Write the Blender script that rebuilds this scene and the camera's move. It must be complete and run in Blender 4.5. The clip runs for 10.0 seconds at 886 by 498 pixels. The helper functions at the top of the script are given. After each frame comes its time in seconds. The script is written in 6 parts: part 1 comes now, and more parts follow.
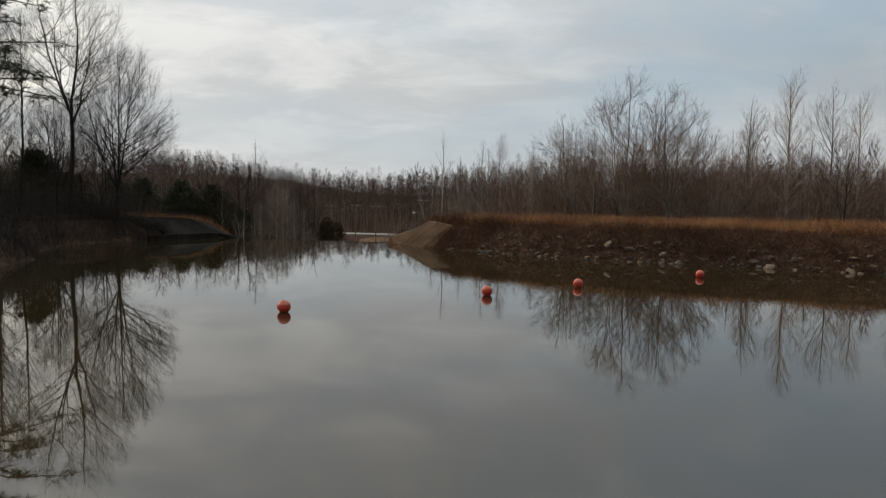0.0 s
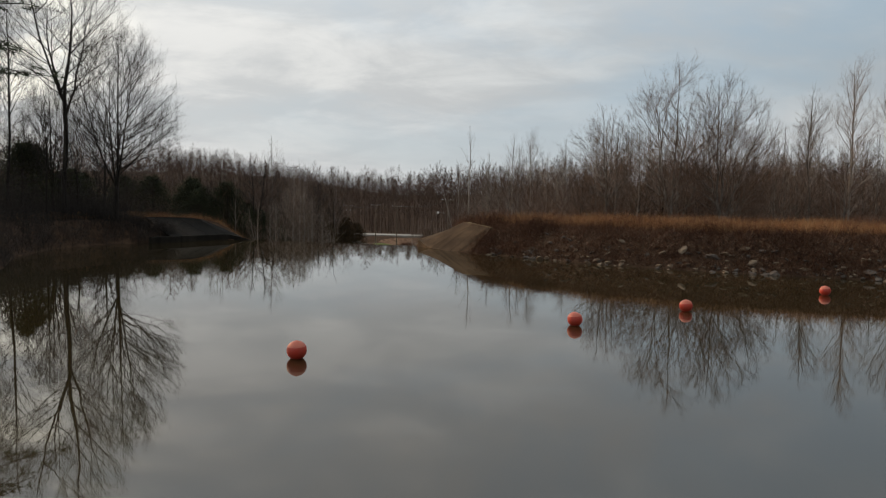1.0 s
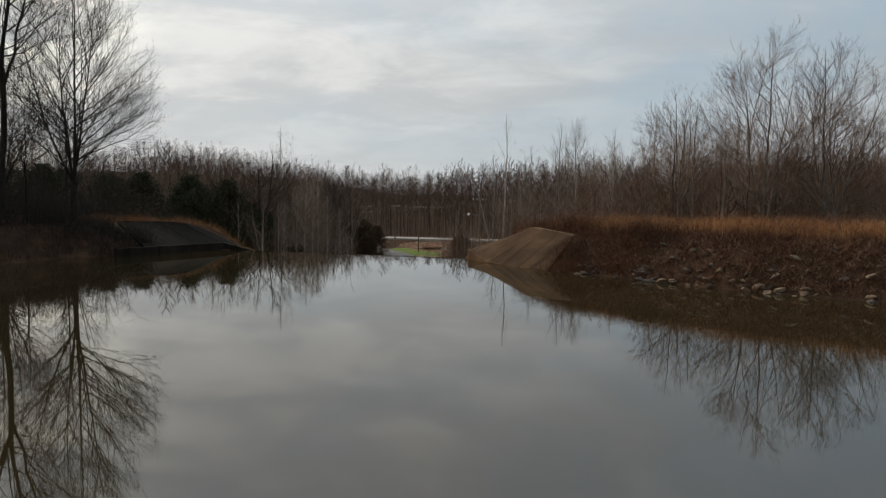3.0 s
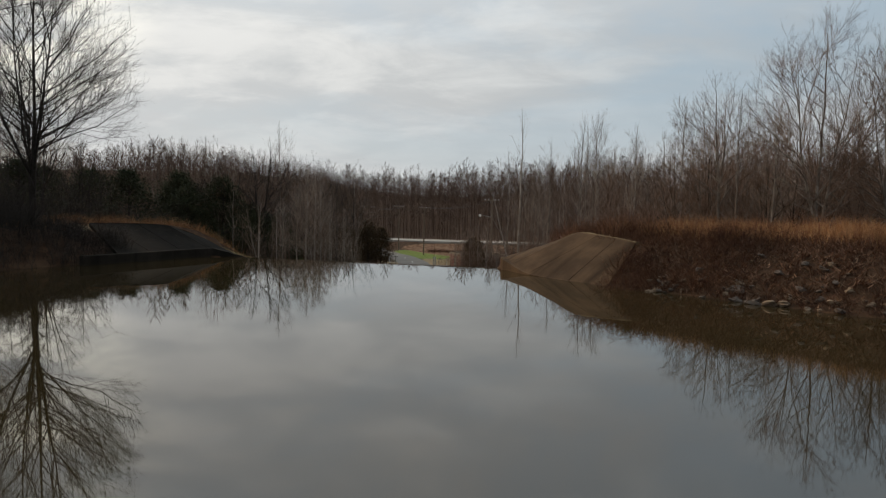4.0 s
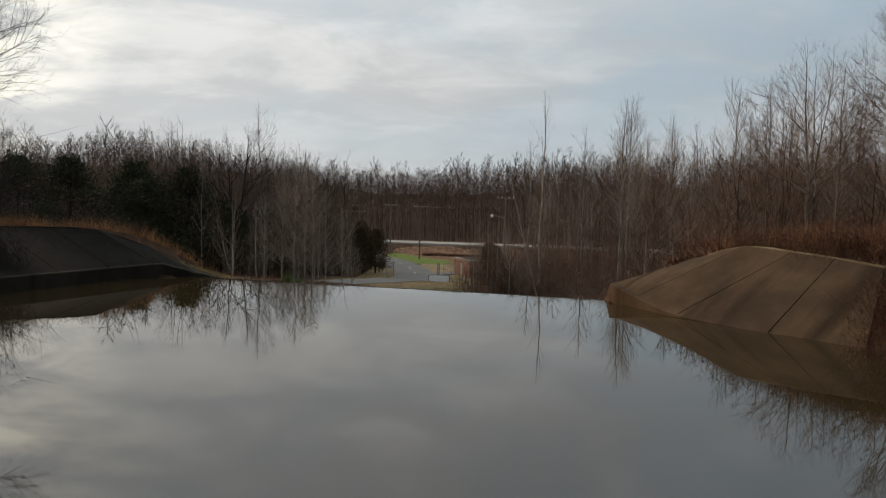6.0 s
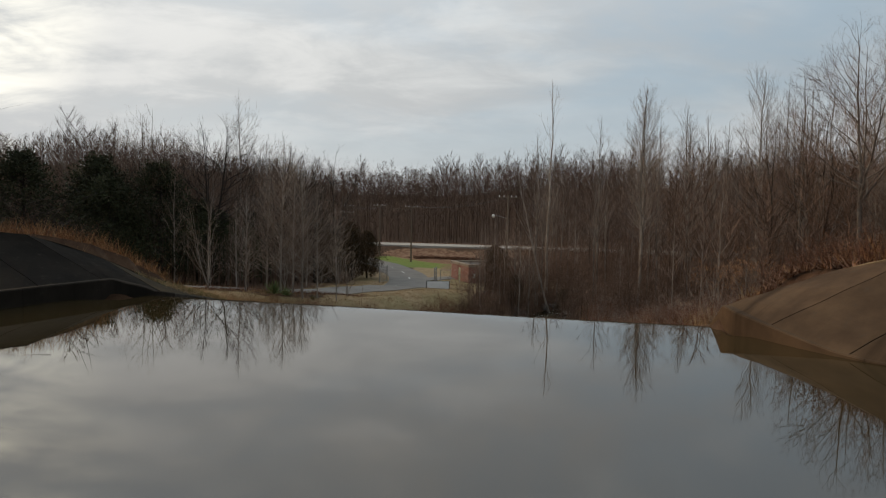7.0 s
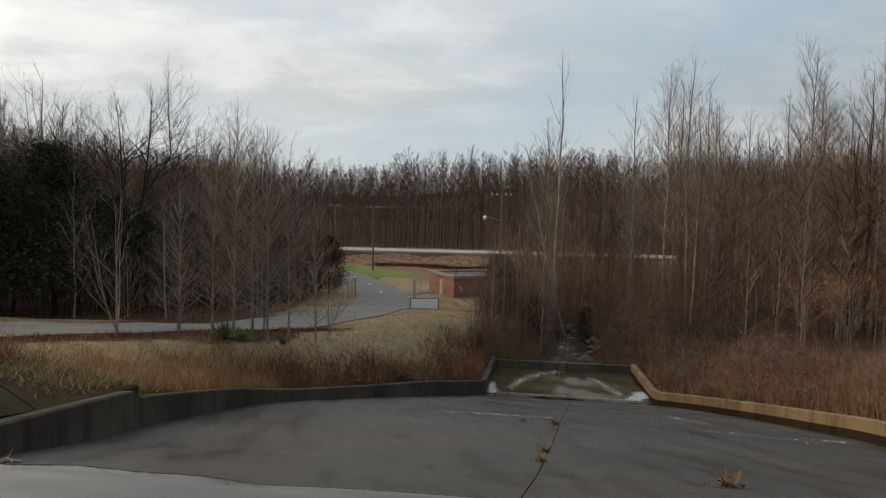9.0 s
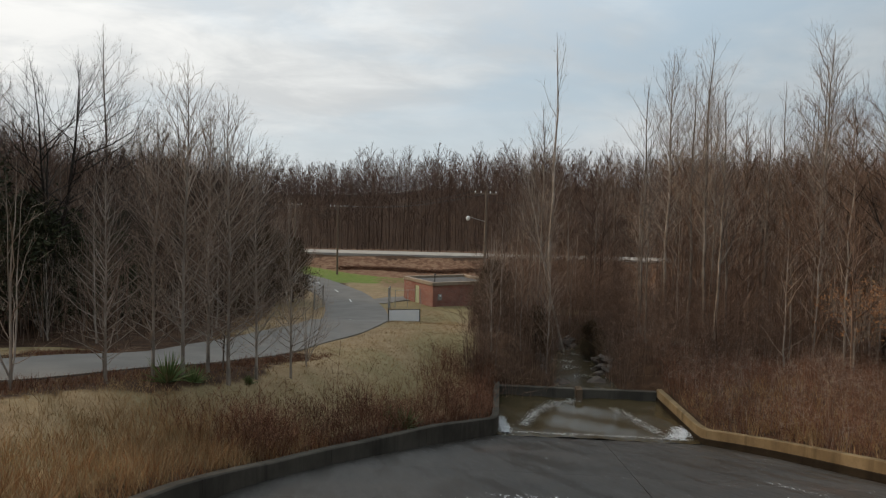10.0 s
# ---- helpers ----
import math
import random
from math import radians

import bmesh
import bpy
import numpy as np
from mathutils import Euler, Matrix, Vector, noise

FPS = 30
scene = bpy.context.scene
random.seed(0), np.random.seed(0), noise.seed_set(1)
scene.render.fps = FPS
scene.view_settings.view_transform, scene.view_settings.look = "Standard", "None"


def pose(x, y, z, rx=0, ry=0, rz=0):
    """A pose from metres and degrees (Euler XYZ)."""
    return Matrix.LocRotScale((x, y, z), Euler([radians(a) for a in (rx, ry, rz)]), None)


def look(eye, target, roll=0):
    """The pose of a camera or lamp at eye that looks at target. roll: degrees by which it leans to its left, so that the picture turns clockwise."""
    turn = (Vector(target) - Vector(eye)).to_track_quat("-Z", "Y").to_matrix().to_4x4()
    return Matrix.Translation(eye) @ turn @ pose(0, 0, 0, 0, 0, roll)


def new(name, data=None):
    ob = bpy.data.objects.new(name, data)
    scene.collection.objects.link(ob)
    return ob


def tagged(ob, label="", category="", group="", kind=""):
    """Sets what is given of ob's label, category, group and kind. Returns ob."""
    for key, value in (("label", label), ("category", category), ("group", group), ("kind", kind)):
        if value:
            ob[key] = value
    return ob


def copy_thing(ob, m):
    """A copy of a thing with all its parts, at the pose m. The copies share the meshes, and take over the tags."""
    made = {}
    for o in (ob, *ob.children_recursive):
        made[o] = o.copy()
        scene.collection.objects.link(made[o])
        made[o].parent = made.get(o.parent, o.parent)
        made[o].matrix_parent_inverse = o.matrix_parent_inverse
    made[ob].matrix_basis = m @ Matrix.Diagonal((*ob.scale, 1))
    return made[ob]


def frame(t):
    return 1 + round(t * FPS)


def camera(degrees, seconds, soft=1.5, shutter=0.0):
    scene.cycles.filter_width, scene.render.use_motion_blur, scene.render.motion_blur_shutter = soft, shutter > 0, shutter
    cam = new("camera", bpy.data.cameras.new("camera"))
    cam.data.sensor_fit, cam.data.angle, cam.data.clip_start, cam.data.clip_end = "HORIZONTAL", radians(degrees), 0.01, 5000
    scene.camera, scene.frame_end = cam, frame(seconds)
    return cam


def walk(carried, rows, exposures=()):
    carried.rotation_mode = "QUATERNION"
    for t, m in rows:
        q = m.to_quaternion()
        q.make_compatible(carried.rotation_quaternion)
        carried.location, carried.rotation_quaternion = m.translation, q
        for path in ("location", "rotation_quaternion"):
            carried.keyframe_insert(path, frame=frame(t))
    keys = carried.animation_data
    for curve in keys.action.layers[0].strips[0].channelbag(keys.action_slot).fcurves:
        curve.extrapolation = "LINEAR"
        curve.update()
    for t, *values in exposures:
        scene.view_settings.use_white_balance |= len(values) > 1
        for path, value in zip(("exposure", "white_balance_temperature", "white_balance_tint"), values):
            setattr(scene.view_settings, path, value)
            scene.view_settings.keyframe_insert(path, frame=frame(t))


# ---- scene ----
cam = camera(67.5, 10.0, soft=1.2)
PATH = [
    (0, (0.318, -0.145, 3.719), (0.342, 1.851, 3.594), 0.9),
    (0.5, (-0.498, 3.669, 3.669), (-0.499, 5.665, 3.542), 0.9),
    (1, (-1.304, 7.458, 3.593), (-1.331, 9.454, 3.468), 1.0),
    (1.5, (-2.197, 11.149, 3.566), (-2.248, 13.145, 3.44), 0.8),
    (2, (-3.072, 14.807, 3.56), (-3.133, 16.802, 3.433), 0.8),
    (2.5, (-3.868, 18.472, 3.531), (-3.932, 20.468, 3.406), 0.8),
    (4, (-6.763, 29.305, 3.474), (-6.822, 31.301, 3.354), 1.0),
    (4.5, (-7.893, 32.858, 3.461), (-7.94, 34.854, 3.34), 1.2),
    (5, (-8.983, 36.468, 3.443), (-9.016, 38.465, 3.321), 1.2),
    (5.5, (-10.026, 40.037, 3.435), (-10.042, 42.033, 3.313), 1.3),
    (7, (-12.91, 50.509, 3.203), (-12.851, 52.505, 3.086), 1.1),
    (7.5, (-13.938, 54.106, 3.169), (-13.852, 56.101, 3.053), 1.0),
    (8, (-15.05, 57.831, 3.12), (-14.929, 59.825, 3.006), 0.9),
    (8.5, (-16.107, 61.671, 3.097), (-15.933, 63.66, 2.985), 1.0),
    (9, (-16.948, 65.479, 3.046), (-16.706, 67.462, 2.936), 1.1),
    (9.5, (-17.548, 69.102, 2.994), (-17.244, 71.075, 2.887), 1.1),
    (9.6, (-17.679, 69.823, 2.989), (-17.363, 71.795, 2.88), 1.3),
    (10, (-18.282, 72.766, 2.984), (-17.907, 74.728, 2.877), 1.3),
]
walk(cam, [(t, look(eye, target, roll)) for t, eye, target, roll in PATH], [(0.0, -0.08), (6.0, -0.10), (8.0, -0.10), (9.0, 0.05), (10.0, 0.14)])

# ---- daylight: thin evening overcast, the low sun behind cloud to the left ----
SUN_AZIMUTH, SUN_ELEVATION = -52.0, 20.0
az, el = radians(SUN_AZIMUTH), radians(SUN_ELEVATION)
SUN_WAY = Vector((math.sin(az) * math.cos(el), math.cos(az) * math.cos(el), math.sin(el)))

world = bpy.data.worlds.new("evening_sky")
scene.world = world
world.use_nodes = True
wn, wl = world.node_tree.nodes, world.node_tree.links
wn.clear()


def wnode(kind, **values):
    n = wn.new(kind)
    for key, value in values.items():
        n.inputs[key].default_value = value
    return n


def wmath(op, a, b=None, clamp=False):
    n = wn.new("ShaderNodeMath")
    n.operation, n.use_clamp = op, clamp
    for i, s in enumerate((a, b)):
        if s is None:
            continue
        if isinstance(s, (int, float)):
            n.inputs[i].default_value = s
        else:
            wl.new(s, n.inputs[i])
    return n.outputs[0]


def wmix(fac, a, b):
    n = wn.new("ShaderNodeMix")
    n.data_type = "RGBA"
    for i, s in ((0, fac), (6, a), (7, b)):
        if isinstance(s, (int, float, tuple)):
            n.inputs[i].default_value = s
        else:
            wl.new(s, n.inputs[i])
    return n.outputs[2]


def wramp(fac, lo, hi):
    n = wn.new("ShaderNodeMapRange")
    n.interpolation_type = "SMOOTHSTEP"
    wl.new(fac, n.inputs[0])
    n.inputs[1].default_value, n.inputs[2].default_value = lo, hi
    return n.outputs[0]


coord = wn.new("ShaderNodeTexCoord")
sky = wn.new("ShaderNodeTexSky")
sky.sky_type, sky.sun_disc = "NISHITA", False
sky.sun_elevation, sky.sun_rotation = el, az
sky.air_density, sky.dust_density = 1.0, 1.5
split = wn.new("ShaderNodeSeparateXYZ")
wl.new(coord.outputs["Generated"], split.inputs[0])
up = wmath("MAXIMUM", split.outputs[2], 0.0)
flat = wmath("ADD", up, 0.26)
plane = wn.new("ShaderNodeCombineXYZ")
wl.new(wmath("DIVIDE", split.outputs[0], flat), plane.inputs[0])
wl.new(wmath("DIVIDE", split.outputs[1], flat), plane.inputs[1])


def cloud(scale, stretch, turn, detail, shift):
    m = wn.new("ShaderNodeMapping")
    m.inputs["Location"].default_value = shift
    m.inputs["Rotation"].default_value = (0, 0, radians(turn))
    m.inputs["Scale"].default_value = (scale, scale * stretch, 1)
    wl.new(plane.outputs[0], m.inputs[0])
    n = wnode("ShaderNodeTexNoise", Detail=detail, Roughness=0.58, Distortion=0.5, Scale=1.0)
    wl.new(m.outputs[0], n.inputs["Vector"])
    return n.outputs["Fac"]


sheet = cloud(0.55, 1.3, -52, 6, (1.3, 0.4, 0))
streak = cloud(1.0, 1.8, -58, 10, (4.1, 2.2, 0))
fleck = cloud(3.0, 1.4, -48, 8, (0.4, 7.7, 0))
toward = wn.new("ShaderNodeVectorMath")
toward.operation = "DOT_PRODUCT"
wl.new(coord.outputs["Generated"], toward.inputs[0])
toward.inputs[1].default_value = SUN_WAY
glow = wramp(toward.outputs["Value"], 0.35, 1.0)
# thin grey layer, brighter streaks lit from the sun's side, gaps of pale blue away from it
clear = wn.new("ShaderNodeVectorMath")
clear.operation = "SCALE"
wl.new(sky.outputs[0], clear.inputs[0])
clear.inputs["Scale"].default_value = 0.10
blue = wmix(0.75, clear.outputs[0], (0.465, 0.57, 0.65, 1))
grey = wmix(glow, (0.505, 0.525, 0.535, 1), (0.655, 0.67, 0.67, 1))
lit = wmix(glow, (0.64, 0.665, 0.67, 1), (0.86, 0.855, 0.83, 1))
texture = wmath("ADD", wmath("MULTIPLY", streak, 0.60), wmath("MULTIPLY", fleck, 0.40))
layer = wmix(wramp(texture, 0.42, 0.61), grey, lit)
haze = wramp(up, 0.20, 0.0)
toward_left = wmath("MULTIPLY", wmath("ADD", toward.outputs["Value"], 0.1), 0.28)
cover = wmath("ADD", wmath("MULTIPLY", wramp(sheet, 0.36, 0.60), 0.80), wmath("MULTIPLY", haze, 0.25))
cover = wmath("ADD", wmath("ADD", cover, toward_left), -0.02, True)
overhead = wmix(cover, blue, layer)
# the layer grows brighter towards the zenith
lift = wmath("ADD", wmath("MULTIPLY", wramp(up, 0.18, 0.62), 0.75), 1.0)
bright = wn.new("ShaderNodeVectorMath")
bright.operation = "SCALE"
wl.new(overhead, bright.inputs[0])
wl.new(lift, bright.inputs["Scale"])
low = wmix(wmath("MULTIPLY", haze, 0.4), bright.outputs[0], (0.57, 0.57, 0.585, 1))
# the half of the sky away from the sun is duller
away = wn.new("ShaderNodeVectorMath")
away.operation = "SCALE"
wl.new(low, away.inputs[0])
wl.new(wmath("ADD", wmath("MULTIPLY", wramp(toward.outputs["Value"], -0.85, 0.50), 0.62), 0.40), away.inputs["Scale"])
# the sun itself burns through as a soft bright patch in the cloud
burn = wmath("MULTIPLY", wramp(toward.outputs["Value"], 0.88, 0.975), wramp(texture, 0.40, 0.60))
low = wmix(burn, away.outputs[0], (1.9, 1.8, 1.5, 1))
back = wn.new("ShaderNodeBackground")
wl.new(low, back.inputs[0])
back.inputs[1].default_value = 1.0
wout = wn.new("ShaderNodeOutputWorld")
wl.new(back.outputs[0], wout.inputs[0])

sun = new("sun", bpy.data.lights.new("sun", "SUN"))
sun.data.energy, sun.data.angle, sun.data.color = 2.4, radians(12), (1.0, 0.68, 0.40)
sun.matrix_world = look(SUN_WAY * 200, (0, 0, 0))

# ---- materials ----
def material(name):
    m = bpy.data.materials.new(name)
    m.use_nodes = True
    m.node_tree.nodes.clear()
    return m, m.node_tree.nodes, m.node_tree.links


class Shade:
    """Short hand for one node material: colour and height chains ending in a Principled shader."""

    def __init__(self, name):
        self.m, self.n, self.l = material(name)
        self.bsdf = self.n.new("ShaderNodeBsdfPrincipled")
        self.end = self.n.new("ShaderNodeOutputMaterial")
        self.l.new(self.bsdf.outputs[0], self.end.inputs[0])
        self.geo = self.n.new("ShaderNodeNewGeometry")
        self.info = self.n.new("ShaderNodeObjectInfo")

    def put(self, socket, value):
        if isinstance(value, (int, float, tuple)):
            socket.default_value = value
        else:
            self.l.new(value, socket)

    def noise(self, scale, detail=5, rough=0.55, stretch=(1, 1, 1), distort=0.0, turn=0.0):
        mp = self.n.new("ShaderNodeMapping")
        mp.inputs["Scale"].default_value = tuple(scale * s for s in stretch)
        where = self.geo.outputs["Position"]
        if turn:
            rot = self.n.new("ShaderNodeMapping")
            rot.inputs["Rotation"].default_value = (0, 0, radians(turn))
            self.l.new(where, rot.inputs[0])
            where = rot.outputs[0]
        self.l.new(where, mp.inputs[0])
        t = self.n.new("ShaderNodeTexNoise")
        t.inputs["Scale"].default_value = 1.0
        t.inputs["Detail"].default_value, t.inputs["Roughness"].default_value, t.inputs["Distortion"].default_value = detail, rough, distort
        self.l.new(mp.outputs[0], t.inputs["Vector"])
        return t.outputs["Fac"]

    def ramp(self, fac, lo, hi):
        r = self.n.new("ShaderNodeMapRange")
        r.interpolation_type = "SMOOTHSTEP"
        self.put(r.inputs[0], fac)
        r.inputs[1].default_value, r.inputs[2].default_value = lo, hi
        return r.outputs[0]

    def math(self, op, a, b=0.0):
        r = self.n.new("ShaderNodeMath")
        r.operation = op
        self.put(r.inputs[0], a)
        self.put(r.inputs[1], b)
        return r.outputs[0]

    def mix(self, fac, a, b, blend="MIX"):
        r = self.n.new("ShaderNodeMix")
        r.data_type, r.blend_type = "RGBA", blend
        for i, v in ((0, fac), (6, a), (7, b)):
            if isinstance(v, tuple) and len(v) == 3:
                v = (*v, 1)
            self.put(r.inputs[i], v)
        return r.outputs[2]

    def zone(self, name):
        a = self.n.new("ShaderNodeAttribute")
        a.attribute_name = name
        s = self.n.new("ShaderNodeSeparateColor")
        self.l.new(a.outputs["Color"], s.inputs[0])
        return s.outputs

    def bump(self, height, strength=0.3, distance=0.02):
        b = self.n.new("ShaderNodeBump")
        b.inputs["Strength"].default_value, b.inputs["Distance"].default_value = strength, distance
        self.l.new(height, b.inputs["Height"])
        self.l.new(b.outputs[0], self.bsdf.inputs["Normal"])

    def done(self, colour, rough=0.8, metal=0.0, spec=0.5):
        if isinstance(colour, tuple):
            colour = (*colour[:3], 1)
        self.put(self.bsdf.inputs["Base Color"], colour)
        self.put(self.bsdf.inputs["Roughness"], rough)
        self.put(self.bsdf.inputs["Metallic"], metal)
        self.put(self.bsdf.inputs["Specular IOR Level"], spec)
        return self.m


def plain(name, a, b, scale=6.0, rough=0.7, metal=0.0, bumpy=0.2, fine=40.0):
    s = Shade(name)
    big, small = s.noise(scale), s.noise(fine, 3)
    c = s.mix(s.ramp(big, 0.35, 0.65), a, b)
    c = s.mix(s.math("MULTIPLY", small, 0.35), c, tuple(v * 0.55 for v in a))
    s.bump(small, bumpy, 0.01)
    return s.done(c, rough, metal)


def by_island(name, colours, rough=0.85, spec=0.2):
    """Stems, blades and leaves: each loose piece takes its own shade."""
    s = Shade(name)
    r = s.n.new("ShaderNodeValToRGB")
    r.color_ramp.elements[0].color = (*colours[0], 1)
    r.color_ramp.elements[1].color = (*colours[-1], 1)
    for i, c in enumerate(colours[1:-1]):
        e = r.color_ramp.elements.new((i + 1) / (len(colours) - 1))
        e.color = (*c, 1)
    s.l.new(s.geo.outputs["Random Per Island"], r.inputs[0])
    c = s.mix(s.ramp(s.noise(0.35, 3), 0.3, 0.7), r.outputs[0], s.mix(1.0, r.outputs[0], (0.62, 0.6, 0.6), "MULTIPLY"))
    return s.done(c, rough, 0.0, spec)


def water_material(name, body, ripple, size, rough=0.015, ior=1.6):
    s = Shade(name)
    a = s.noise(size, 3, 0.5, (1, 0.35, 1), 0.3)
    b = s.noise(size * 5, 2, 0.5, (1, 0.5, 1))
    calm = s.ramp(s.noise(0.05, 2), 0.35, 0.7)
    h = s.math("ADD", s.math("MULTIPLY", a, 1.0), s.math("MULTIPLY", b, 0.12))
    s.bump(s.math("MULTIPLY", h, s.math("ADD", s.math("MULTIPLY", calm, 0.8), 0.35)), ripple, 0.05)
    murk = s.mix(s.ramp(s.noise(0.12, 4), 0.35, 0.7), body, tuple(v * 0.8 for v in body))
    s.bsdf.inputs["IOR"].default_value = ior
    s.bsdf.inputs["Specular Tint"].default_value = (1.0, 0.96, 0.90, 1)
    return s.done(murk, rough, 0.0, 0.5)


def concrete_material(name, a, b, streaks=0.6, wet=0.0, fall=None):
    """Weathered concrete; fall: the plan direction, in degrees, down which water has stained it."""
    s = Shade(name)
    big = s.noise(0.45, 6, 0.6)
    run = s.noise(1.0, 6, 0.65, (1.4, 1.4, 0.12), 0.2) if fall is None else s.noise(0.9, 5, 0.6, (0.10, 1.0, 0.1), 0.3, fall)
    grain = s.noise(22, 4)
    spots = s.noise(3.5, 5, 0.7)
    c = s.mix(s.ramp(big, 0.32, 0.68), a, b)
    c = s.mix(s.math("MULTIPLY", s.ramp(run, 0.45, 0.72), streaks), c, tuple(v * 0.35 for v in b))
    c = s.mix(s.math("MULTIPLY", s.ramp(spots, 0.56, 0.75), 0.45), c, (0.055, 0.05, 0.04))
    c = s.mix(s.math("MULTIPLY", grain, 0.3), c, tuple(v * 0.6 for v in a))
    s.bump(s.math("ADD", grain, s.math("MULTIPLY", spots, 0.6)), 0.35, 0.012)
    r = s.math("SUBTRACT", 0.9, s.math("MULTIPLY", s.ramp(big, 0.3, 0.6), wet)) if wet else 0.9
    return s.done(c, r, 0.0, 0.05)


M_LAKE = water_material("lake_water", (0.032, 0.023, 0.010), 0.045, 1.1)
M_STREAM = water_material("stream_water", (0.062, 0.047, 0.024), 0.8, 2.4, 0.16, 1.33)
M_FOAM = plain("foam", (0.75, 0.76, 0.76), (0.55, 0.56, 0.56), 3.0, 0.6)
M_CONCRETE = concrete_material("weathered_concrete", (0.135, 0.095, 0.064), (0.085, 0.06, 0.042), 0.75)
M_CONCRETE_DARK = concrete_material("mossy_dark_concrete", (0.105, 0.093, 0.076), (0.046, 0.041, 0.034), 0.7)
M_APRON = concrete_material("brown_apron_concrete", (0.105, 0.068, 0.040), (0.05, 0.033, 0.021), 0.85, 0.0, -26)
# blackened concrete, also darkened in colour for facing away from the sun
M_APRON_SHADED = concrete_material("blackened_apron_concrete", (0.017, 0.014, 0.011), (0.008, 0.007, 0.006), 0.8, 0.0, 32)
M_CONCRETE_TAN = concrete_material("stained_tan_concrete", (0.225, 0.172, 0.10), (0.115, 0.083, 0.047), 0.6)
# left wing wall's concrete with its shade put into the colour
M_WING_SHADED = concrete_material("dark_wing_wall_concrete", (0.036, 0.030, 0.024), (0.018, 0.015, 0.012), 0.7)
# algae black and overhang shade in one colour, for the wall's foot
M_STAIN_SHADE = concrete_material("algae_black_concrete", (0.030, 0.023, 0.015), (0.014, 0.011, 0.008), 0.6)
M_MOSSY = concrete_material("mossy_grown_concrete", (0.048, 0.036, 0.020), (0.024, 0.020, 0.011), 0.6)
M_JOINT = plain("joint_dirt", (0.03, 0.028, 0.022), (0.05, 0.045, 0.03))


def chute_material():
    s = Shade("wet_chute_concrete")
    big = s.noise(0.35, 6, 0.6)
    run = s.noise(0.8, 6, 0.6, (1.6, 0.22, 1))
    grain = s.noise(18, 4)
    c = s.mix(s.ramp(big, 0.3, 0.7), (0.028, 0.025, 0.021), (0.048, 0.042, 0.035))
    c = s.mix(s.math("MULTIPLY", s.ramp(run, 0.5, 0.75), 0.5), c, (0.024, 0.022, 0.019))
    c = s.mix(s.math("MULTIPLY", s.ramp(s.noise(0.22, 3), 0.58, 0.72), 0.22), c, (0.11, 0.07, 0.05))
    c = s.mix(s.math("MULTIPLY", grain, 0.3), c, (0.05, 0.048, 0.044))
    s.bump(s.math("ADD", s.math("MULTIPLY", grain, 0.4), run), 0.12, 0.02)
    return s.done(c, s.math("SUBTRACT", 0.62, s.math("MULTIPLY", s.ramp(run, 0.35, 0.65), 0.28)), 0.0, 0.3)


M_CHUTE = chute_material()


def ground_material():
    s = Shade("ground_cover")
    zone = s.zone("zone")
    big, mid, fine = s.noise(0.12, 5), s.noise(1.1, 6, 0.65), s.noise(14, 5, 0.7)
    litter = s.mix(s.ramp(mid, 0.35, 0.66), (0.042, 0.022, 0.012), (0.085, 0.048, 0.027))
    lawn = s.mix(s.ramp(mid, 0.3, 0.7), (0.25, 0.175, 0.095), (0.33, 0.245, 0.145))
    lawn = s.mix(s.math("MULTIPLY", s.ramp(big, 0.44, 0.64), 0.6), lawn, (0.19, 0.17, 0.08))
    green = s.mix(s.ramp(mid, 0.35, 0.7), (0.11, 0.17, 0.028), (0.16, 0.19, 0.05))
    clay = s.mix(s.ramp(mid, 0.4, 0.62), (0.13, 0.065, 0.038), (0.23, 0.145, 0.09))
    edge = s.math("MULTIPLY", s.math("SUBTRACT", mid, 0.5), 0.7)
    c = s.mix(s.ramp(s.math("ADD", zone[0], edge), 0.35, 0.65), litter, lawn)
    c = s.mix(s.ramp(s.math("ADD", zone[1], edge), 0.35, 0.65), c, green)
    c = s.mix(s.ramp(s.math("ADD", zone[2], edge), 0.35, 0.65), c, clay)
    c = s.mix(s.math("MULTIPLY", s.ramp(fine, 0.35, 0.75), 0.5), c, s.mix(1.0, c, (0.45, 0.42, 0.4), "MULTIPLY"))
    s.bump(s.math("ADD", fine, s.math("MULTIPLY", mid, 2.0)), 0.6, 0.08)
    return s.done(c, 0.95, 0.0, 0.15)


M_GROUND = ground_material()


def asphalt_material(name, a, b):
    s = Shade(name)
    grain, patch = s.noise(60, 3), s.noise(0.5, 5)
    c = s.mix(s.ramp(patch, 0.35, 0.65), a, b)
    c = s.mix(s.math("MULTIPLY", grain, 0.4), c, tuple(v * 0.6 for v in a))
    s.bump(grain, 0.3, 0.006)
    return s.done(c, 0.85)


M_ROAD = asphalt_material("faded_asphalt", (0.165, 0.15, 0.13), (0.125, 0.113, 0.098))
M_HIGHWAY = asphalt_material("highway_asphalt", (0.40, 0.365, 0.31), (0.32, 0.29, 0.25))
M_PAINT = plain("road_paint", (0.70, 0.70, 0.66), (0.5, 0.5, 0.47), 4.0)


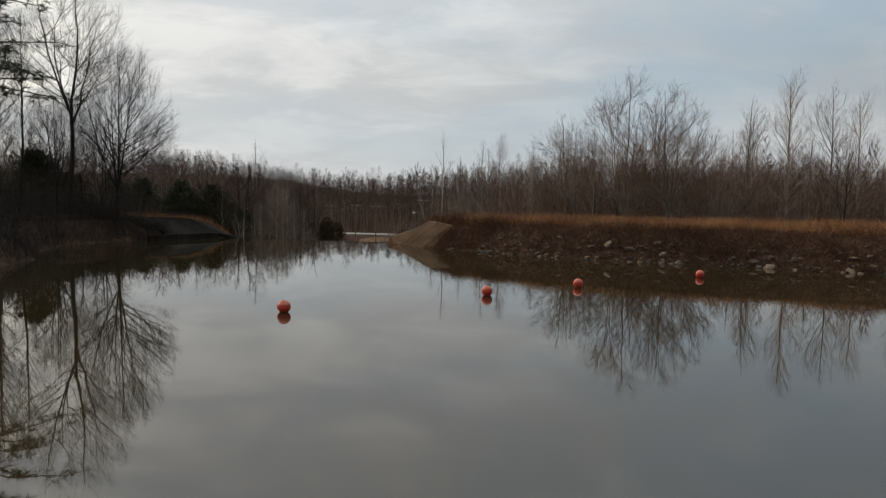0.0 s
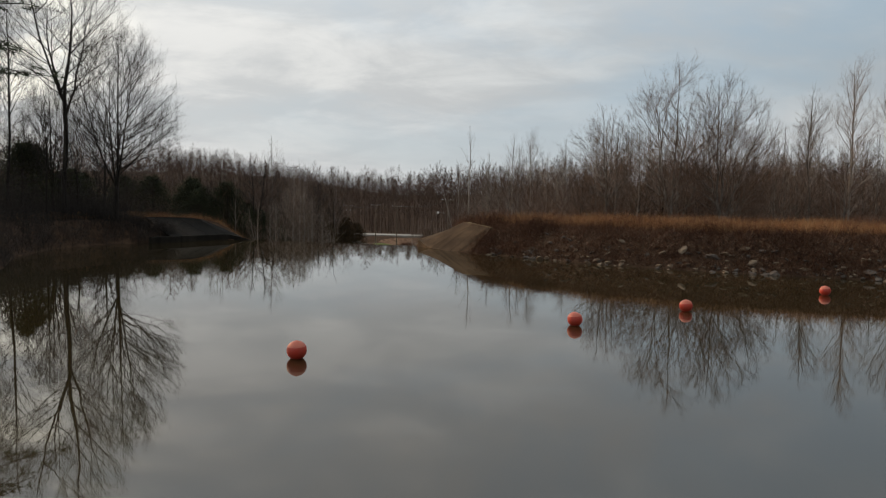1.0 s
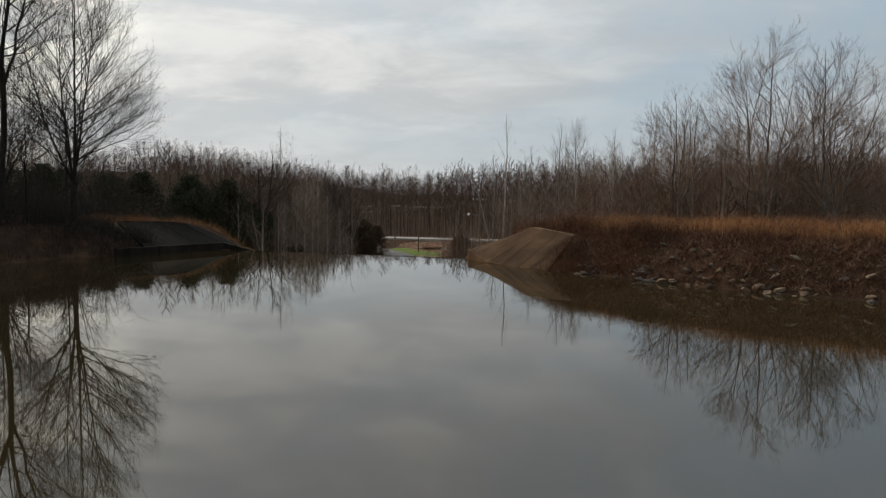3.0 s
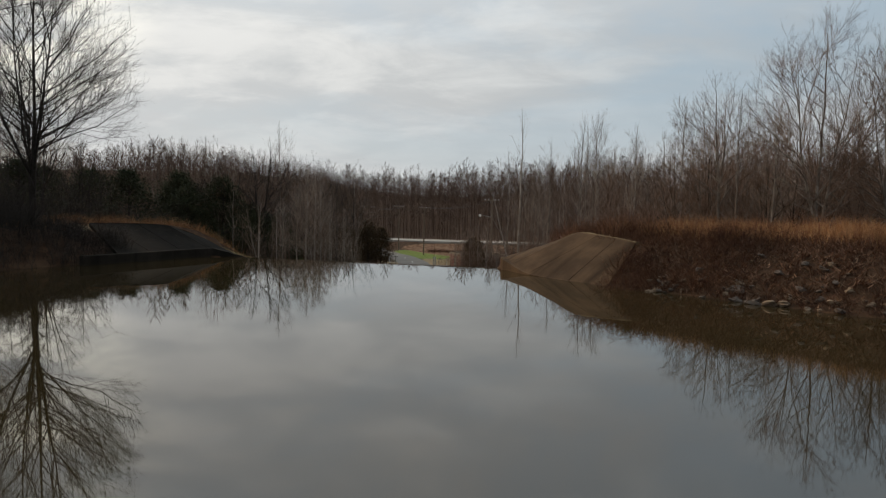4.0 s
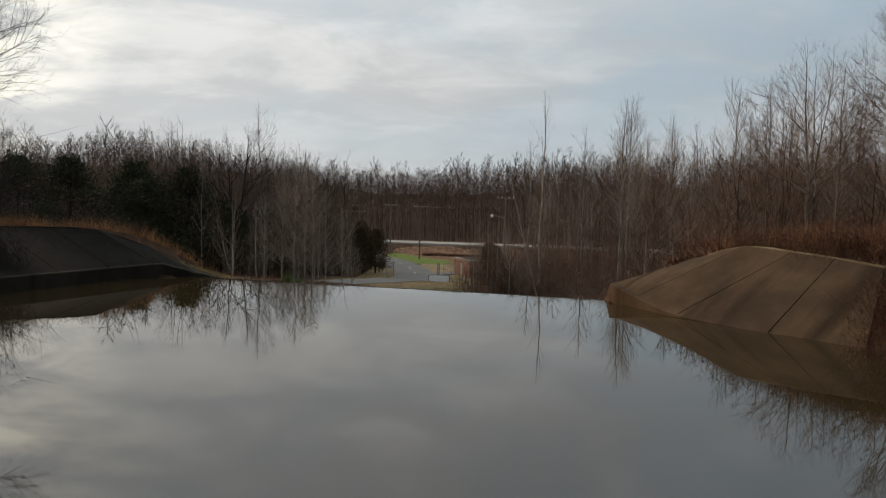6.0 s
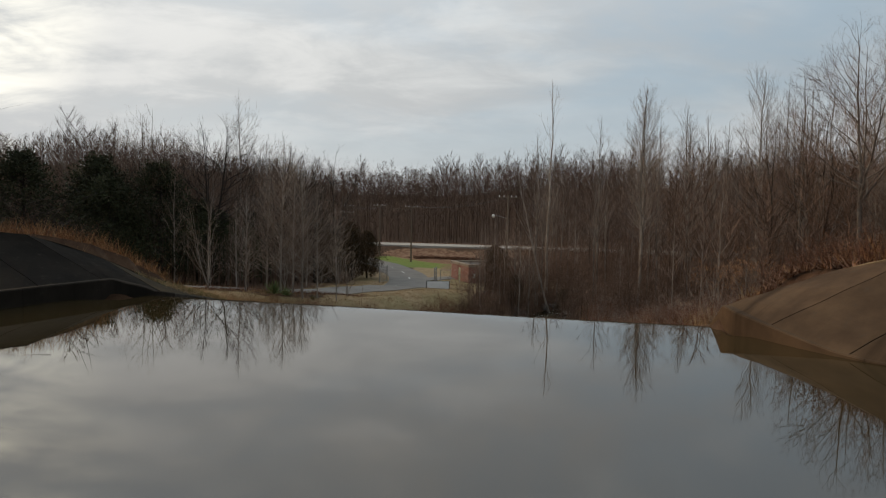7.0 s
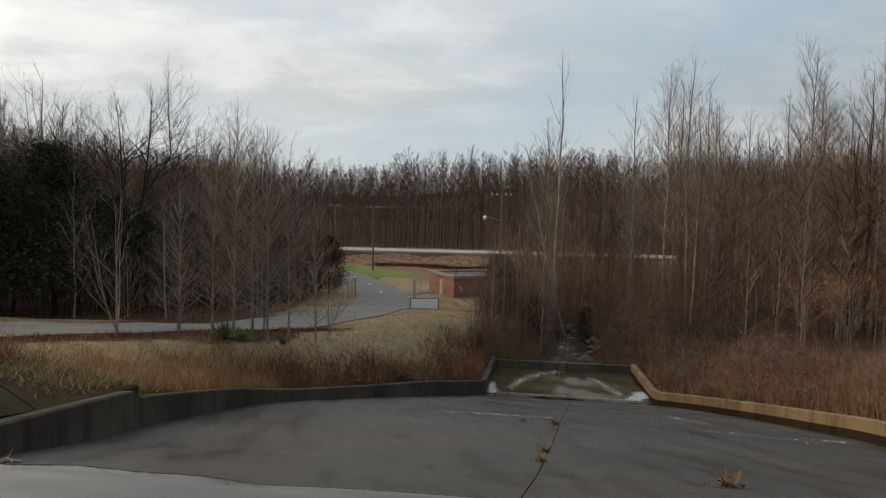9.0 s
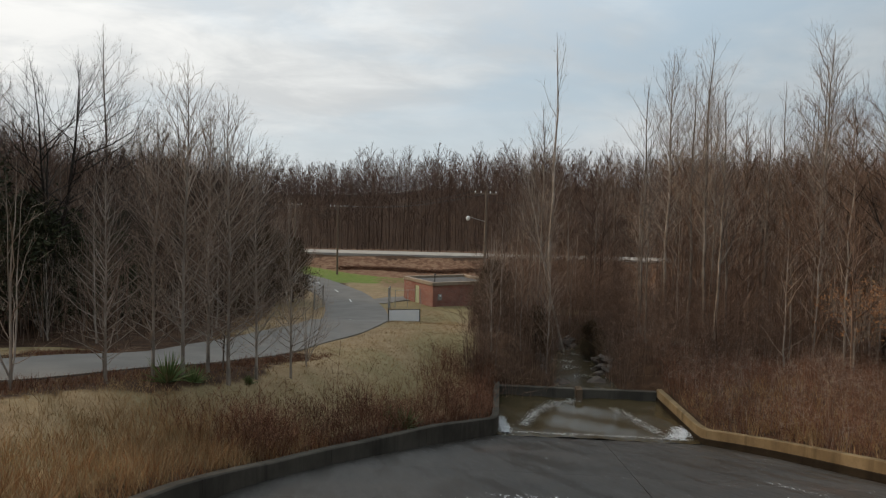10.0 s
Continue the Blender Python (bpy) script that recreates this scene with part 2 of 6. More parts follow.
def brick_material():
    s = Shade("red_brick")
    b = s.n.new("ShaderNodeTexBrick")
    b.inputs["Color1"].default_value = (0.30, 0.10, 0.07, 1)
    b.inputs["Color2"].default_value = (0.22, 0.075, 0.055, 1)
    b.inputs["Mortar"].default_value = (0.32, 0.26, 0.22, 1)
    b.inputs["Scale"].default_value = 1.0
    b.inputs["Brick Width"].default_value, b.inputs["Row Height"].default_value, b.inputs["Mortar Size"].default_value = 0.20, 0.067, 0.008
    uv = s.n.new("ShaderNodeUVMap")
    s.l.new(uv.outputs[0], b.inputs["Vector"])
    c = s.mix(s.math("MULTIPLY", s.ramp(s.noise(0.9, 5), 0.4, 0.7), 0.4), b.outputs["Color"], (0.13, 0.05, 0.04))
    s.bump(b.outputs["Fac"], -0.4, 0.01)
    return s.done(c, 0.9)


M_BRICK = brick_material()


def bark_material(name, a, b, pale=None):
    s = Shade(name)
    ridges = s.noise(9, 5, 0.6, (1, 1, 0.18))
    patch = s.noise(0.9, 4)
    c = s.mix(s.ramp(ridges, 0.35, 0.65), a, b)
    if pale:
        c = s.mix(s.math("MULTIPLY", s.ramp(patch, 0.48, 0.62), 0.7), c, pale)
    tone = s.math("ADD", s.math("MULTIPLY", s.info.outputs["Random"], 0.5), 0.0)
    c = s.mix(tone, c, s.mix(1.0, c, (0.55, 0.52, 0.5), "MULTIPLY"))
    s.bump(ridges, 0.5, 0.02)
    return s.done(c, 0.92, 0.0, 0.2)


M_BARK_GREY = bark_material("grey_bark", (0.115, 0.09, 0.07), (0.20, 0.165, 0.135), (0.29, 0.25, 0.21))
# near-black bark; on the left bank's trees it carries their backlit shade
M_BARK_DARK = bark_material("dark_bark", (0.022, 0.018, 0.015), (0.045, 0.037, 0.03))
M_BARK_PALE = bark_material("pale_bark", (0.20, 0.165, 0.135), (0.32, 0.275, 0.23), (0.42, 0.37, 0.32))
M_TWIG = by_island("bare_twigs", [(0.10, 0.058, 0.038), (0.18, 0.112, 0.075), (0.28, 0.19, 0.135)])
# bare twigs darkened in colour for the backlit far woods
M_TWIG_BACKLIT = by_island("far_twigs", [(0.07, 0.043, 0.031), (0.12, 0.077, 0.056), (0.19, 0.13, 0.097)])
M_TWIG_GREY = by_island("grey_twigs", [(0.17, 0.122, 0.09), (0.30, 0.23, 0.178), (0.42, 0.335, 0.265)])
# bare twigs again, with the left side's backlit shade in the colour
M_TWIG_SHADED = by_island("dark_twigs", [(0.026, 0.021, 0.018), (0.048, 0.039, 0.032), (0.075, 0.060, 0.050)])
M_BRUSH = by_island("red_brown_brush", [(0.09, 0.034, 0.020), (0.18, 0.078, 0.043), (0.31, 0.175, 0.105)])
M_BRUSH_DARK = by_island("dark_brush", [(0.042, 0.016, 0.008), (0.105, 0.045, 0.023), (0.21, 0.105, 0.056)])
M_SEDGE = by_island("orange_broomsedge", [(0.21, 0.085, 0.035), (0.37, 0.18, 0.075), (0.52, 0.33, 0.155)])
M_LITTER = by_island("pale_dead_leaves", [(0.10, 0.046, 0.027), (0.19, 0.10, 0.06), (0.31, 0.20, 0.13)])
M_STRAW = by_island("straw_grass", [(0.27, 0.165, 0.075), (0.39, 0.26, 0.125), (0.49, 0.36, 0.20)])
M_GREEN = by_island("green_weeds", [(0.06, 0.085, 0.02), (0.10, 0.13, 0.035), (0.17, 0.17, 0.06)])
M_YUCCA = by_island("yucca_leaves", [(0.07, 0.11, 0.035), (0.13, 0.18, 0.06), (0.23, 0.26, 0.11)], 0.5)
M_CEDAR = by_island("cedar_foliage", [(0.022, 0.028, 0.014), (0.04, 0.048, 0.021), (0.07, 0.064, 0.03)])
M_CEDAR_RUST = by_island("rusty_cedar_foliage", [(0.035, 0.028, 0.012), (0.06, 0.04, 0.018), (0.10, 0.055, 0.025)])
M_PINE = by_island("pine_needles", [(0.018, 0.03, 0.012), (0.035, 0.05, 0.02), (0.06, 0.07, 0.03)])
M_BEECH = by_island("dry_beech_leaves", [(0.32, 0.13, 0.05), (0.47, 0.22, 0.09), (0.56, 0.33, 0.16)])
M_ROCK = plain("riprap_rock", (0.14, 0.095, 0.06), (0.27, 0.195, 0.125), 2.5, 0.9, 0.0, 0.6, 12)
M_ROCK_DARK = plain("dark_rock", (0.06, 0.045, 0.035), (0.11, 0.085, 0.066), 2.5, 0.9, 0.0, 0.6, 12)
M_BUOY = plain("orange_buoy_plastic", (0.55, 0.045, 0.02), (0.48, 0.055, 0.03), 5.0, 0.45, 0.0, 0.08)
M_BUOY_TOP = plain("bleached_buoy_plastic", (0.60, 0.16, 0.09), (0.55, 0.11, 0.06), 7.0, 0.55, 0.0, 0.08)
M_METAL = plain("galvanised_steel", (0.34, 0.33, 0.31), (0.27, 0.265, 0.25), 5.0, 0.6, 0.3)
M_DARK_METAL = plain("dark_steel", (0.05, 0.05, 0.05), (0.08, 0.075, 0.07), 5.0, 0.55, 0.4)
M_WHITE = plain("white_board", (0.86, 0.86, 0.86), (0.82, 0.82, 0.83), 2.0, 0.5, 0.0, 0.03)
M_GREEN_PAINT = plain("pale_green_paint", (0.42, 0.47, 0.30), (0.36, 0.42, 0.26), 3.0, 0.6)
M_COPING = plain("pale_coping", (0.30, 0.24, 0.175), (0.24, 0.19, 0.135), 2.0, 0.85)
M_ROOF = plain("dark_roofing", (0.06, 0.058, 0.055), (0.10, 0.095, 0.09), 1.5, 0.9)
M_POLE = bark_material("treated_pole", (0.15, 0.115, 0.085), (0.24, 0.19, 0.145))
M_WIRE = plain("cable", (0.02, 0.02, 0.02), (0.03, 0.03, 0.03))
M_GLASS_LAMP = plain("lamp_glass", (0.85, 0.85, 0.82), (0.8, 0.8, 0.78), 4.0, 0.2)
M_SIDING = plain("rusty_red_siding", (0.22, 0.09, 0.06), (0.28, 0.13, 0.09), 1.0, 0.8)
M_TARP = plain("grey_blue_roof", (0.20, 0.24, 0.29), (0.26, 0.29, 0.33), 1.5, 0.7)
M_WOOD = plain("weathered_wood", (0.16, 0.12, 0.09), (0.24, 0.19, 0.14), 3.0, 0.9)

# ---- plan of the site: chute axis (u across, v downstream), lake outline, ground heights ----
CREST = (-13.55, 71.1)
AX_U = (0.9655, -0.2605)
AX_V = (0.2605, 0.9655)
CHUTE_SLOPE = 0.236


def to_uv(x, y):
    dx, dy = x - CREST[0], y - CREST[1]
    return dx * AX_U[0] + dy * AX_U[1], dx * AX_V[0] + dy * AX_V[1]


def from_uv(u, v):
    return CREST[0] + u * AX_U[0] + v * AX_V[0], CREST[1] + u * AX_U[1] + v * AX_V[1]


WALL_LV = [-0.5, 1, 3, 6, 7.4, 9, 12, 15, 16.9, 20.4, 26, 31.3, 38]
WALL_L = [-9.1, -9.15, -9.6, -10.4, -10.7, -11.0, -11.2, -11.0, -10.7, -9.6, -7.2, -4.5, -4.4]
WALL_RV = [-0.5, 6, 14, 20, 24, 27, 29.3, 31.2, 38]
WALL_R = [9.2, 8.7, 8.1, 7.7, 7.1, 6.5, 5.8, 4.7, 4.4]


def wall_left(v):
    return np.interp(v, WALL_LV, WALL_L)


def wall_right(v):
    return np.interp(v, WALL_RV, WALL_R)


def floor_z(v):
    """Chute floor along the axis, with the rounded crest and the pool at its foot."""
    return np.interp(v, [-4, -0.3, 0.3, 0.9, 1.6, 5, 10, 15, 31.2, 31.25, 60], [-0.12, -0.10, -0.13, -0.24, -0.44, -1.42, -2.6, -3.6, -7.36, -7.8, -7.8])


def top_left(v):
    return np.interp(v, [-30, 0.25, 0.62, 1.0, 7.4, 7.45, 10, 13.2, 17.2, 21.8, 26.5, 31.0, 40], [0.55, 0.55, 0.16, 0.10, -1.1, -1.28, -1.88, -2.62, -3.68, -4.64, -5.5, -6.5, -6.55])


def top_right(v):
    return np.interp(v, [-30, -5, -3.0, -1.2, 0.2, 0.55, 0.8, 3, 6, 10, 15, 31.0, 40], [-0.05, 0.0, 0.08, 0.42, 0.68, 0.68, -0.1, -0.60, -1.22, -2.0, -2.9, -6.6, -6.6])


# edges of the sloping aprons beside the crest: (u, v, height) along the wall and along the bank
APRON_L_LOW = [(-12.1, -6.9, 0.53), (-11.75, -4.6, 0.53), (-11.45, -2.2, 0.53), (-11.15, 0.2, 0.53), (-9.6, 1.3, 0.06), (-10.1, 3.6, -0.4), (-11.2, 8.2, -1.25)]
APRON_L_HIGH = [(-18.1, -2.9, 2.1), (-17.6, -2.3, 2.1), (-16.0, -0.9, 2.1), (-14.4, 0.2, 2.05), (-13.1, 2.4, 1.1), (-12.9, 5.0, 0.0), (-12.3, 8.8, -1.2)]
APRON_R_LOW = [(15.9, -6.7, -0.06), (13.9, -5.05, 0.0), (11.5, -3.0, 0.06), (10.3, -1.2, 0.40), (9.5, 0.45, 0.66), (9.35, 2.2, -0.32), (9.0, 8.0, -1.45)]
APRON_R_HIGH = [(17.1, -4.1, 1.95), (16.1, -3.0, 2.1), (15.1, -2.0, 2.2), (13.9, -0.7, 2.34), (12.6, 1.2, 1.75), (11.6, 3.2, 0.6), (10.0, 8.4, -1.4)]


def under_apron(u, v, z, low, high, side):
    """Ground kept below the concrete of one apron."""
    lv, hv = [p[1] for p in low], [p[1] for p in high]
    ul, zl = np.interp(v, lv, [p[0] for p in low]), np.interp(v, lv, [p[2] for p in low])
    uh, zh = np.interp(v, hv, [p[0] for p in high]), np.interp(v, hv, [p[2] for p in high])
    s = (u - ul) / np.where(np.abs(uh - ul) < 0.05, 0.05 * side, uh - ul)
    slab = zl + (zh - zl) * np.clip(s, 0, 1.15) - 0.3
    on = (s > -0.6) & (s < 1.12) & (v > -7.6) & (v < 8.9)
    return np.where(on, np.minimum(z, slab), z)


SHORE = [(-28.6, 64.6), (-30.1, 61.0), (-30.5, 56.0), (-28.5, 48.5), (-24.6, 42.0), (-23.4, 35.0),
         (-25.0, 22.0), (-32.0, 4.0), (-48.0, -25.0), (-60.0, -90.0), (20.0, -150.0), (90.0, -90.0), (85.0, 0.0),
         (45.0, 30.0), (28.0, 39.6), (21.0, 44.2), (15.0, 46.8), (11.2, 49.0), (6.8, 52.4), (2.3, 57.8), (0.1, 60.3),
         (-4.5, 69.4), (-1.5, 80.0), (-19.7, 84.9), (-24.5, 74.7), (-26.1, 70.9)]


def lake_distance(x, y):
    """Metres from the shoreline, positive outside the lake."""
    best = np.full(np.shape(x), 1e9)
    inside = np.zeros(np.shape(x), bool)
    for i, (x0, y0) in enumerate(SHORE):
        x1, y1 = SHORE[(i + 1) % len(SHORE)]
        ex, ey = x1 - x0, y1 - y0
        s = np.clip(((x - x0) * ex + (y - y0) * ey) / (ex * ex + ey * ey), 0, 1)
        best = np.minimum(best, np.hypot(x - x0 - s * ex, y - y0 - s * ey))
        if y0 != y1:
            inside ^= ((y0 > y) != (y1 > y)) & (x < ex * (y - y0) / ey + x0)
    return np.where(inside, -best, best)


def ramp(a, b, x):
    s = np.clip((x - a) / (b - a), 0, 1)
    return s * s * (3 - 2 * s)


def waves(x, y):
    return (np.sin(x * 0.31 + 1.3) * np.cos(y * 0.27) + 0.6 * np.sin(x * 0.83 + y * 0.55) + 0.35 * np.sin(1.7 * x - 1.1 * y)) * 0.5


STREAM = [(36, 0.6), (42, 0.9), (47, 0.7), (51, 1.6), (55, 3.8), (60, 7.5), (72, 13.0), (90, 15.0), (120, 20.0), (160, 30.0)]


def stream_u(v):
    return np.interp(v, [p[0] for p in STREAM], [p[1] for p in STREAM])


def hills(x, y):
    """Rising wooded ground beyond the highway and on the left."""
    right = ramp(205, 290, y) * (0.5 + 5.0 * ramp(-5, 60, x) + 5.0 * ramp(-50, -130, x))
    return right + 11.0 * ramp(210, 300, y) + 3.5 * ramp(300, 430, y) + 3 * ramp(500, 1200, np.hypot(x, y)) + 5.5 * ramp(45, 120, -x) * ramp(60, 100, y) + 4 * ramp(60, 200, x)


def ground_z(x, y):
    x, y = np.asarray(x, float), np.asarray(y, float)
    u, v = to_uv(x, y)
    side = np.interp(v, [-400, 1, 6, 10, 14, 18, 24, 30, 48, 54, 64, 100, 114, 122, 134, 150, 400],
                     [2.0, 2.0, 0.6, -0.9, -1.7, -2.1, -2.9, -3.8, -5.1, -5.95, -6.3, -6.5, -6.3, -4.8, -4.8, -5.4, -3.0])
    # right of the chute the fill carries on further before it falls to the valley
    right = np.interp(v, [-400, 6, 12, 20, 30, 40, 60, 114, 122, 134, 150, 400],
                      [2.3, 2.3, 0.9, -1.6, -4.3, -5.9, -6.6, -6.3, -4.8, -4.8, -5.4, -3.0])
    beside = np.interp(v, [-400, -1, 3, 6, 12, 20, 30, 40, 60, 114, 122, 134, 150, 400],
                       [2.3, 2.3, 1.5, 0.7, -0.9, -2.9, -4.9, -6.0, -6.6, -6.3, -4.8, -4.8, -5.4, -3.0])
    right = beside + (right - beside) * ramp(13, 30, u)
    z = side + (right - side) * ramp(0, 12, u) + hills(x, y) + 0.10 * waves(x, y)
    # beside the chute and the pool the fill meets the top of the wall
    out = np.maximum(wall_left(v) - u, u - wall_right(v))
    along = ramp(3, 9, v) * (1 - ramp(38, 44, v))
    z = z + (np.where(u < 0, top_left(v), top_right(v)) - 0.08 - z) * along * (1 - ramp(0.5, 7, out))
    # the chute itself
    cut = 1 - ramp(-0.1, 0.5, out)
    inside = (v > -3) & (v < 38.3)
    z = np.where(inside, z + (floor_z(v) - 0.6 - z) * cut, z)
    # stream bed
    off = np.abs(u - stream_u(v))
    bed = -7.9 - 0.004 * (v - 38) + 0.1 * waves(x * 2, y * 2)
    z = np.where(v > 37.9, bed + (z - bed) * ramp(0.9, 4.5, off), z)
    # lake bed and banks
    d = lake_distance(x, y)
    bank = np.where(d < 0, np.maximum(-2.6, 0.55 * d - 0.15), -0.15 + 2.4 * ramp(-0.5, 4.8, d) + 0.14 * waves(3 * x, 3 * y) * ramp(0, 1, d))
    mix = ramp(0.3, 5.5, d)
    lake = bank + (z - bank) * mix
    z = np.where(v < 0.2, np.where(d < 5.5, lake, z), z)
    z = under_apron(u, v, z, APRON_L_LOW, APRON_L_HIGH, -1)
    return under_apron(u, v, z, APRON_R_LOW, APRON_R_HIGH, 1)

# ---- mesh helpers ----
rng = np.random.default_rng(7)


def mesh_data(name, verts, faces, mats, smooth=False, face_mats=None):
    verts = np.asarray(verts, np.float32)
    me = bpy.data.meshes.new(name)
    if isinstance(faces, np.ndarray):
        k = faces.shape[1]
        me.vertices.add(len(verts))
        me.vertices.foreach_set("co", verts.ravel())
        me.loops.add(faces.size)
        me.loops.foreach_set("vertex_index", faces.ravel().astype(np.int32))
        me.polygons.add(len(faces))
        me.polygons.foreach_set("loop_start", np.arange(0, faces.size, k, dtype=np.int32))
        me.update(calc_edges=True)
    else:
        me.from_pydata([tuple(map(float, v)) for v in verts], [], faces)
        me.update()
    for m in mats if isinstance(mats, (list, tuple)) else [mats]:
        me.materials.append(m)
    if face_mats is not None:
        me.polygons.foreach_set("material_index", np.asarray(face_mats, np.int32))
    me.polygons.foreach_set("use_smooth", np.full(len(me.polygons), smooth))
    return me


def piece(name, me, parent=None, label=""):
    ob = new(name, me)
    if parent is not None:
        ob.parent = parent
    if label:
        ob["label"] = label
    return ob


def part(name, bm, mat, parent=None, label="", smooth=False):
    me = bpy.data.meshes.new(name)
    bm.to_mesh(me)
    bm.free()
    me.materials.append(mat)
    me.polygons.foreach_set("use_smooth", np.full(len(me.polygons), smooth))
    return piece(name, me, parent, label)


def thing(name, label, category, x=0, y=0, z=0, turn=0, group="", kind=""):
    ob = new(name)
    ob.matrix_basis = pose(x, y, z, 0, 0, turn)
    return tagged(ob, label, category, group, kind)


def box_bm(sx, sy, sz, x=0, y=0, z=0, bevel=0.01, turn=0.0, tilt=0.0):
    """A bevelled block standing on z, centred on x and y."""
    bm = bmesh.new()
    bmesh.ops.create_cube(bm, size=1)
    bmesh.ops.scale(bm, vec=(sx, sy, sz), verts=bm.verts)
    if bevel:
        bmesh.ops.bevel(bm, geom=bm.edges[:], offset=min(bevel, min(sx, sy, sz) * 0.3), segments=1, affect="EDGES")
    bmesh.ops.transform(bm, matrix=pose(x, y, z + sz / 2, tilt, 0, turn), verts=bm.verts)
    return bm


def rod_bm(a, b, r0, r1=None, sides=8):
    r1 = r0 if r1 is None else r1
    a, b = Vector(a), Vector(b)
    bm = bmesh.new()
    bmesh.ops.create_cone(bm, cap_ends=True, segments=sides, radius1=r0, radius2=r1, depth=(b - a).length)
    bmesh.ops.transform(bm, matrix=Matrix.Translation((a + b) / 2) @ (b - a).to_track_quat("Z", "Y").to_matrix().to_4x4(), verts=bm.verts)
    return bm


def joined(*bms):
    out = bms[0]
    for b in bms[1:]:
        me = bpy.data.meshes.new("tmp")
        b.to_mesh(me)
        b.free()
        out.from_mesh(me)
        bpy.data.meshes.remove(me)
    return out


def sweep_data(name, centre, left, right, top, bottom, mats, chamfer=0.04):
    """A wall or strip swept along a line: inner and outer edge in plan, top and bottom heights, edges chamfered."""
    n = len(centre)
    verts, faces = [], []
    for i in range(n):
        (lx, ly), (rx, ry), t, b = left[i], right[i], top[i], bottom[i]
        w = math.hypot(rx - lx, ry - ly)
        c = min(chamfer / max(w, 1e-6), 0.3)
        ax, ay, bx, by = lx + (rx - lx) * c, ly + (ry - ly) * c, rx + (lx - rx) * c, ry + (ly - ry) * c
        verts += [(lx, ly, b), (lx, ly, t - chamfer), (ax, ay, t), (bx, by, t), (rx, ry, t - chamfer), (rx, ry, b)]
    for i in range(n - 1):
        for j in range(6):
            k = (j + 1) % 6
            faces.append((6 * i + j, 6 * i + k, 6 * i + 6 + k, 6 * i + 6 + j))
    faces += [tuple(range(5, -1, -1)), tuple(range(6 * n - 6, 6 * n))]
    return mesh_data(name, verts, faces, mats)


def outset(points, w):
    """The line moved w metres to the right of its direction."""
    out = []
    for i, (x, y) in enumerate(points):
        x0, y0 = points[max(i - 1, 0)]
        x1, y1 = points[min(i + 1, len(points) - 1)]
        dx, dy = x1 - x0, y1 - y0
        d = math.hypot(dx, dy)
        out.append((x + w * dy / d, y - w * dx / d))
    return out


def dense(points, step):
    out = []
    for a, b in zip(points[:-1], points[1:]):
        n = max(1, int(math.dist(a, b) / step))
        out += [tuple(p + (q - p) * i / n for p, q in zip(a, b)) for i in range(n)]
    return out + [points[-1]]


def smooth_line(points, step, rounds=3):
    pts = [tuple(p) for p in points]
    for _ in range(rounds):
        q = [pts[0]]
        for a, b in zip(pts[:-1], pts[1:]):
            q.append(tuple(0.75 * s + 0.25 * t for s, t in zip(a, b)))
            q.append(tuple(0.25 * s + 0.75 * t for s, t in zip(a, b)))
        pts = q + [pts[-1]]
    return dense(pts, step)


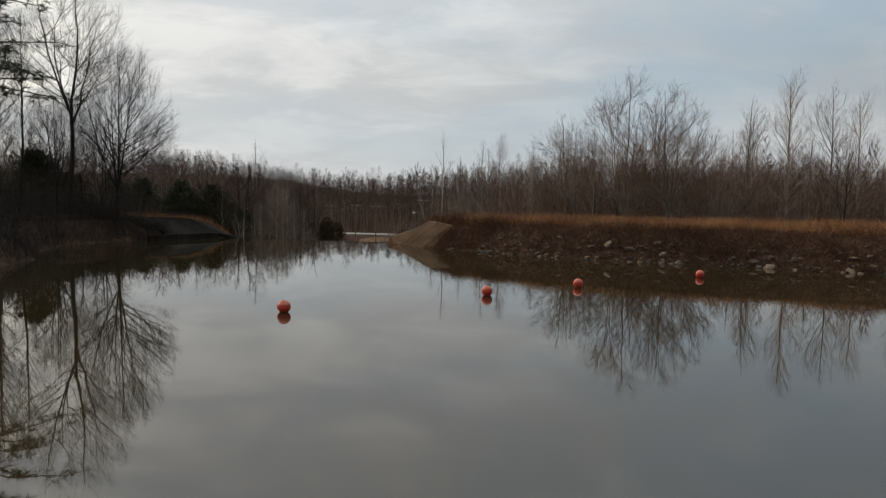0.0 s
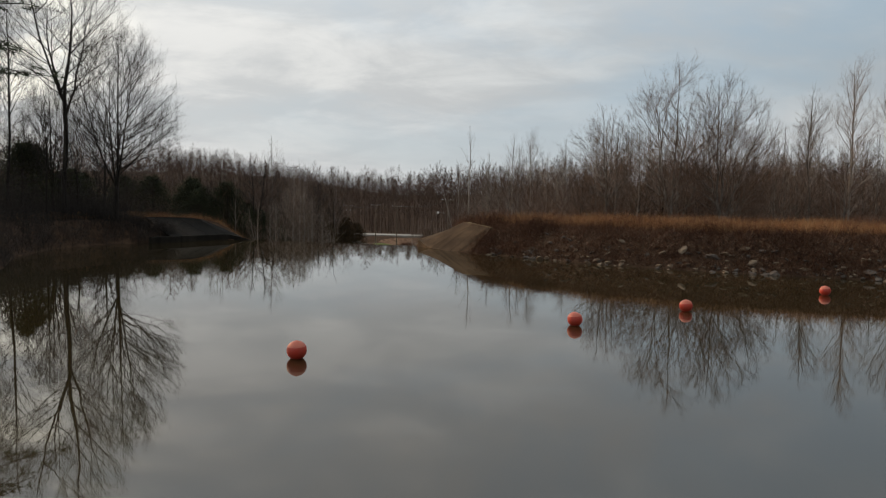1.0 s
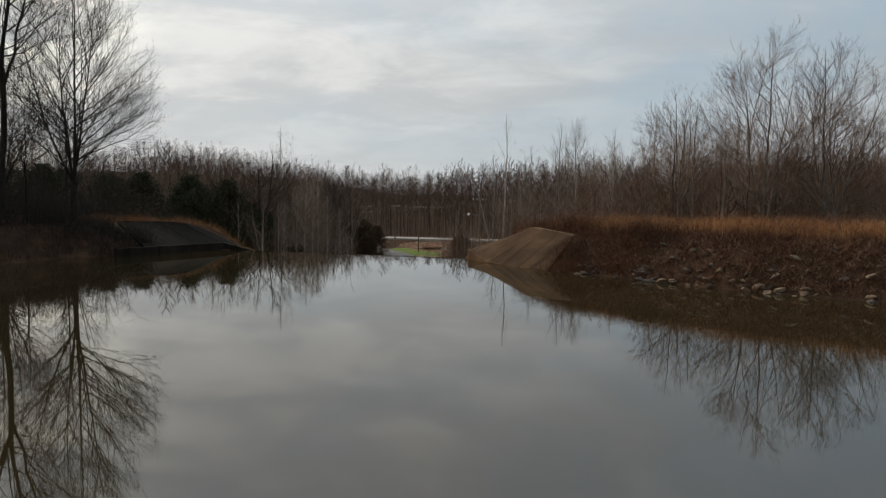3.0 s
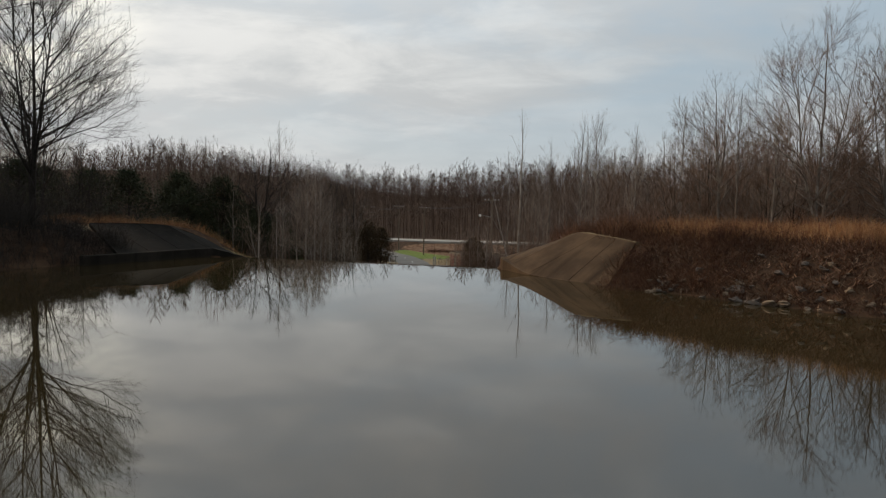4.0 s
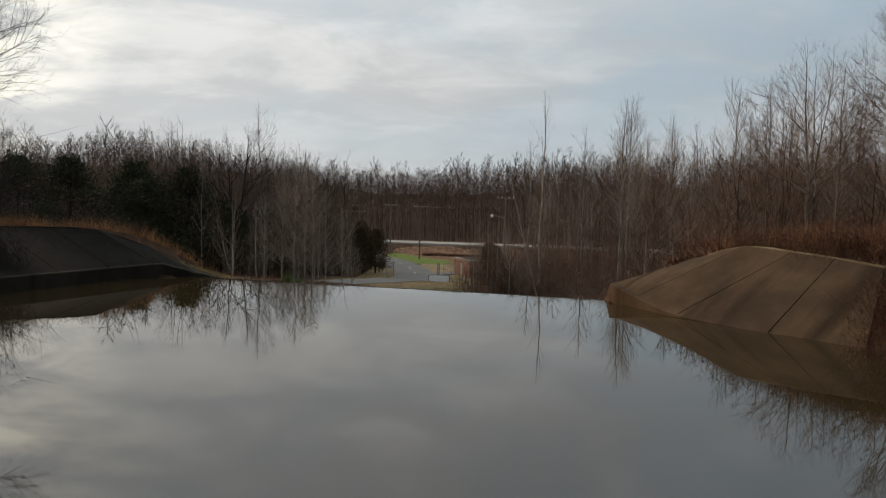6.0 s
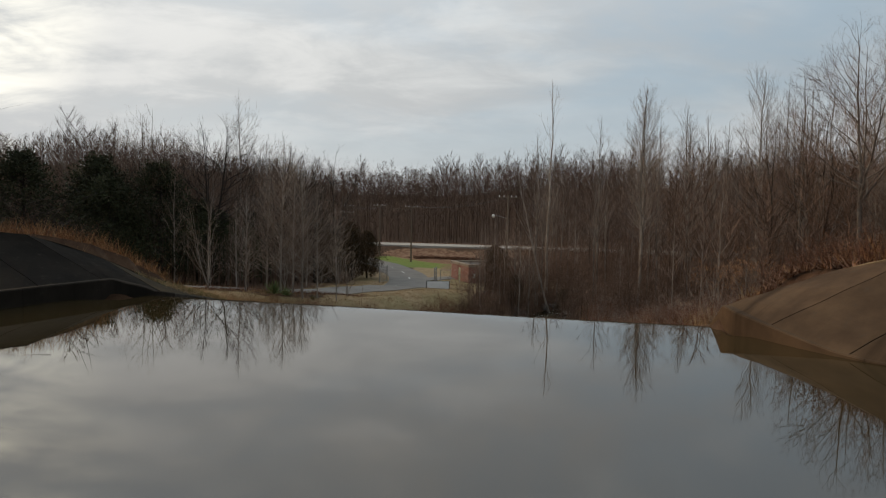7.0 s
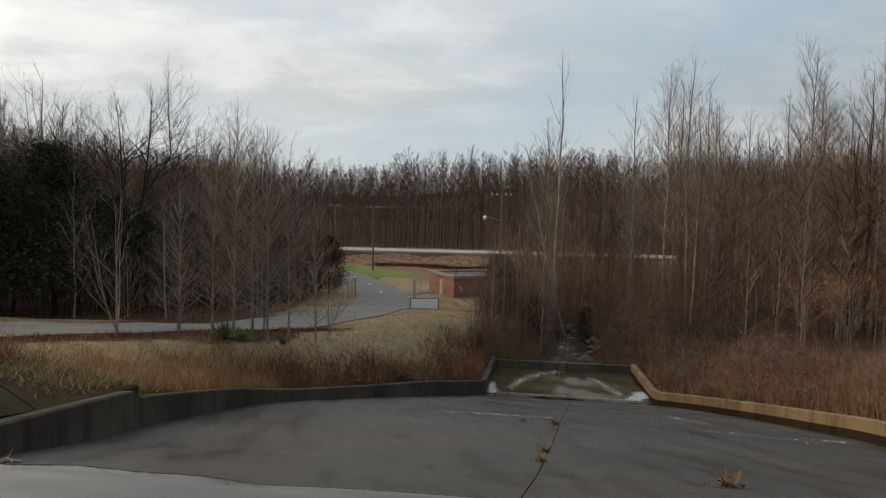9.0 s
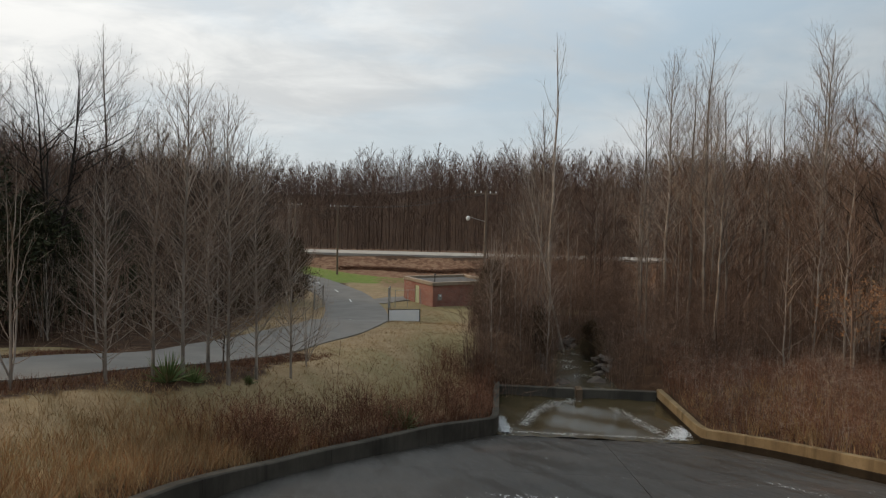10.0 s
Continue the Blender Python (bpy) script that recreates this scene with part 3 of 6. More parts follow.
class Soup:
    """Gathers many thin cones and blades into one mesh."""

    def __init__(self):
        self.v, self.f, self.count = [], [], 0

    def add(self, verts, faces):
        self.v.append(verts.reshape(-1, 3))
        self.f.append(faces.reshape(-1, 3) + self.count)
        self.count += len(self.v[-1])

    def cones(self, base, tip, radius):
        """Three-sided tapered stems from base to tip."""
        base, tip = np.atleast_2d(base).astype(float), np.atleast_2d(tip).astype(float)
        r = np.broadcast_to(np.asarray(radius, float), (len(base),))[:, None]
        d = tip - base
        side = np.cross(d, np.where(np.abs(d[:, 2:3]) > 0.8 * np.linalg.norm(d, axis=1, keepdims=True), [[1.0, 0, 0]], [[0, 0, 1.0]]))
        side /= np.linalg.norm(side, axis=1, keepdims=True) + 1e-9
        other = np.cross(d, side)
        other /= np.linalg.norm(other, axis=1, keepdims=True) + 1e-9
        ring = [base + r * (side * math.cos(a) + other * math.sin(a)) for a in (0, 2.094, 4.189)]
        verts = np.stack(ring + [tip], 1)
        i = np.arange(len(base))[:, None] * 4
        self.add(verts, np.concatenate([i + [[0, 1, 3]], i + [[1, 2, 3]], i + [[2, 0, 3]]], 1))

    def tube(self, pts, radii, sides):
        pts, radii = np.asarray(pts, float), np.asarray(radii, float)
        d = pts[-1] - pts[0]
        ref = np.array([1.0, 0, 0]) if abs(d[2]) > 0.7 * np.linalg.norm(d) else np.array([0, 0, 1.0])
        s = np.cross(d, ref)
        s /= np.linalg.norm(s) + 1e-9
        o = np.cross(d, s)
        o /= np.linalg.norm(o) + 1e-9
        a = np.arange(sides) * 2 * math.pi / sides
        ring = np.cos(a)[:, None] * s + np.sin(a)[:, None] * o
        verts = pts[:, None, :] + radii[:, None, None] * ring[None]
        n = len(pts)
        f = []
        for i in range(n - 1):
            for j in range(sides):
                k = (j + 1) % sides
                p, q, t, u = i * sides + j, i * sides + k, (i + 1) * sides + k, (i + 1) * sides + j
                f += [(p, q, t), (p, t, u)]
        self.add(verts, np.asarray(f))

    def tubes(self, pts, radii, sides):
        """Many tubes of equal point count: pts n x k x 3, radii n x k."""
        n, k = pts.shape[:2]
        d = pts[:, -1] - pts[:, 0]
        ref = np.where(np.abs(d[:, 2:3]) > 0.7 * np.linalg.norm(d, axis=1, keepdims=True), [[1.0, 0, 0]], [[0, 0, 1.0]])
        p = np.cross(d, ref)
        p /= np.linalg.norm(p, axis=1, keepdims=True) + 1e-9
        q = np.cross(d, p)
        q /= np.linalg.norm(q, axis=1, keepdims=True) + 1e-9
        a = np.arange(sides) * 2 * math.pi / sides
        ring = np.cos(a)[None, :, None] * p[:, None] + np.sin(a)[None, :, None] * q[:, None]
        verts = pts[:, :, None] + radii[:, :, None, None] * ring[:, None]
        j = np.arange(sides)
        m = (j + 1) % sides
        one = np.concatenate([np.stack([j, m, m + sides], 1), np.stack([j, m + sides, j + sides], 1)])
        tube = (one[None] + (np.arange(k - 1) * sides)[:, None, None]).reshape(-1, 3)
        self.add(verts, tube[None] + (np.arange(n) * k * sides)[:, None, None])

    def blades(self, base, tip, width, bend=None):
        """Flat tapering leaves or grass blades, one or two triangles each."""
        base, tip = np.asarray(base, float), np.asarray(tip, float)
        n = len(base)
        turn = rng.uniform(0, 2 * math.pi, n)
        w = np.stack([np.cos(turn), np.sin(turn), np.zeros(n)], 1) * np.broadcast_to(np.asarray(width, float), (n,))[:, None] / 2
        i = np.arange(n)[:, None]
        self.add(np.stack([base - w, base + w, tip], 1), i * 3 + [[0, 1, 2]])

    def sprays(self, at, size, flat=0.5):
        """Small leaf-like triangles in all directions."""
        n = len(at)
        a = rng.normal(size=(n, 3)) * [1, 1, flat]
        b = rng.normal(size=(n, 3)) * [1, 1, flat]
        a *= size[:, None] / (np.linalg.norm(a, axis=1, keepdims=True) + 1e-9)
        b *= 0.5 * size[:, None] / (np.linalg.norm(b, axis=1, keepdims=True) + 1e-9)
        i = np.arange(n)[:, None]
        self.add(np.stack([at - b * 0.6, at + b * 0.6, at + a], 1), i * 3 + [[0, 1, 2]])

    def data(self, name, mat):
        return mesh_data(name, np.concatenate(self.v), np.concatenate(self.f), mat)

# ---- ground sheet ----
ROAD = smooth_line([(-120, 66), (-70, 77.5), (-45, 87), (-34.5, 91.6), (-29.5, 95.2), (-25.6, 99.4), (-22.3, 106.2), (-19.4, 111.5), (-17.0, 117.4), (-15.0, 126),
                    (-14.5, 137), (-15.2, 147), (-17.6, 158), (-22, 172), (-29, 188), (-33, 202)], 1.2)
HIGHWAY = smooth_line([(-420, 262), (-160, 222), (-60, 206), (0, 193), (60, 178), (180, 150), (420, 90)], 4.0)


def line_distance(line, x, y):
    pts = np.asarray(line)
    best = np.full(np.shape(x), 1e9)
    for (x0, y0), (x1, y1) in zip(pts[:-1], pts[1:]):
        ex, ey = x1 - x0, y1 - y0
        s = np.clip(((x - x0) * ex + (y - y0) * ey) / (ex * ex + ey * ey), 0, 1)
        best = np.minimum(best, np.hypot(x - x0 - s * ex, y - y0 - s * ey))
    return best


HIGH_Z = -4.55


def land_z(x, y):
    """Ground with the roads' beds cut and filled into it."""
    z = ground_z(x, y)
    h = line_distance(HIGHWAY[::4], x, y)
    near = np.abs(np.asarray(x)) < 170
    z = np.where(near, HIGH_Z - 0.12 + (z - HIGH_Z + 0.12) * ramp(5.0, 10.0, h), z)
    return z


def axis_lines(lo, hi, step, far, growth=1.22):
    mid = list(np.arange(lo, hi + step / 2, step))
    a, s = [lo], step
    while a[-1] > -far:
        s *= growth
        a.append(a[-1] - s)
    b, s = [hi], step
    while b[-1] < far:
        s *= growth
        b.append(b[-1] + s)
    return np.array(a[:0:-1] + mid + b[1:])


def build_ground():
    gx, gy = axis_lines(-52, 44, 0.7, 3500), axis_lines(18, 176, 0.75, 3500)
    X, Y = np.meshgrid(gx, gy)
    Z = land_z(X, Y)
    road = line_distance(ROAD, X, Y)
    U, V = to_uv(X, Y)
    nx, ny = len(gx), len(gy)
    i = np.arange(nx - 1)[None] + nx * np.arange(ny - 1)[:, None]
    faces = np.stack([i, i + 1, i + nx + 1, i + nx], -1).reshape(-1, 4)
    me = mesh_data("ground", np.stack([X, Y, Z], -1).reshape(-1, 3), faces, M_GROUND, True)
    out = np.maximum(wall_left(V) - U, U - wall_right(V))
    shore = lake_distance(X, Y)
    # mown dormant lawn between chute and road, and round the brick building
    lawn = ramp(8, 11, V) * (1 - ramp(72, 80, V)) * (U < 0) * ramp(0.5, 2.5, out) * (1 - ramp(-36, -44, X))
    lawn = lawn * np.where((X < -22) & (Y > 106), 1 - ramp(3, 6, road), 1.0)
    lawn = lawn * (1 - 0.85 * (1 - ramp(4.8, 6.6, road + 0.8 * waves(X * 1.5, Y * 1.5))) * ramp(-16, -21, X) * (Y < 113))
    lawn = np.maximum(lawn, ramp(60, 66, V) * (1 - ramp(88, 96, V)) * ramp(-17, -12, X) * (1 - ramp(4, 12, X)))
    lawn = np.maximum(lawn, 0.75 * (V < 6) * ramp(3.4, 5.5, shore) * (U > 0) * (1 - ramp(24, 30, shore)))
    lawn = np.maximum(lawn, 0.6 * (V < 2) * (U < 0) * ramp(4, 6, shore) * (1 - ramp(9, 12, shore)) * ramp(-10, -4, V))
    high = line_distance(HIGHWAY[::4], X, Y)
    green = ramp(-25, -20, X) * (1 - ramp(-9, -3, X + 0.5 * (Y - 170))) * ramp(158, 163, Y) * (1 - ramp(182, 188, Y)) * ramp(2.0, 3.2, road)
    clay = (1 - ramp(22, 30, high)) * ramp(5, 7, high) * ramp(-15, -8, X + 0.6 * (Y - 172)) * (Y < 215) * (1 - ramp(40, 60, X))
    clay = np.maximum(clay, 0.55 * ramp(150, 156, Y) * (1 - ramp(166, 172, Y)) * ramp(-13, -9, X) * (1 - ramp(6, 12, X)))
    colour = np.stack([lawn, green, clay, np.ones_like(lawn)], -1)
    a = me.color_attributes.new("zone", "FLOAT_COLOR", "POINT")
    a.data.foreach_set("color", colour.reshape(-1).astype(np.float32))
    return tagged(new("ground", me), "brown leaf litter and dormant lawn over rolling ground", "ground", kind="structure")


build_ground()


# ---- water ----
def build_lake():
    pts = [(-60.0, 70.5), (-70.0, -160.0), (110.0, -160.0), (110.0, 20.0), (14.0, 60.0)]
    verts, faces = [], []
    rows = [(-0.8, 0.0), (-0.3, -0.002), (0.25, -0.006), (0.55, -0.012), (0.62, -0.018), (0.645, -0.021), (0.655, -0.030), (0.685, -0.235)]
    m = 25
    for v, z in rows:
        for j in range(m):
            u = -9.5 + 18.85 * j / (m - 1)
            wig = 0.05 * math.sin(u * 1.7) + 0.04 * math.sin(u * 4.3 + 1)
            verts.append((*from_uv(u, v + (wig if v > 0.3 else 0)), z))
    for r in range(len(rows) - 1):
        for j in range(m - 1):
            a = r * m + j
            faces.append((a, a + 1, a + m + 1, a + m))
    base = len(verts)
    verts += [(x, y, 0.0) for x, y in pts]
    # the open water joins the crest strip along its first row
    faces.append(tuple([base + 0, base + 1, base + 2, base + 3, base + 4] + list(range(m - 1, -1, -1))))
    me = mesh_data("lake", verts, faces, M_LAKE, True)
    return tagged(new("water", me), "still grey-brown lake water reflecting trees and cloud", "water", kind="structure")


build_lake()


def build_stream():
    vs = np.arange(38.4, 110, 1.0)
    verts, faces = [], []
    for i, v in enumerate(vs):
        for j in range(7):
            u = float(stream_u(v)) + (j - 3) * 0.7
            x, y = from_uv(u, v)
            verts.append((x, y, -7.42 - 0.006 * (v - 38) + 0.05 * math.sin(3.1 * v + 2 * j) * math.cos(1.7 * v - j)))
    for i in range(len(vs) - 1):
        for j in range(6):
            a = i * 7 + j
            faces.append((a, a + 1, a + 8, a + 7))
    tagged(new("stream", mesh_data("stream", verts, faces, M_STREAM, True)), "shallow brown stream running between rocks", "stream", kind="structure")
    # pool in the stilling box
    n, m = 16, 22
    verts, faces = [], []
    for i in range(n):
        v = 31.0 + (38.0 - 31.0) * i / (n - 1)
        for j in range(m):
            u = -4.75 + 9.5 * j / (m - 1)
            x, y = from_uv(u, v)
            verts.append((x, y, -7.28 + 0.035 * math.sin(2.3 * v + u) + 0.03 * math.sin(3.9 * u - 1.4 * v)))
    for i in range(n - 1):
        for j in range(m - 1):
            a = i * m + j
            faces.append((a, a + 1, a + m + 1, a + m))
    tagged(new("pool", mesh_data("pool", verts, faces, M_STREAM, True)), "churning brown water in the stilling pool", "water", kind="structure")
    foam = Soup()

    def flecks(path, spread, count, size):
        p = np.asarray(path, float)
        k = rng.uniform(0, len(p) - 1, count)
        i = k.astype(int)
        at = p[i] + (p[np.minimum(i + 1, len(p) - 1)] - p[i]) * (k - i)[:, None]
        at = at + rng.normal(size=(count, 2)) * spread
        x, y = from_uv(at[:, 0], at[:, 1])
        c = np.stack([x, y, np.full(count, -7.24) + rng.uniform(0, 0.06, count)], 1)
        foam.sprays(c, rng.uniform(0.4, 1.4, count) * size, 0.1)

    flecks([(-0.2, 37.2), (-1.6, 36.2), (-2.6, 34.6), (-3.2, 32.6)], (0.16, 0.3), 1100, 0.06)
    flecks([(1.6, 36.0), (2.3, 34.6), (2.7, 33.0), (3.2, 32.2)], (0.16, 0.25), 700, 0.06)
    flecks([(-4.4, 33.3), (-4.3, 32.2), (-4.1, 31.5)], (0.13, 0.25), 1500, 0.08)
    flecks([(4.4, 33.0), (4.2, 32.0), (3.6, 31.5)], (0.22, 0.22), 1700, 0.08)
    flecks([(-4.4, 31.35), (4.4, 31.35)], (0.1, 0.05), 900, 0.05)
    ob = tagged(new("foam", foam.data("foam", M_FOAM)), "white foam on the churning pool water", "foam", kind="stuff")
    # thin white trickles where water runs over a joint and down the floor
    thin = Soup()
    for (u0, v0), (u1, v1), n in (((-4.9, 16.45), (-1.2, 16.4), 160), ((3.0, 15.4), (6.4, 13.6), 70), ((3.4, 21.0), (4.4, 18.2), 60), ((6.3, 14.4), (7.4, 14.2), 60)):
        s = rng.random(n)
        uu, vv = u0 + (u1 - u0) * s + rng.normal(0, 0.12, n), v0 + (v1 - v0) * s + rng.normal(0, 0.12, n)
        x, y = from_uv(uu, vv)
        thin.sprays(np.stack([x, y, floor_z(vv) + 0.012], 1), rng.uniform(0.02, 0.085, n), 0.03)
    n = 420
    uu, vv = rng.uniform(-7.5, 6.5, n), rng.uniform(12, 30.5, n)
    keep = (uu > wall_left(vv) + 0.6) & (uu < wall_right(vv) - 0.6)
    x, y = from_uv(uu[keep], vv[keep])
    thin.sprays(np.stack([x, y, floor_z(vv[keep]) + 0.012], 1), rng.uniform(0.015, 0.06, keep.sum()), 0.03)
    tagged(new("trickle", thin.data("trickle", M_FOAM)), "thin broken white trickles on the wet concrete", "foam", kind="stuff")
    rapids = Soup()
    for v, u, w, n in ((43.5, 1.5, 0.5, 60), (46, 0.5, 0.45, 110), (48, 0.3, 0.4, 80), (50.5, 1.2, 0.5, 60)):
        at = np.stack([rng.normal(u, w, n), rng.normal(v, 0.35, n)], 1)
        x, y = from_uv(at[:, 0], at[:, 1])
        rapids.sprays(np.stack([x, y, -7.33 - 0.006 * (at[:, 1] - 38) + rng.uniform(0, 0.07, n)], 1), rng.uniform(0.04, 0.11, n), 0.25)
    tagged(new("rapids", rapids.data("rapids", M_FOAM)), "small white rapids in the rocky stream", "rapids", kind="stuff")


build_stream()


# ---- concrete spillway ----
def build_chute():
    ob = thing("spillway_floor", "wet dark grey concrete spillway chute with open joints", "spillway", kind="structure")
    vs = [-3.0, -0.3, 0.3, 0.9, 1.6, 5.0, 10.0, 15.0, 20.4, 25.8, 31.2]
    for a, b in zip(vs[:-1], vs[1:]):
        for s in (0, 1):
            verts, faces = [], []
            n = 5
            for i in range(n):
                v = a + (b - a) * i / (n - 1)
                v = min(max(v, a + 0.006), b - 0.006) if a > 1 else v
                l, r = float(wall_left(v)) - 0.05, float(wall_right(v)) + 0.05
                mid = -2.09 + 0.076 * v
                e0, e1 = (l, mid - 0.01) if s == 0 else (mid + 0.01, r)
                for j in range(5):
                    u = e0 + (e1 - e0) * j / 4
                    verts.append((*from_uv(u, v), float(floor_z(v))))
            for i in range(n - 1):
                for j in range(4):
                    k = i * 5 + j
                    faces.append((k, k + 1, k + 6, k + 5))
            c = len(verts)
            verts += [(x, y, z - 0.3) for x, y, z in verts]
            edge = [0, 1, 2, 3, 4, 9, 14, 19, 24, 23, 22, 21, 20, 15, 10, 5]
            for p, q in zip(edge, edge[1:] + edge[:1]):
                faces.append((q, p, p + c, q + c))
            piece("floor_panel", mesh_data("floor_panel", verts, faces, M_CHUTE), ob)
    verts, faces = [], []
    beds = (1.0, 1.6, 5, 10, 15, 20.4, 25.8, 31.2)
    for v in beds:
        for u in (float(wall_left(v)), float(wall_right(v))):
            verts.append((*from_uv(u, v), float(floor_z(min(v, 31.19))) - 0.06))
    faces = [(2 * i, 2 * i + 1, 2 * i + 3, 2 * i + 2) for i in range(len(beds) - 1)]
    piece("joint_bed", mesh_data("joint_bed", verts, faces, M_JOINT), ob)
    # floor and end sill of the stilling box
    x, y = from_uv(0, 34.8)
    turn = math.degrees(math.atan2(AX_U[1], AX_U[0]))
    part("pool_floor", box_bm(9.6, 7.4, 0.3, x, y, -8.2, 0.02, turn), M_CHUTE, ob)
    sill = thing("end_sill", "dark low concrete sill across the pool outlet", "sill", kind="structure")
    for u in (-2.42, 2.42):
        x, y = from_uv(u, 38.1)
        part("sill_beam", box_bm(4.5, 0.35, 1.34, x, y, -8.1, 0.03, turn), M_CONCRETE_DARK, sill)
    x, y = from_uv(0, 38.0)
    part("sill_post", box_bm(0.36, 0.75, 1.44, x, y - 0.2, -8.1, 0.03, turn), M_CONCRETE, sill, "paler concrete post")


def build_wall(side, mat, name, label):
    ob = thing(name, label, "wall", kind="structure")
    f, top = (wall_left, top_left) if side < 0 else (wall_right, top_right)
    lake = [(-12.1, -9.4), (-11.8, -7.2), (-11.3, -3.4), (-10.9, 0.0), (-10.75, 0.3), (-9.3, 0.55), (-9.12, 1.0)] if side < 0 else [(16.6, -7.4), (13.8, -5.1), (11.4, -3.05), (10.15, -1.2), (9.2, 0.3)]
    knots = lake + [(float(f(v)), v) for v in (3, 5.5, 7.4, 9, 12, 15, 17, 20.4, 23, 26, 28.5, 30.2, 31.3, 33, 35.5, 38.0)]
    line = [p for p in smooth_line(knots, 0.7, 2)]
    cuts = [0]
    run = 0.0
    for i in range(1, len(line)):
        run += math.dist(line[i - 1], line[i])
        if run > 5.6 or i == len(line) - 1:
            cuts.append(i)
            run = 0.0
    for a, b in zip(cuts[:-1], cuts[1:]):
        seg = line[a:b + 1]
        d = [(q - p) for p, q in zip(seg[0], seg[1])]
        k = 0.012 / max(math.hypot(*d), 0.05)
        seg = [tuple(p + k * q for p, q in zip(seg[0], d))] + seg[1:]
        xy = [from_uv(*p) for p in seg]
        w = 0.32 if side > 0 else -0.32
        out = outset(xy, w)
        tops = [float(top(v)) for _, v in seg]
        lows = [min(-1.2 if v < 0.5 else float(floor_z(min(v, 31.0))) - 0.6, t - 0.9) if v < 31.1 else -8.2 for (_, v), t in zip(seg, tops)]
        if side < 0:
            xy, out = out, xy
        if side > 0 and seg[0][1] > 1:
            # added dark strip: algae stain and overhang shade along the wall's foot
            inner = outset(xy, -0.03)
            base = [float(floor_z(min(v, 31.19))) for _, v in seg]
            piece("footing", sweep_data("footing", xy, inner, outset(xy, 0.1), [b + 0.42 * (t - b) for t, b in zip(tops, base)], [b - 0.3 for b in base], M_STAIN_SHADE, 0.03), ob, "added black strip, algae stain and overhang shade")
        # lake-side panels: darker concretes carry the shade on both wing walls
        piece("wall_panel", sweep_data("wall_panel", xy, xy, out, tops, lows, M_APRON if side > 0 and seg[0][1] < -0.5 else M_WING_SHADED if side < 0 and seg[0][1] < 0.3 else mat, 0.035), ob)
    return ob


build_chute()
build_wall(-1, M_CONCRETE_DARK, "spillway_wall_left", "mossy dark grey concrete wing and chute wall")
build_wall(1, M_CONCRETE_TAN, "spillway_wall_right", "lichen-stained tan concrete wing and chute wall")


def build_apron(side, name, label, mat, mats_odd):
    """Sloping concrete pavement between the low wing wall and the bank, cast in panels."""
    ob = thing(name, label, "pavement", kind="structure")
    low, high = (APRON_L_LOW, APRON_L_HIGH) if side < 0 else (APRON_R_LOW, APRON_R_HIGH)
    n = len(low)
    for i in range(n - 1):
        g = 0.03
        verts, faces = [], []
        m, k = 4, 6
        for a in range(m + 1):
            s = min(max(a / m, g / 4), 1 - g / 4)
            p = [low[i][c] + (low[i + 1][c] - low[i][c]) * s for c in range(3)]
            q = [high[i][c] + (high[i + 1][c] - high[i][c]) * s for c in range(3)]
            for b in range(k + 1):
                t = b / k
                u, v, z = (p[c] + (q[c] - p[c]) * t for c in range(3))
                verts.append((*from_uv(u, v), z + 0.012 * math.sin(5 * u + 3 * v)))
        for a in range(m):
            for b in range(k):
                r = a * (k + 1) + b
                faces.append((r, r + 1, r + k + 2, r + k + 1) if side < 0 else (r, r + k + 1, r + k + 2, r + 1))
        c = len(verts)
        verts += [(x, y, z - 0.22) for x, y, z in verts]
        ring = list(range(k + 1)) + [a * (k + 1) + k for a in range(1, m + 1)] + [m * (k + 1) + b for b in range(k - 1, -1, -1)] + [a * (k + 1) for a in range(m - 1, 0, -1)]
        for p, q in zip(ring, ring[1:] + ring[:1]):
            faces.append((p, q, q + c, p + c))
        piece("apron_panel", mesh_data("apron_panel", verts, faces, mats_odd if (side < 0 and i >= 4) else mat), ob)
    # raised kerb along the upper edge
    xy = [from_uv(u, v) for u, v, _ in high]
    line = smooth_line([(*p, h[2]) for p, h in zip(xy, high)], 0.8, 2)
    flat = [(x, y) for x, y, _ in line]
    out = outset(flat, 0.30 if side > 0 else -0.16)
    tops = [z + 0.04 for *_, z in line]
    left, right = (flat, out) if side > 0 else (out, flat)
    piece("kerb", sweep_data("kerb", flat, left, right, tops, [t - 0.4 for t in tops], M_CONCRETE_TAN if side > 0 else mat, 0.03), ob)
    return ob


build_apron(-1, "apron_left", "blackened, shade-darkened sloping concrete apron above the wing wall", M_APRON_SHADED, M_MOSSY)
build_apron(1, "apron_right", "brown stained sloping concrete apron above the wing wall", M_APRON, M_APRON)


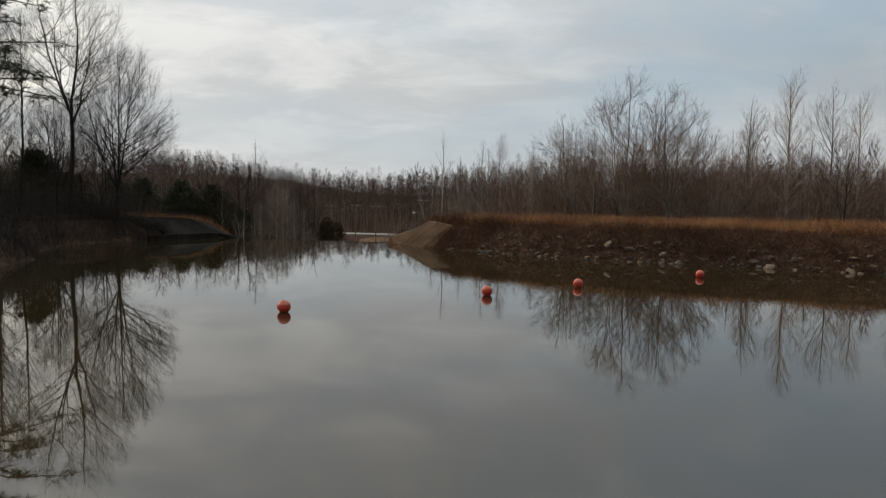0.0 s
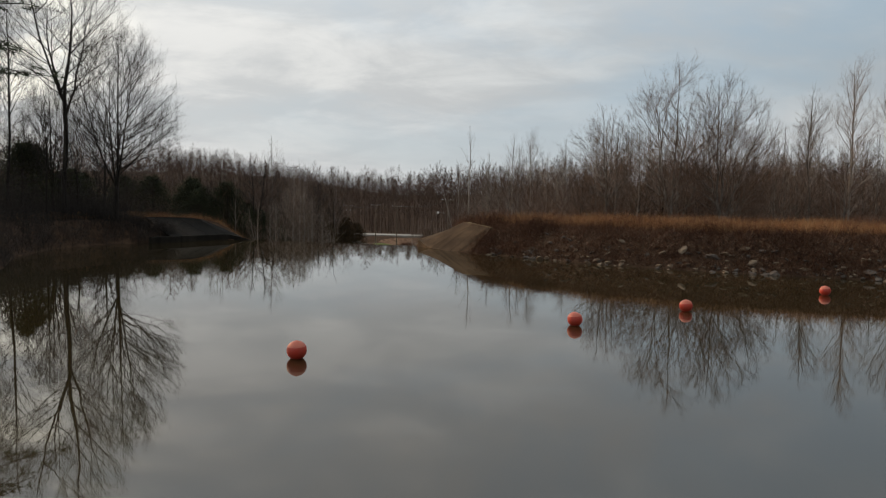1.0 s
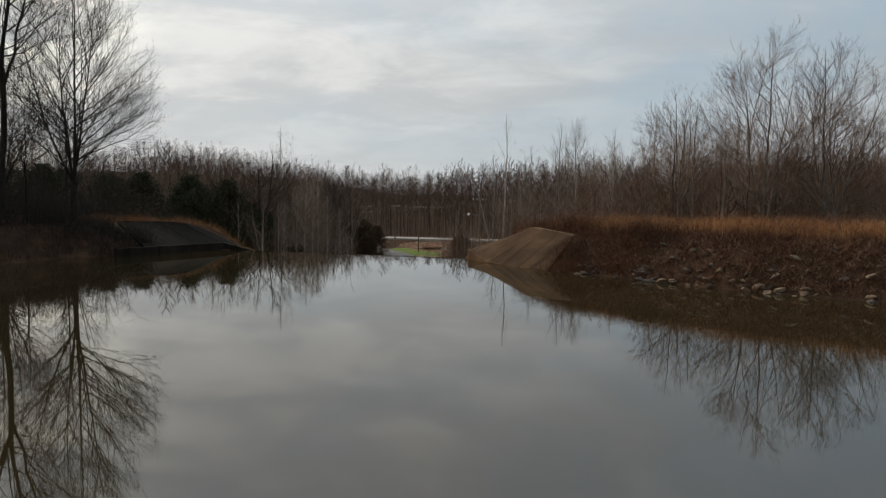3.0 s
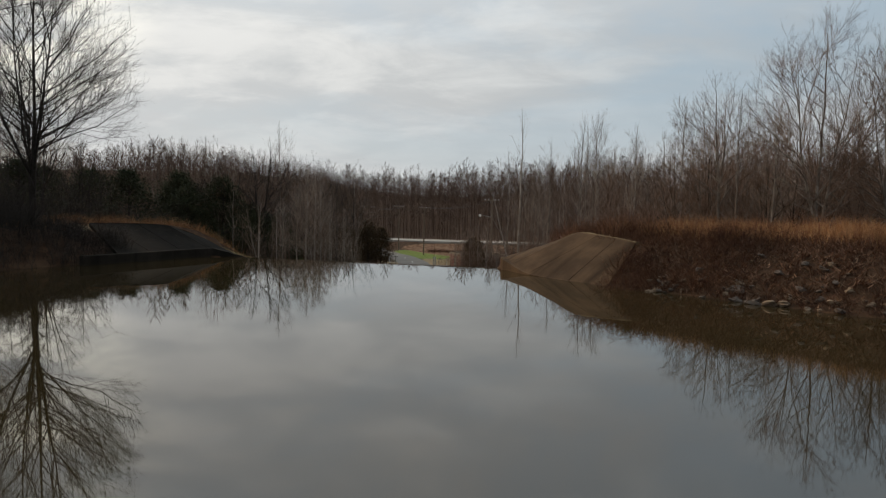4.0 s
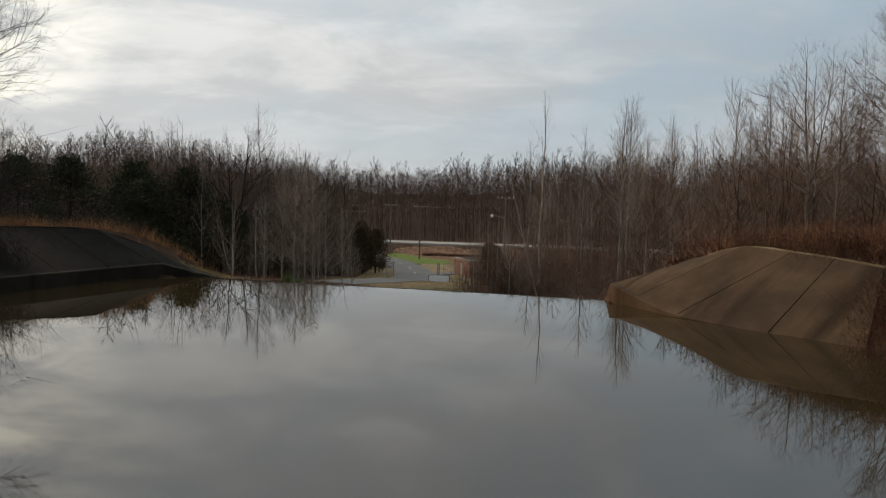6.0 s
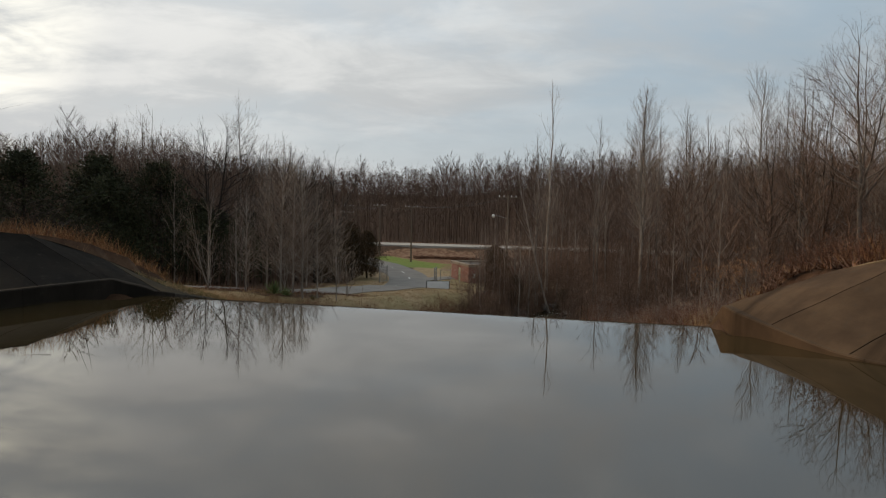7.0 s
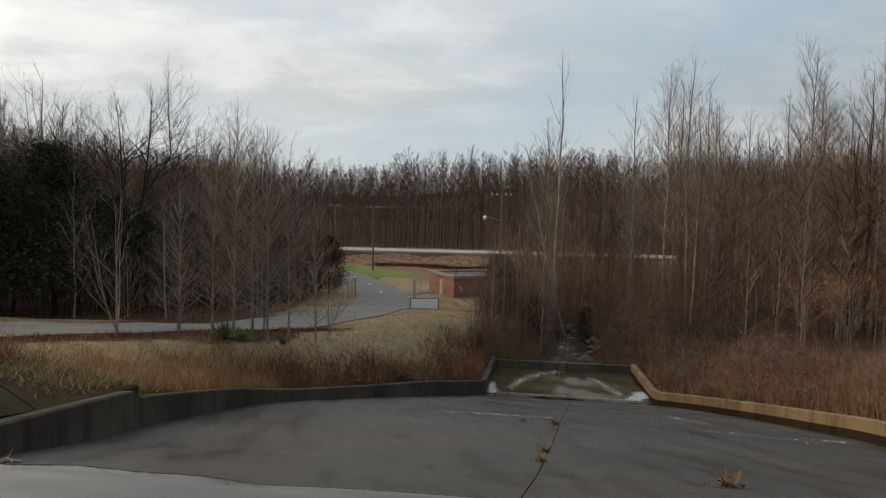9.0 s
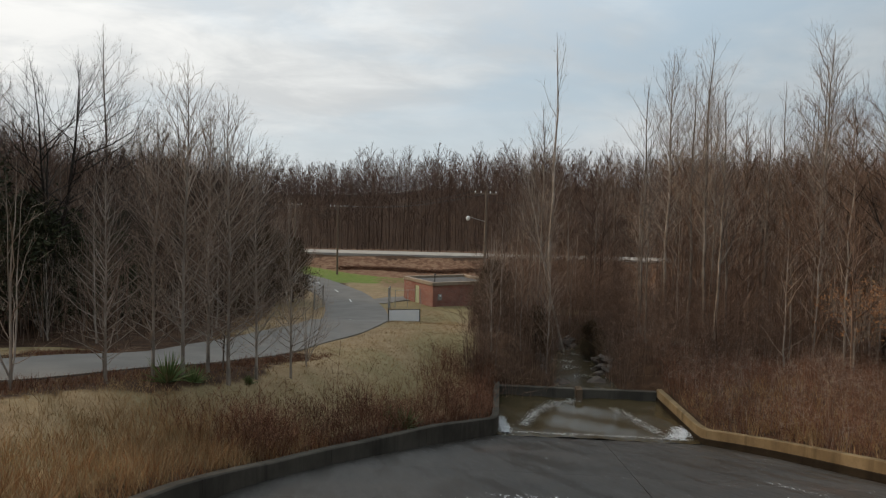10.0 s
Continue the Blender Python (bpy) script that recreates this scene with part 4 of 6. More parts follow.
# ---- roads ----
def strip_on_land(name, line, half, lift, mat, label, kind_name, z_of=None, step_bank=0.0):
    l, r = outset(line, -half), outset(line, half)
    zf = z_of or (lambda x, y: float(land_z(x, y)))
    verts, faces = [], []
    for i, (c, a, b) in enumerate(zip(line, l, r)):
        zc = zf(*c)
        za, zb = (zf(*a), zf(*b))
        za, zb = 0.6 * zc + 0.4 * za, 0.6 * zc + 0.4 * zb
        for (x, y), z in ((a, max(za, zf(*a))), (c, max(zc, (za + zb) / 2) + 0.05), (b, max(zb, zf(*b)))):
            verts.append((x, y, z + lift))
        verts.append((a[0], a[1], za - 0.5))
        verts.append((b[0], b[1], zb - 0.5))
    for i in range(len(line) - 1):
        p, q = 5 * i, 5 * i + 5
        faces += [(p, p + 1, q + 1, q), (p + 1, p + 2, q + 2, q + 1), (p + 3, p, q, q + 3), (p + 2, p + 4, q + 4, q + 2)]
    me = mesh_data(name, verts, faces, mat)
    return tagged(new(name, me), label, kind_name, kind="structure")


strip_on_land("road", ROAD, 2.75, 0.05, M_ROAD, "faded grey two-lane asphalt road curving through the valley", "road")
strip_on_land("highway", HIGHWAY, 4.6, 0.16, M_HIGHWAY, "pale asphalt highway on a low embankment", "road", lambda x, y: HIGH_Z if abs(x) < 165 else float(land_z(x, y)))
drive = smooth_line([(-12.6, 141.0), (-10.0, 143.4), (-6.0, 144.6), (2.0, 145.2)], 0.8)
strip_on_land("driveway", drive, 1.5, 0.06, M_ROAD, "pale gravel driveway to the brick building", "driveway")


def build_dashes():
    line = dense(ROAD, 0.5)
    pos = 0.0
    seg = []
    mark = thing("lane_marking", "worn white lane dashes painted on the road", "marking", kind="structure")
    for i in range(1, len(line)):
        pos += math.dist(line[i - 1], line[i])
        if (pos % 9.0) < 2.4:
            seg.append(line[i])
        else:
            if len(seg) > 3:
                l, r = outset(seg, -0.07), outset(seg, 0.07)
                verts, faces = [], []
                for a, b in zip(l, r):
                    z = float(land_z(*a)) + 0.135
                    verts += [(*a, z), (*b, z)]
                faces = [(2 * k, 2 * k + 1, 2 * k + 3, 2 * k + 2) for k in range(len(seg) - 1)]
                piece("dash", mesh_data("dash", verts, faces, M_PAINT), mark)
            seg = []


build_dashes()

# ---- things on and round the water ----
def build_buoy():
    ob = thing("buoy", "orange-red plastic ball buoy with bleached top floating on the lake", "buoy", group="line of buoys")
    r = 0.235
    for name, lo, hi, mat, label in (("lower_shell", -0.99, 0.45, M_BUOY, ""), ("upper_shell", 0.45, 1.0, M_BUOY_TOP, "sun-bleached upper half")):
        verts, faces = [], []
        rows, cols = 9, 28
        a0, a1 = math.asin(max(lo, -1)), math.asin(min(hi, 1))
        for i in range(rows):
            a = a0 + (a1 - a0) * i / (rows - 1)
            rr = r * (1.006 if i in (0,) and lo > 0 else 1.0)
            for j in range(cols):
                b = 2 * math.pi * j / cols
                verts.append((rr * math.cos(a) * math.cos(b), rr * math.cos(a) * math.sin(b), 0.19 + rr * math.sin(a) * 0.97))
        for i in range(rows - 1):
            for j in range(cols):
                k = (j + 1) % cols
                faces.append((i * cols + j, i * cols + k, (i + 1) * cols + k, (i + 1) * cols + j))
        piece(name, mesh_data(name, verts, faces, mat, True), ob, label)
    ring = bmesh.new()
    bmesh.ops.create_cone(ring, cap_ends=True, segments=16, radius1=0.03, radius2=0.02, depth=0.02)
    bmesh.ops.translate(ring, vec=(0, 0, 0.19 + r * 0.97), verts=ring.verts)
    part("cap", ring, M_BUOY_TOP, ob)
    return ob


buoy = build_buoy()
buoy.matrix_basis = pose(-4.90, 22.80, 0, 3, -2, 20)
for x, y, a, b, c in ((2.58, 27.98, -4, 3, 100), (7.23, 31.44, 2, 5, 210), (15.33, 37.0, 5, -3, 300)):
    copy_thing(buoy, pose(x, y, 0, a, b, c))


def build_building():
    """Low brick pump house with a flat roof."""
    A, B = Vector((-6.9, 137.2)), Vector((-8.9, 143.8))
    turn = math.degrees(math.atan2(-(B - A).x, (B - A).y))
    z0 = -6.62
    ob = thing("pump_house", "small red brick building with flat roof and pale coping", "building", A.x, A.y, z0, turn)
    depth, width, h = (B - A).length, 7.5, 2.42

    def brick_wall(name, x0, y0, x1, y1, holes=()):
        L = math.hypot(x1 - x0, y1 - y0)
        cuts = sorted({0.0, L, *[c for s in holes for c in s[:2]]})
        levels = sorted({0.0, h, *[c for s in holes for c in s[2:]]})
        ux, uy = (x1 - x0) / L, (y1 - y0) / L
        nx, ny = uy, -ux
        verts, faces, uvs = [], [], []

        def quad(ps, ts):
            k = len(verts)
            verts.extend(ps)
            faces.append((k, k + 1, k + 2, k + 3))
            uvs.extend(ts)

        def at(s, z, d):
            return (x0 + ux * s - nx * d, y0 + uy * s - ny * d, z)

        for a, b in zip(cuts[:-1], cuts[1:]):
            for c, d in zip(levels[:-1], levels[1:]):
                if any(a >= q[0] and b <= q[1] and c >= q[2] and d <= q[3] for q in holes):
                    continue
                quad([at(a, c, 0), at(b, c, 0), at(b, d, 0), at(a, d, 0)], [(a, c), (b, c), (b, d), (a, d)])
                quad([at(b, c, 0.22), at(a, c, 0.22), at(a, d, 0.22), at(b, d, 0.22)], [(b, c), (a, c), (a, d), (b, d)])
        for a, b, c, d in holes:
            for (s0, z0_), (s1, z1_) in (((a, c), (a, d)), ((a, d), (b, d)), ((b, d), (b, c))):
                quad([at(s0, z0_, 0), at(s1, z1_, 0), at(s1, z1_, 0.22), at(s0, z0_, 0.22)], [(0, 0), (0.2, 0), (0.2, 0.2), (0, 0.2)])
        me = mesh_data(name, verts, faces, M_BRICK)
        uv = me.uv_layers.new(name="UVMap")
        uv.data.foreach_set("uv", np.asarray(uvs, np.float32).ravel())
        return piece(name, me, ob)

    # local frame: x to the right along the front, y back along the side that faces the road
    brick_wall("side_wall", 0, depth, 0, 0, [(depth - 4.15, depth - 3.15, 0.0, 2.08)])
    brick_wall("front_wall", 0.004, 0, width, 0)
    brick_wall("far_wall", width, 0.004, width, depth)
    brick_wall("back_wall", width - 0.004, depth, 0.004, depth)
    part("coping", joined(box_bm(width + 0.24, 0.42, 0.34, width / 2, 0.09, h, 0.02), box_bm(width + 0.24, 0.42, 0.34, width / 2, depth - 0.09, h, 0.02),
                          box_bm(0.42, depth - 0.62, 0.34, 0.09, depth / 2, h, 0.02), box_bm(0.42, depth - 0.62, 0.34, width - 0.09, depth / 2, h, 0.02)), M_COPING, ob, "pale concrete coping band")
    part("roof", box_bm(width - 0.5, depth - 0.5, 0.12, width / 2, depth / 2, h - 0.02, 0.01), M_ROOF, ob, "dark flat roof")
    d = part("door", box_bm(0.06, 0.94, 2.05, 0.08, 3.65, 0.0, 0.01), M_GREEN_PAINT, ob, "pale green steel door")
    part("handle", box_bm(0.05, 0.1, 0.04, 0.03, 3.3, 1.0, 0.008), M_METAL, d)
    part("plinth", joined(box_bm(0.12, depth, 0.14, -0.06, depth / 2, -0.02, 0.01), box_bm(width, 0.12, 0.14, width / 2, -0.065, -0.02, 0.01)), M_COPING, ob)
    m = part("meter_box", box_bm(0.42, 0.16, 0.62, 0.75, -0.09, 0.95, 0.02), M_METAL, ob, "grey meter box")
    part("meter_dial", rod_bm((0.75, -0.17, 1.42), (0.75, -0.23, 1.42), 0.1, 0.09, 14), M_WHITE, m)
    part("vent_pipe", joined(rod_bm((0.5, 0.6, h), (0.5, 0.6, h + 1.05), 0.05, 0.05, 8), box_bm(0.2, 0.2, 0.12, 0.5, 0.6, h + 1.02, 0.02)), M_DARK_METAL, ob)


build_building()


def build_sign():
    ob = thing("sign_board", "blank white sign board in a dark frame on two posts", "sign", -11.17, 126.2, float(land_z(-11.17, 126.2)) - 0.02, 3)
    base = ob.matrix_basis.translation.z
    lo, hi = -6.0 - base, -4.96 - base
    part("panel", box_bm(2.5, 0.03, hi - lo, 0, -0.02, lo, 0.004), M_WHITE, ob)
    for s in (-1, 1):
        part("post", box_bm(0.08, 0.08, hi + 0.08 + 0.25, s * 1.3, 0.02, -0.25, 0.01), M_DARK_METAL, ob)
    for z in (lo - 0.06, hi):
        part("rail", box_bm(2.52, 0.05, 0.06, 0, 0.02, z, 0.008), M_DARK_METAL, ob)


build_sign()


def build_gate(name, x, y, turn, w, h, label):
    """Chain-link gate leaf folded open between two posts."""
    ob = thing(name, label, "gate", x, y, float(land_z(x, y)) - 0.03, turn)
    for s in (-1, 1):
        part("post", rod_bm((s * w / 2, 0, -0.2), (s * w / 2, 0, h + 0.12), 0.06, 0.06, 10), M_METAL, ob)
    for z, r in ((h, 0.028), (0.12, 0.028), (h / 2, 0.02)):
        part("gate_rail", rod_bm((-w / 2, 0, z), (w / 2, 0, z), r), M_METAL, ob)
    mesh = Soup()
    n = int(w / 0.14)
    for i in range(-int(h / 0.14), n):
        for sgn in (1, -1):
            x0 = -w / 2 + i * 0.14
            a, b = (x0, 0.12), (x0 + h - 0.12, h)
            if sgn < 0:
                a, b = (-a[0], a[1]), (-b[0], b[1])
            lo_, hi_ = -w / 2, w / 2
            t0 = max(0, (lo_ - a[0]) / (b[0] - a[0]) if sgn > 0 else (a[0] - hi_) / (a[0] - b[0]))
            t1 = min(1, (hi_ - a[0]) / (b[0] - a[0]) if sgn > 0 else (a[0] - lo_) / (a[0] - b[0]))
            if t1 - t0 < 0.05:
                continue
            p = (a[0] + (b[0] - a[0]) * t0, 0, a[1] + (b[1] - a[1]) * t0)
            q = (a[0] + (b[0] - a[0]) * t1, 0, a[1] + (b[1] - a[1]) * t1)
            mesh.tube([p, q], [0.006, 0.006], 3)
    piece("chain_link", mesh.data("chain_link", M_METAL), ob)
    return ob


build_gate("gate", -18.0, 135.6, 72, 2.6, 1.95, "open grey chain-link gate leaf beside the road")
build_gate("gate", -11.3, 136.4, 80, 1.7, 2.0, "folded grey chain-link gate leaf beside the lawn")


def build_fence():
    x0, y0 = -10.6, 137.4
    ob = thing("fence", "low chain-link fence between gate and brick building", "fence", x0, y0, float(land_z(x0, y0)) - 0.03, 10)
    for i in range(3):
        part("post", rod_bm((i * 1.3, 0, -0.2), (i * 1.3, 0, 1.75), 0.035), M_METAL, ob)
    part("top_rail", rod_bm((0, 0, 1.72), (2.6, 0, 1.72), 0.02), M_METAL, ob)


build_fence()


def build_pole(x, y, h, turn, label, arms=1, lean=0.0):
    z = float(land_z(x, y)) - 0.1
    ob = thing("utility_pole", label, "utility pole", x, y, z, turn, group="roadside power line")
    part("shaft", rod_bm((0, 0, -0.3), (lean, 0, h), 0.16, 0.10, 10), M_POLE, ob)
    for k in range(arms):
        zz = h - 0.35 - 1.1 * k
        c = part("crossarm", box_bm(2.5, 0.10, 0.13, 0, 0.14, zz, 0.012), M_POLE, ob)
        for s in (-1.1, -0.5, 0.5, 1.1):
            part("insulator", rod_bm((s, 0.14, zz + 0.13), (s, 0.14, zz + 0.33), 0.05, 0.03, 8), M_GLASS_LAMP, c)
    part("brace", joined(rod_bm((0.55, 0.14, h - 0.33), (0.0, 0.10, h - 0.95), 0.02), rod_bm((-0.55, 0.14, h - 0.33), (0.0, 0.10, h - 0.95), 0.02)), M_DARK_METAL, ob)
    return ob, Vector((x, y, z + h))


poles = [build_pole(-15.2, 173.0, 10.5, 14, "brown wooden utility pole with a single crossarm")[1],
         build_pole(-26.2, 166.0, 10.4, 20, "distant brown wooden utility pole with crossarms", 2)[1],
         build_pole(-21.8, 184.5, 10.6, 20, "distant brown wooden utility pole beside the highway", 1)[1]]
lamp_pole, top = build_pole(-2.2, 135.2, 11.7, 10, "dark wooden utility pole carrying a white globe lamp", 1)
poles.append(top)
arm = part("lamp_arm", rod_bm((0, 0, 8.7), (-1.95, -0.3, 9.15), 0.03), M_METAL, lamp_pole)
globe = bmesh.new()
bmesh.ops.create_uvsphere(globe, u_segments=14, v_segments=9, radius=0.2)
bmesh.ops.scale(globe, vec=(1, 1, 1.2), verts=globe.verts)
bmesh.ops.translate(globe, vec=(-2.0, -0.3, 9.0), verts=globe.verts)
part("globe", globe, M_GLASS_LAMP, arm, "white glass lamp globe", True)


def build_cable(a, b, sag, label):
    wire = Soup()
    n = 14
    pts = []
    for i in range(n + 1):
        t = i / n
        p = a.lerp(b, t)
        p.z -= 4 * sag * t * (1 - t)
        pts.append(p)
    wire.tube(pts, [0.018] * (n + 1), 3)
    tagged(new("cable", wire.data("cable", M_WIRE)), label, "cable", "power cables")


for off in (-1.1, 0.5, 1.1):
    for a, b in ((0, 3), (1, 2)):
        build_cable(poles[a] + Vector((off, 0.14, -0.05)), poles[b] + Vector((off, 0.14, -0.05)), 0.8, "thin dark power cable strung between wooden poles")
    build_cable(poles[0] + Vector((off, 0.14, -0.05)), poles[2] + Vector((off, 0.14, -0.05)), 0.9, "thin dark power cable strung between wooden poles")
build_cable(poles[0] + Vector((0, 0, -1.4)), Vector((-62, 150, 3.0)), 1.4, "slack dark service cable running to the woods")
build_cable(poles[3] + Vector((0, 0, -1.0)), Vector((70, 172, 3.5)), 1.2, "slack dark service cable running to the woods")


def build_house(x, y, turn, w, d, h, wall_mat, roof_mat, label):
    """Small far house seen between trunks: walls, gabled roof, door and windows."""
    ob = thing("house", label, "house", x, y, float(land_z(x, y)) - 0.1, turn)
    part("wall", box_bm(w, d, h, 0, 0, 0, 0.02), wall_mat, ob)
    verts = [(-w / 2 - 0.4, -d / 2 - 0.4, h), (w / 2 + 0.4, -d / 2 - 0.4, h), (w / 2 + 0.4, d / 2 + 0.4, h), (-w / 2 - 0.4, d / 2 + 0.4, h), (-w / 2 - 0.4, 0, h + d * 0.3), (w / 2 + 0.4, 0, h + d * 0.3)]
    faces = [(0, 1, 5, 4), (2, 3, 4, 5), (1, 2, 5), (3, 0, 4), (3, 2, 1, 0)]
    piece("roof", mesh_data("roof", verts, faces, roof_mat), ob)
    part("door", box_bm(0.95, 0.08, 2.05, -w * 0.1, -d / 2 - 0.03, 0.1, 0.01), M_WHITE, ob)
    for s in (-0.34, 0.14, 0.36):
        f = part("window", box_bm(1.1, 0.08, 1.2, s * w, -d / 2 - 0.03, 0.95, 0.01), M_WHITE, ob)
        part("pane", box_bm(0.94, 0.04, 1.04, s * w, -d / 2 - 0.07, 1.03, 0.005), M_DARK_METAL, f)


build_house(-66, 150, 30, 12, 7.5, 2.9, M_SIDING, M_TARP, "rust-red low house with grey-blue roof behind bare trees")
build_house(-58, 128, 24, 9, 6, 2.6, M_SIDING, M_ROOF, "rust-red shed with dark roof behind cedars")


def build_white_post():
    x, y = 44.5, 90.0
    z = float(land_z(x, y)) - 0.05
    ob = thing("marker_post", "white painted marker board on a post among trees", "post", x, y, z, 10)
    part("post", box_bm(0.16, 0.16, 3.4, 0, 0, -0.2, 0.02), M_WHITE, ob)
    part("board", box_bm(0.9, 0.1, 1.5, 0, -0.13, 1.7, 0.03), M_WHITE, ob)


build_white_post()

# ---- trees ----
def unit(v):
    return v / (np.linalg.norm(v, axis=-1, keepdims=True) + 1e-9)


# kind: crown base, crown half width, widest level, leaders, fork height, steepness of low and high limbs, limbs, trunk radius, fullness (lengths as shares of the height)
SHAPES = {
    "poplar": (0.30, 0.135, 0.66, 1, 1.0, 36, 66, 64, 0.0064, 0.70),
    "maple": (0.14, 0.32, 0.66, 6, 0.20, 22, 64, 90, 0.0105, 0.85),
    "fork": (0.24, 0.27, 0.80, 4, 0.42, 22, 58, 56, 0.0090, 0.75),
    "spread": (0.22, 0.30, 0.74, 5, 0.27, 22, 60, 60, 0.0105, 0.80),
    "lean": (0.26, 0.38, 0.84, 3, 0.27, 16, 52, 48, 0.0120, 0.70),
    "roadside": (0.10, 0.20, 0.60, 1, 1.0, 24, 64, 84, 0.0060, 0.70),
    "sapling": (0.10, 0.17, 0.62, 1, 1.0, 38, 64, 44, 0.0060, 0.75),
    "snag": (0.34, 0.095, 0.66, 1, 1.0, 60, 72, 26, 0.0074, 0.40),
    "bush": (0.04, 0.34, 0.75, 5, 0.06, 30, 60, 40, 0.0100, 0.70),
}


class Tree:
    """One bare tree: trunk and leaders, limbs, boughs and twigs that fill a rounded crown."""

    def __init__(self, seed, height, kind, detail=4, lean=0.0):
        self.r = R = np.random.default_rng(seed)
        self.wood, self.twig = Soup(), Soup()
        base, wide, peak, leaders, fork, low, high, limbs, thick, bare = SHAPES[kind]
        self.h, self.base, self.wide, self.peak, self.lean = height, base * height, wide * height, peak, lean
        r0 = thick * height
        fine = detail > 3
        # trunk and leaders
        top = height * (0.985 if leaders == 1 else fork)
        k = 12 if leaders == 1 else 6
        f = np.linspace(0, 1, k)
        trunk = np.stack([lean * f * top, 0 * f, -0.3 + (top + 0.3) * f], 1)
        trunk[1:, :2] += np.cumsum(R.normal(size=(k - 1, 2)), 0) * height * 0.0035
        tr = r0 * (1 + 0.45 * np.exp(-f * 14)) * ((1 - f) ** 0.8 * 0.95 + 0.05 if leaders == 1 else 1 - 0.25 * f)
        self.wood.tubes(trunk[None], tr[None], 8 if fine else 5)
        axes, radii = [], []
        if leaders == 1:
            axes.append(np.stack([np.interp(np.linspace(base, 0.985, 9), f, trunk[:, c]) for c in range(3)], 1))
            radii.append(np.interp(np.linspace(base, 0.985, 9), f, tr))
        else:
            for j in range(leaders):
                start = trunk[-1] if j < 2 else trunk[-1] + (trunk[-2] - trunk[-1]) * R.uniform(0, 1.2)
                a = 6.283 * (j + R.uniform(-0.3, 0.3)) / leaders
                out = (0.10 if j == 0 else R.uniform(0.30, 0.66)) * self.wide
                end = np.array([out * math.cos(a) + lean * height, out * math.sin(a), height * (0.97 if j == 0 else R.uniform(0.76, 0.93))])
                mid = start + (end - start) * [0.62, 0.62, 0.40] + R.normal(size=3) * 0.015 * height
                g = np.linspace(0, 1, 9)[:, None]
                line = (1 - g) ** 2 * start + 2 * g * (1 - g) * mid + g * g * end
                line[1:] += np.cumsum(R.normal(size=(8, 3)), 0) * height * 0.0035
                rad = r0 * (0.62 if j == 0 else R.uniform(0.34, 0.52)) * ((1 - g[:, 0]) ** 0.85 * 0.95 + 0.05)
                axes.append(line)
                radii.append(rad)
            self.wood.tubes(np.array(axes), np.array(radii), 6 if fine else 4)
        axes, radii = np.array(axes), np.array(radii)
        # limbs
        n = limbs if fine else int(limbs * 0.62)
        which = np.arange(n) % leaders
        f = (np.arange(n) + R.uniform(0, 1, n)) / n
        f = 0.02 + 0.95 * (f if leaders == 1 else 0.04 + 0.96 * f)
        o, way = self.along(axes[which], f)
        spin = np.arange(n) * 2.4 + R.normal(size=n) * 0.4
        centre = np.stack([np.cos(spin), np.sin(spin)], 1) * (1.0 if leaders == 1 else 0.9)
        if leaders > 1:
            centre = centre + unit(o[:, :2]) * 0.75
        centre = unit(centre)
        el = np.radians(low + (high - low) * f ** 0.8 + R.normal(size=n) * 7)
        d = np.concatenate([centre * np.cos(el)[:, None], np.sin(el)[:, None]], 1)
        length = np.maximum(self.reach(o, d) * R.uniform(0.72, 1.06, n), 0.025 * height)
        if leaders > 1:
            length = np.minimum(length, height * 0.36)
        src = radii[which, np.minimum((f * 8).astype(int), 8)]
        pts = self.grown(o, d, length, 6, 0.10, 0.045)
        rad = np.minimum(0.0068 * length + 0.005, src * 0.75)[:, None] * ((1 - np.linspace(0, 1, 6)) ** 0.9 * 0.9 + 0.1)
        (self.wood if kind not in ("sapling", "bush") else self.twig).tubes(pts, rad, 4 if fine else 3)
        # boughs
        m, t, o, way = self.shoots(pts, length, (2.5 if fine else 2.0) * bare, 0.14)
        d = self.aside(way, 0.5, 0.85, 0.14)
        length = np.minimum(length[m] * R.uniform(0.34, 0.62, len(m)) * (1.15 - 0.75 * t) + 0.25, self.reach(o, d) * 1.08 + 0.2)
        if fine:
            pts = self.grown(o, d, length, 4, 0.14, 0.06)
            rad = (0.0038 * length + 0.0034)[:, None] * np.array([1, 0.8, 0.55, 0.25])
            self.twig.tubes(pts, rad, 3)
            m, t, o, way = self.shoots(pts, length, 6.4 * bare, 0.12)
            d = self.aside(way, 0.4, 0.85, 0.16)
            length = np.minimum(length[m] * R.uniform(0.3, 0.6, len(m)) * (1.2 - 0.6 * t) + 0.14, self.reach(o, d) * 1.1 + 0.2)
            tip = o + d * length[:, None]
            self.twig.cones(o, tip, 0.0030 + 0.0018 * length)
            m, t, o, way = self.shoots(np.stack([o, tip], 1), length, 5.0 * bare, 0.2)
            d = self.aside(way, 0.35, 0.8, 0.14)
            length = R.uniform(0.14, 0.42, len(m))
            width = 0.007
        else:
            tip = o + (d + [0, 0, 0.05]) * length[:, None]
            self.twig.cones(o, tip, 0.005 + 0.003 * length)
            m, t, o, way = self.shoots(np.stack([o, tip], 1), length, 7.0 * bare, 0.15)
            d = self.aside(way, 0.4, 0.9, 0.18)
            length = np.minimum(length[m] * R.uniform(0.3, 0.6, len(m)) + 0.25, self.reach(o, d) * 1.1 + 0.25)
            width = 0.0115
        self.lt = o + d * length[:, None]
        self.twig.blades(o, self.lt, width)

    def half_width(self, z):
        s = np.clip((z - self.base) / (self.h - self.base), 0, 1)
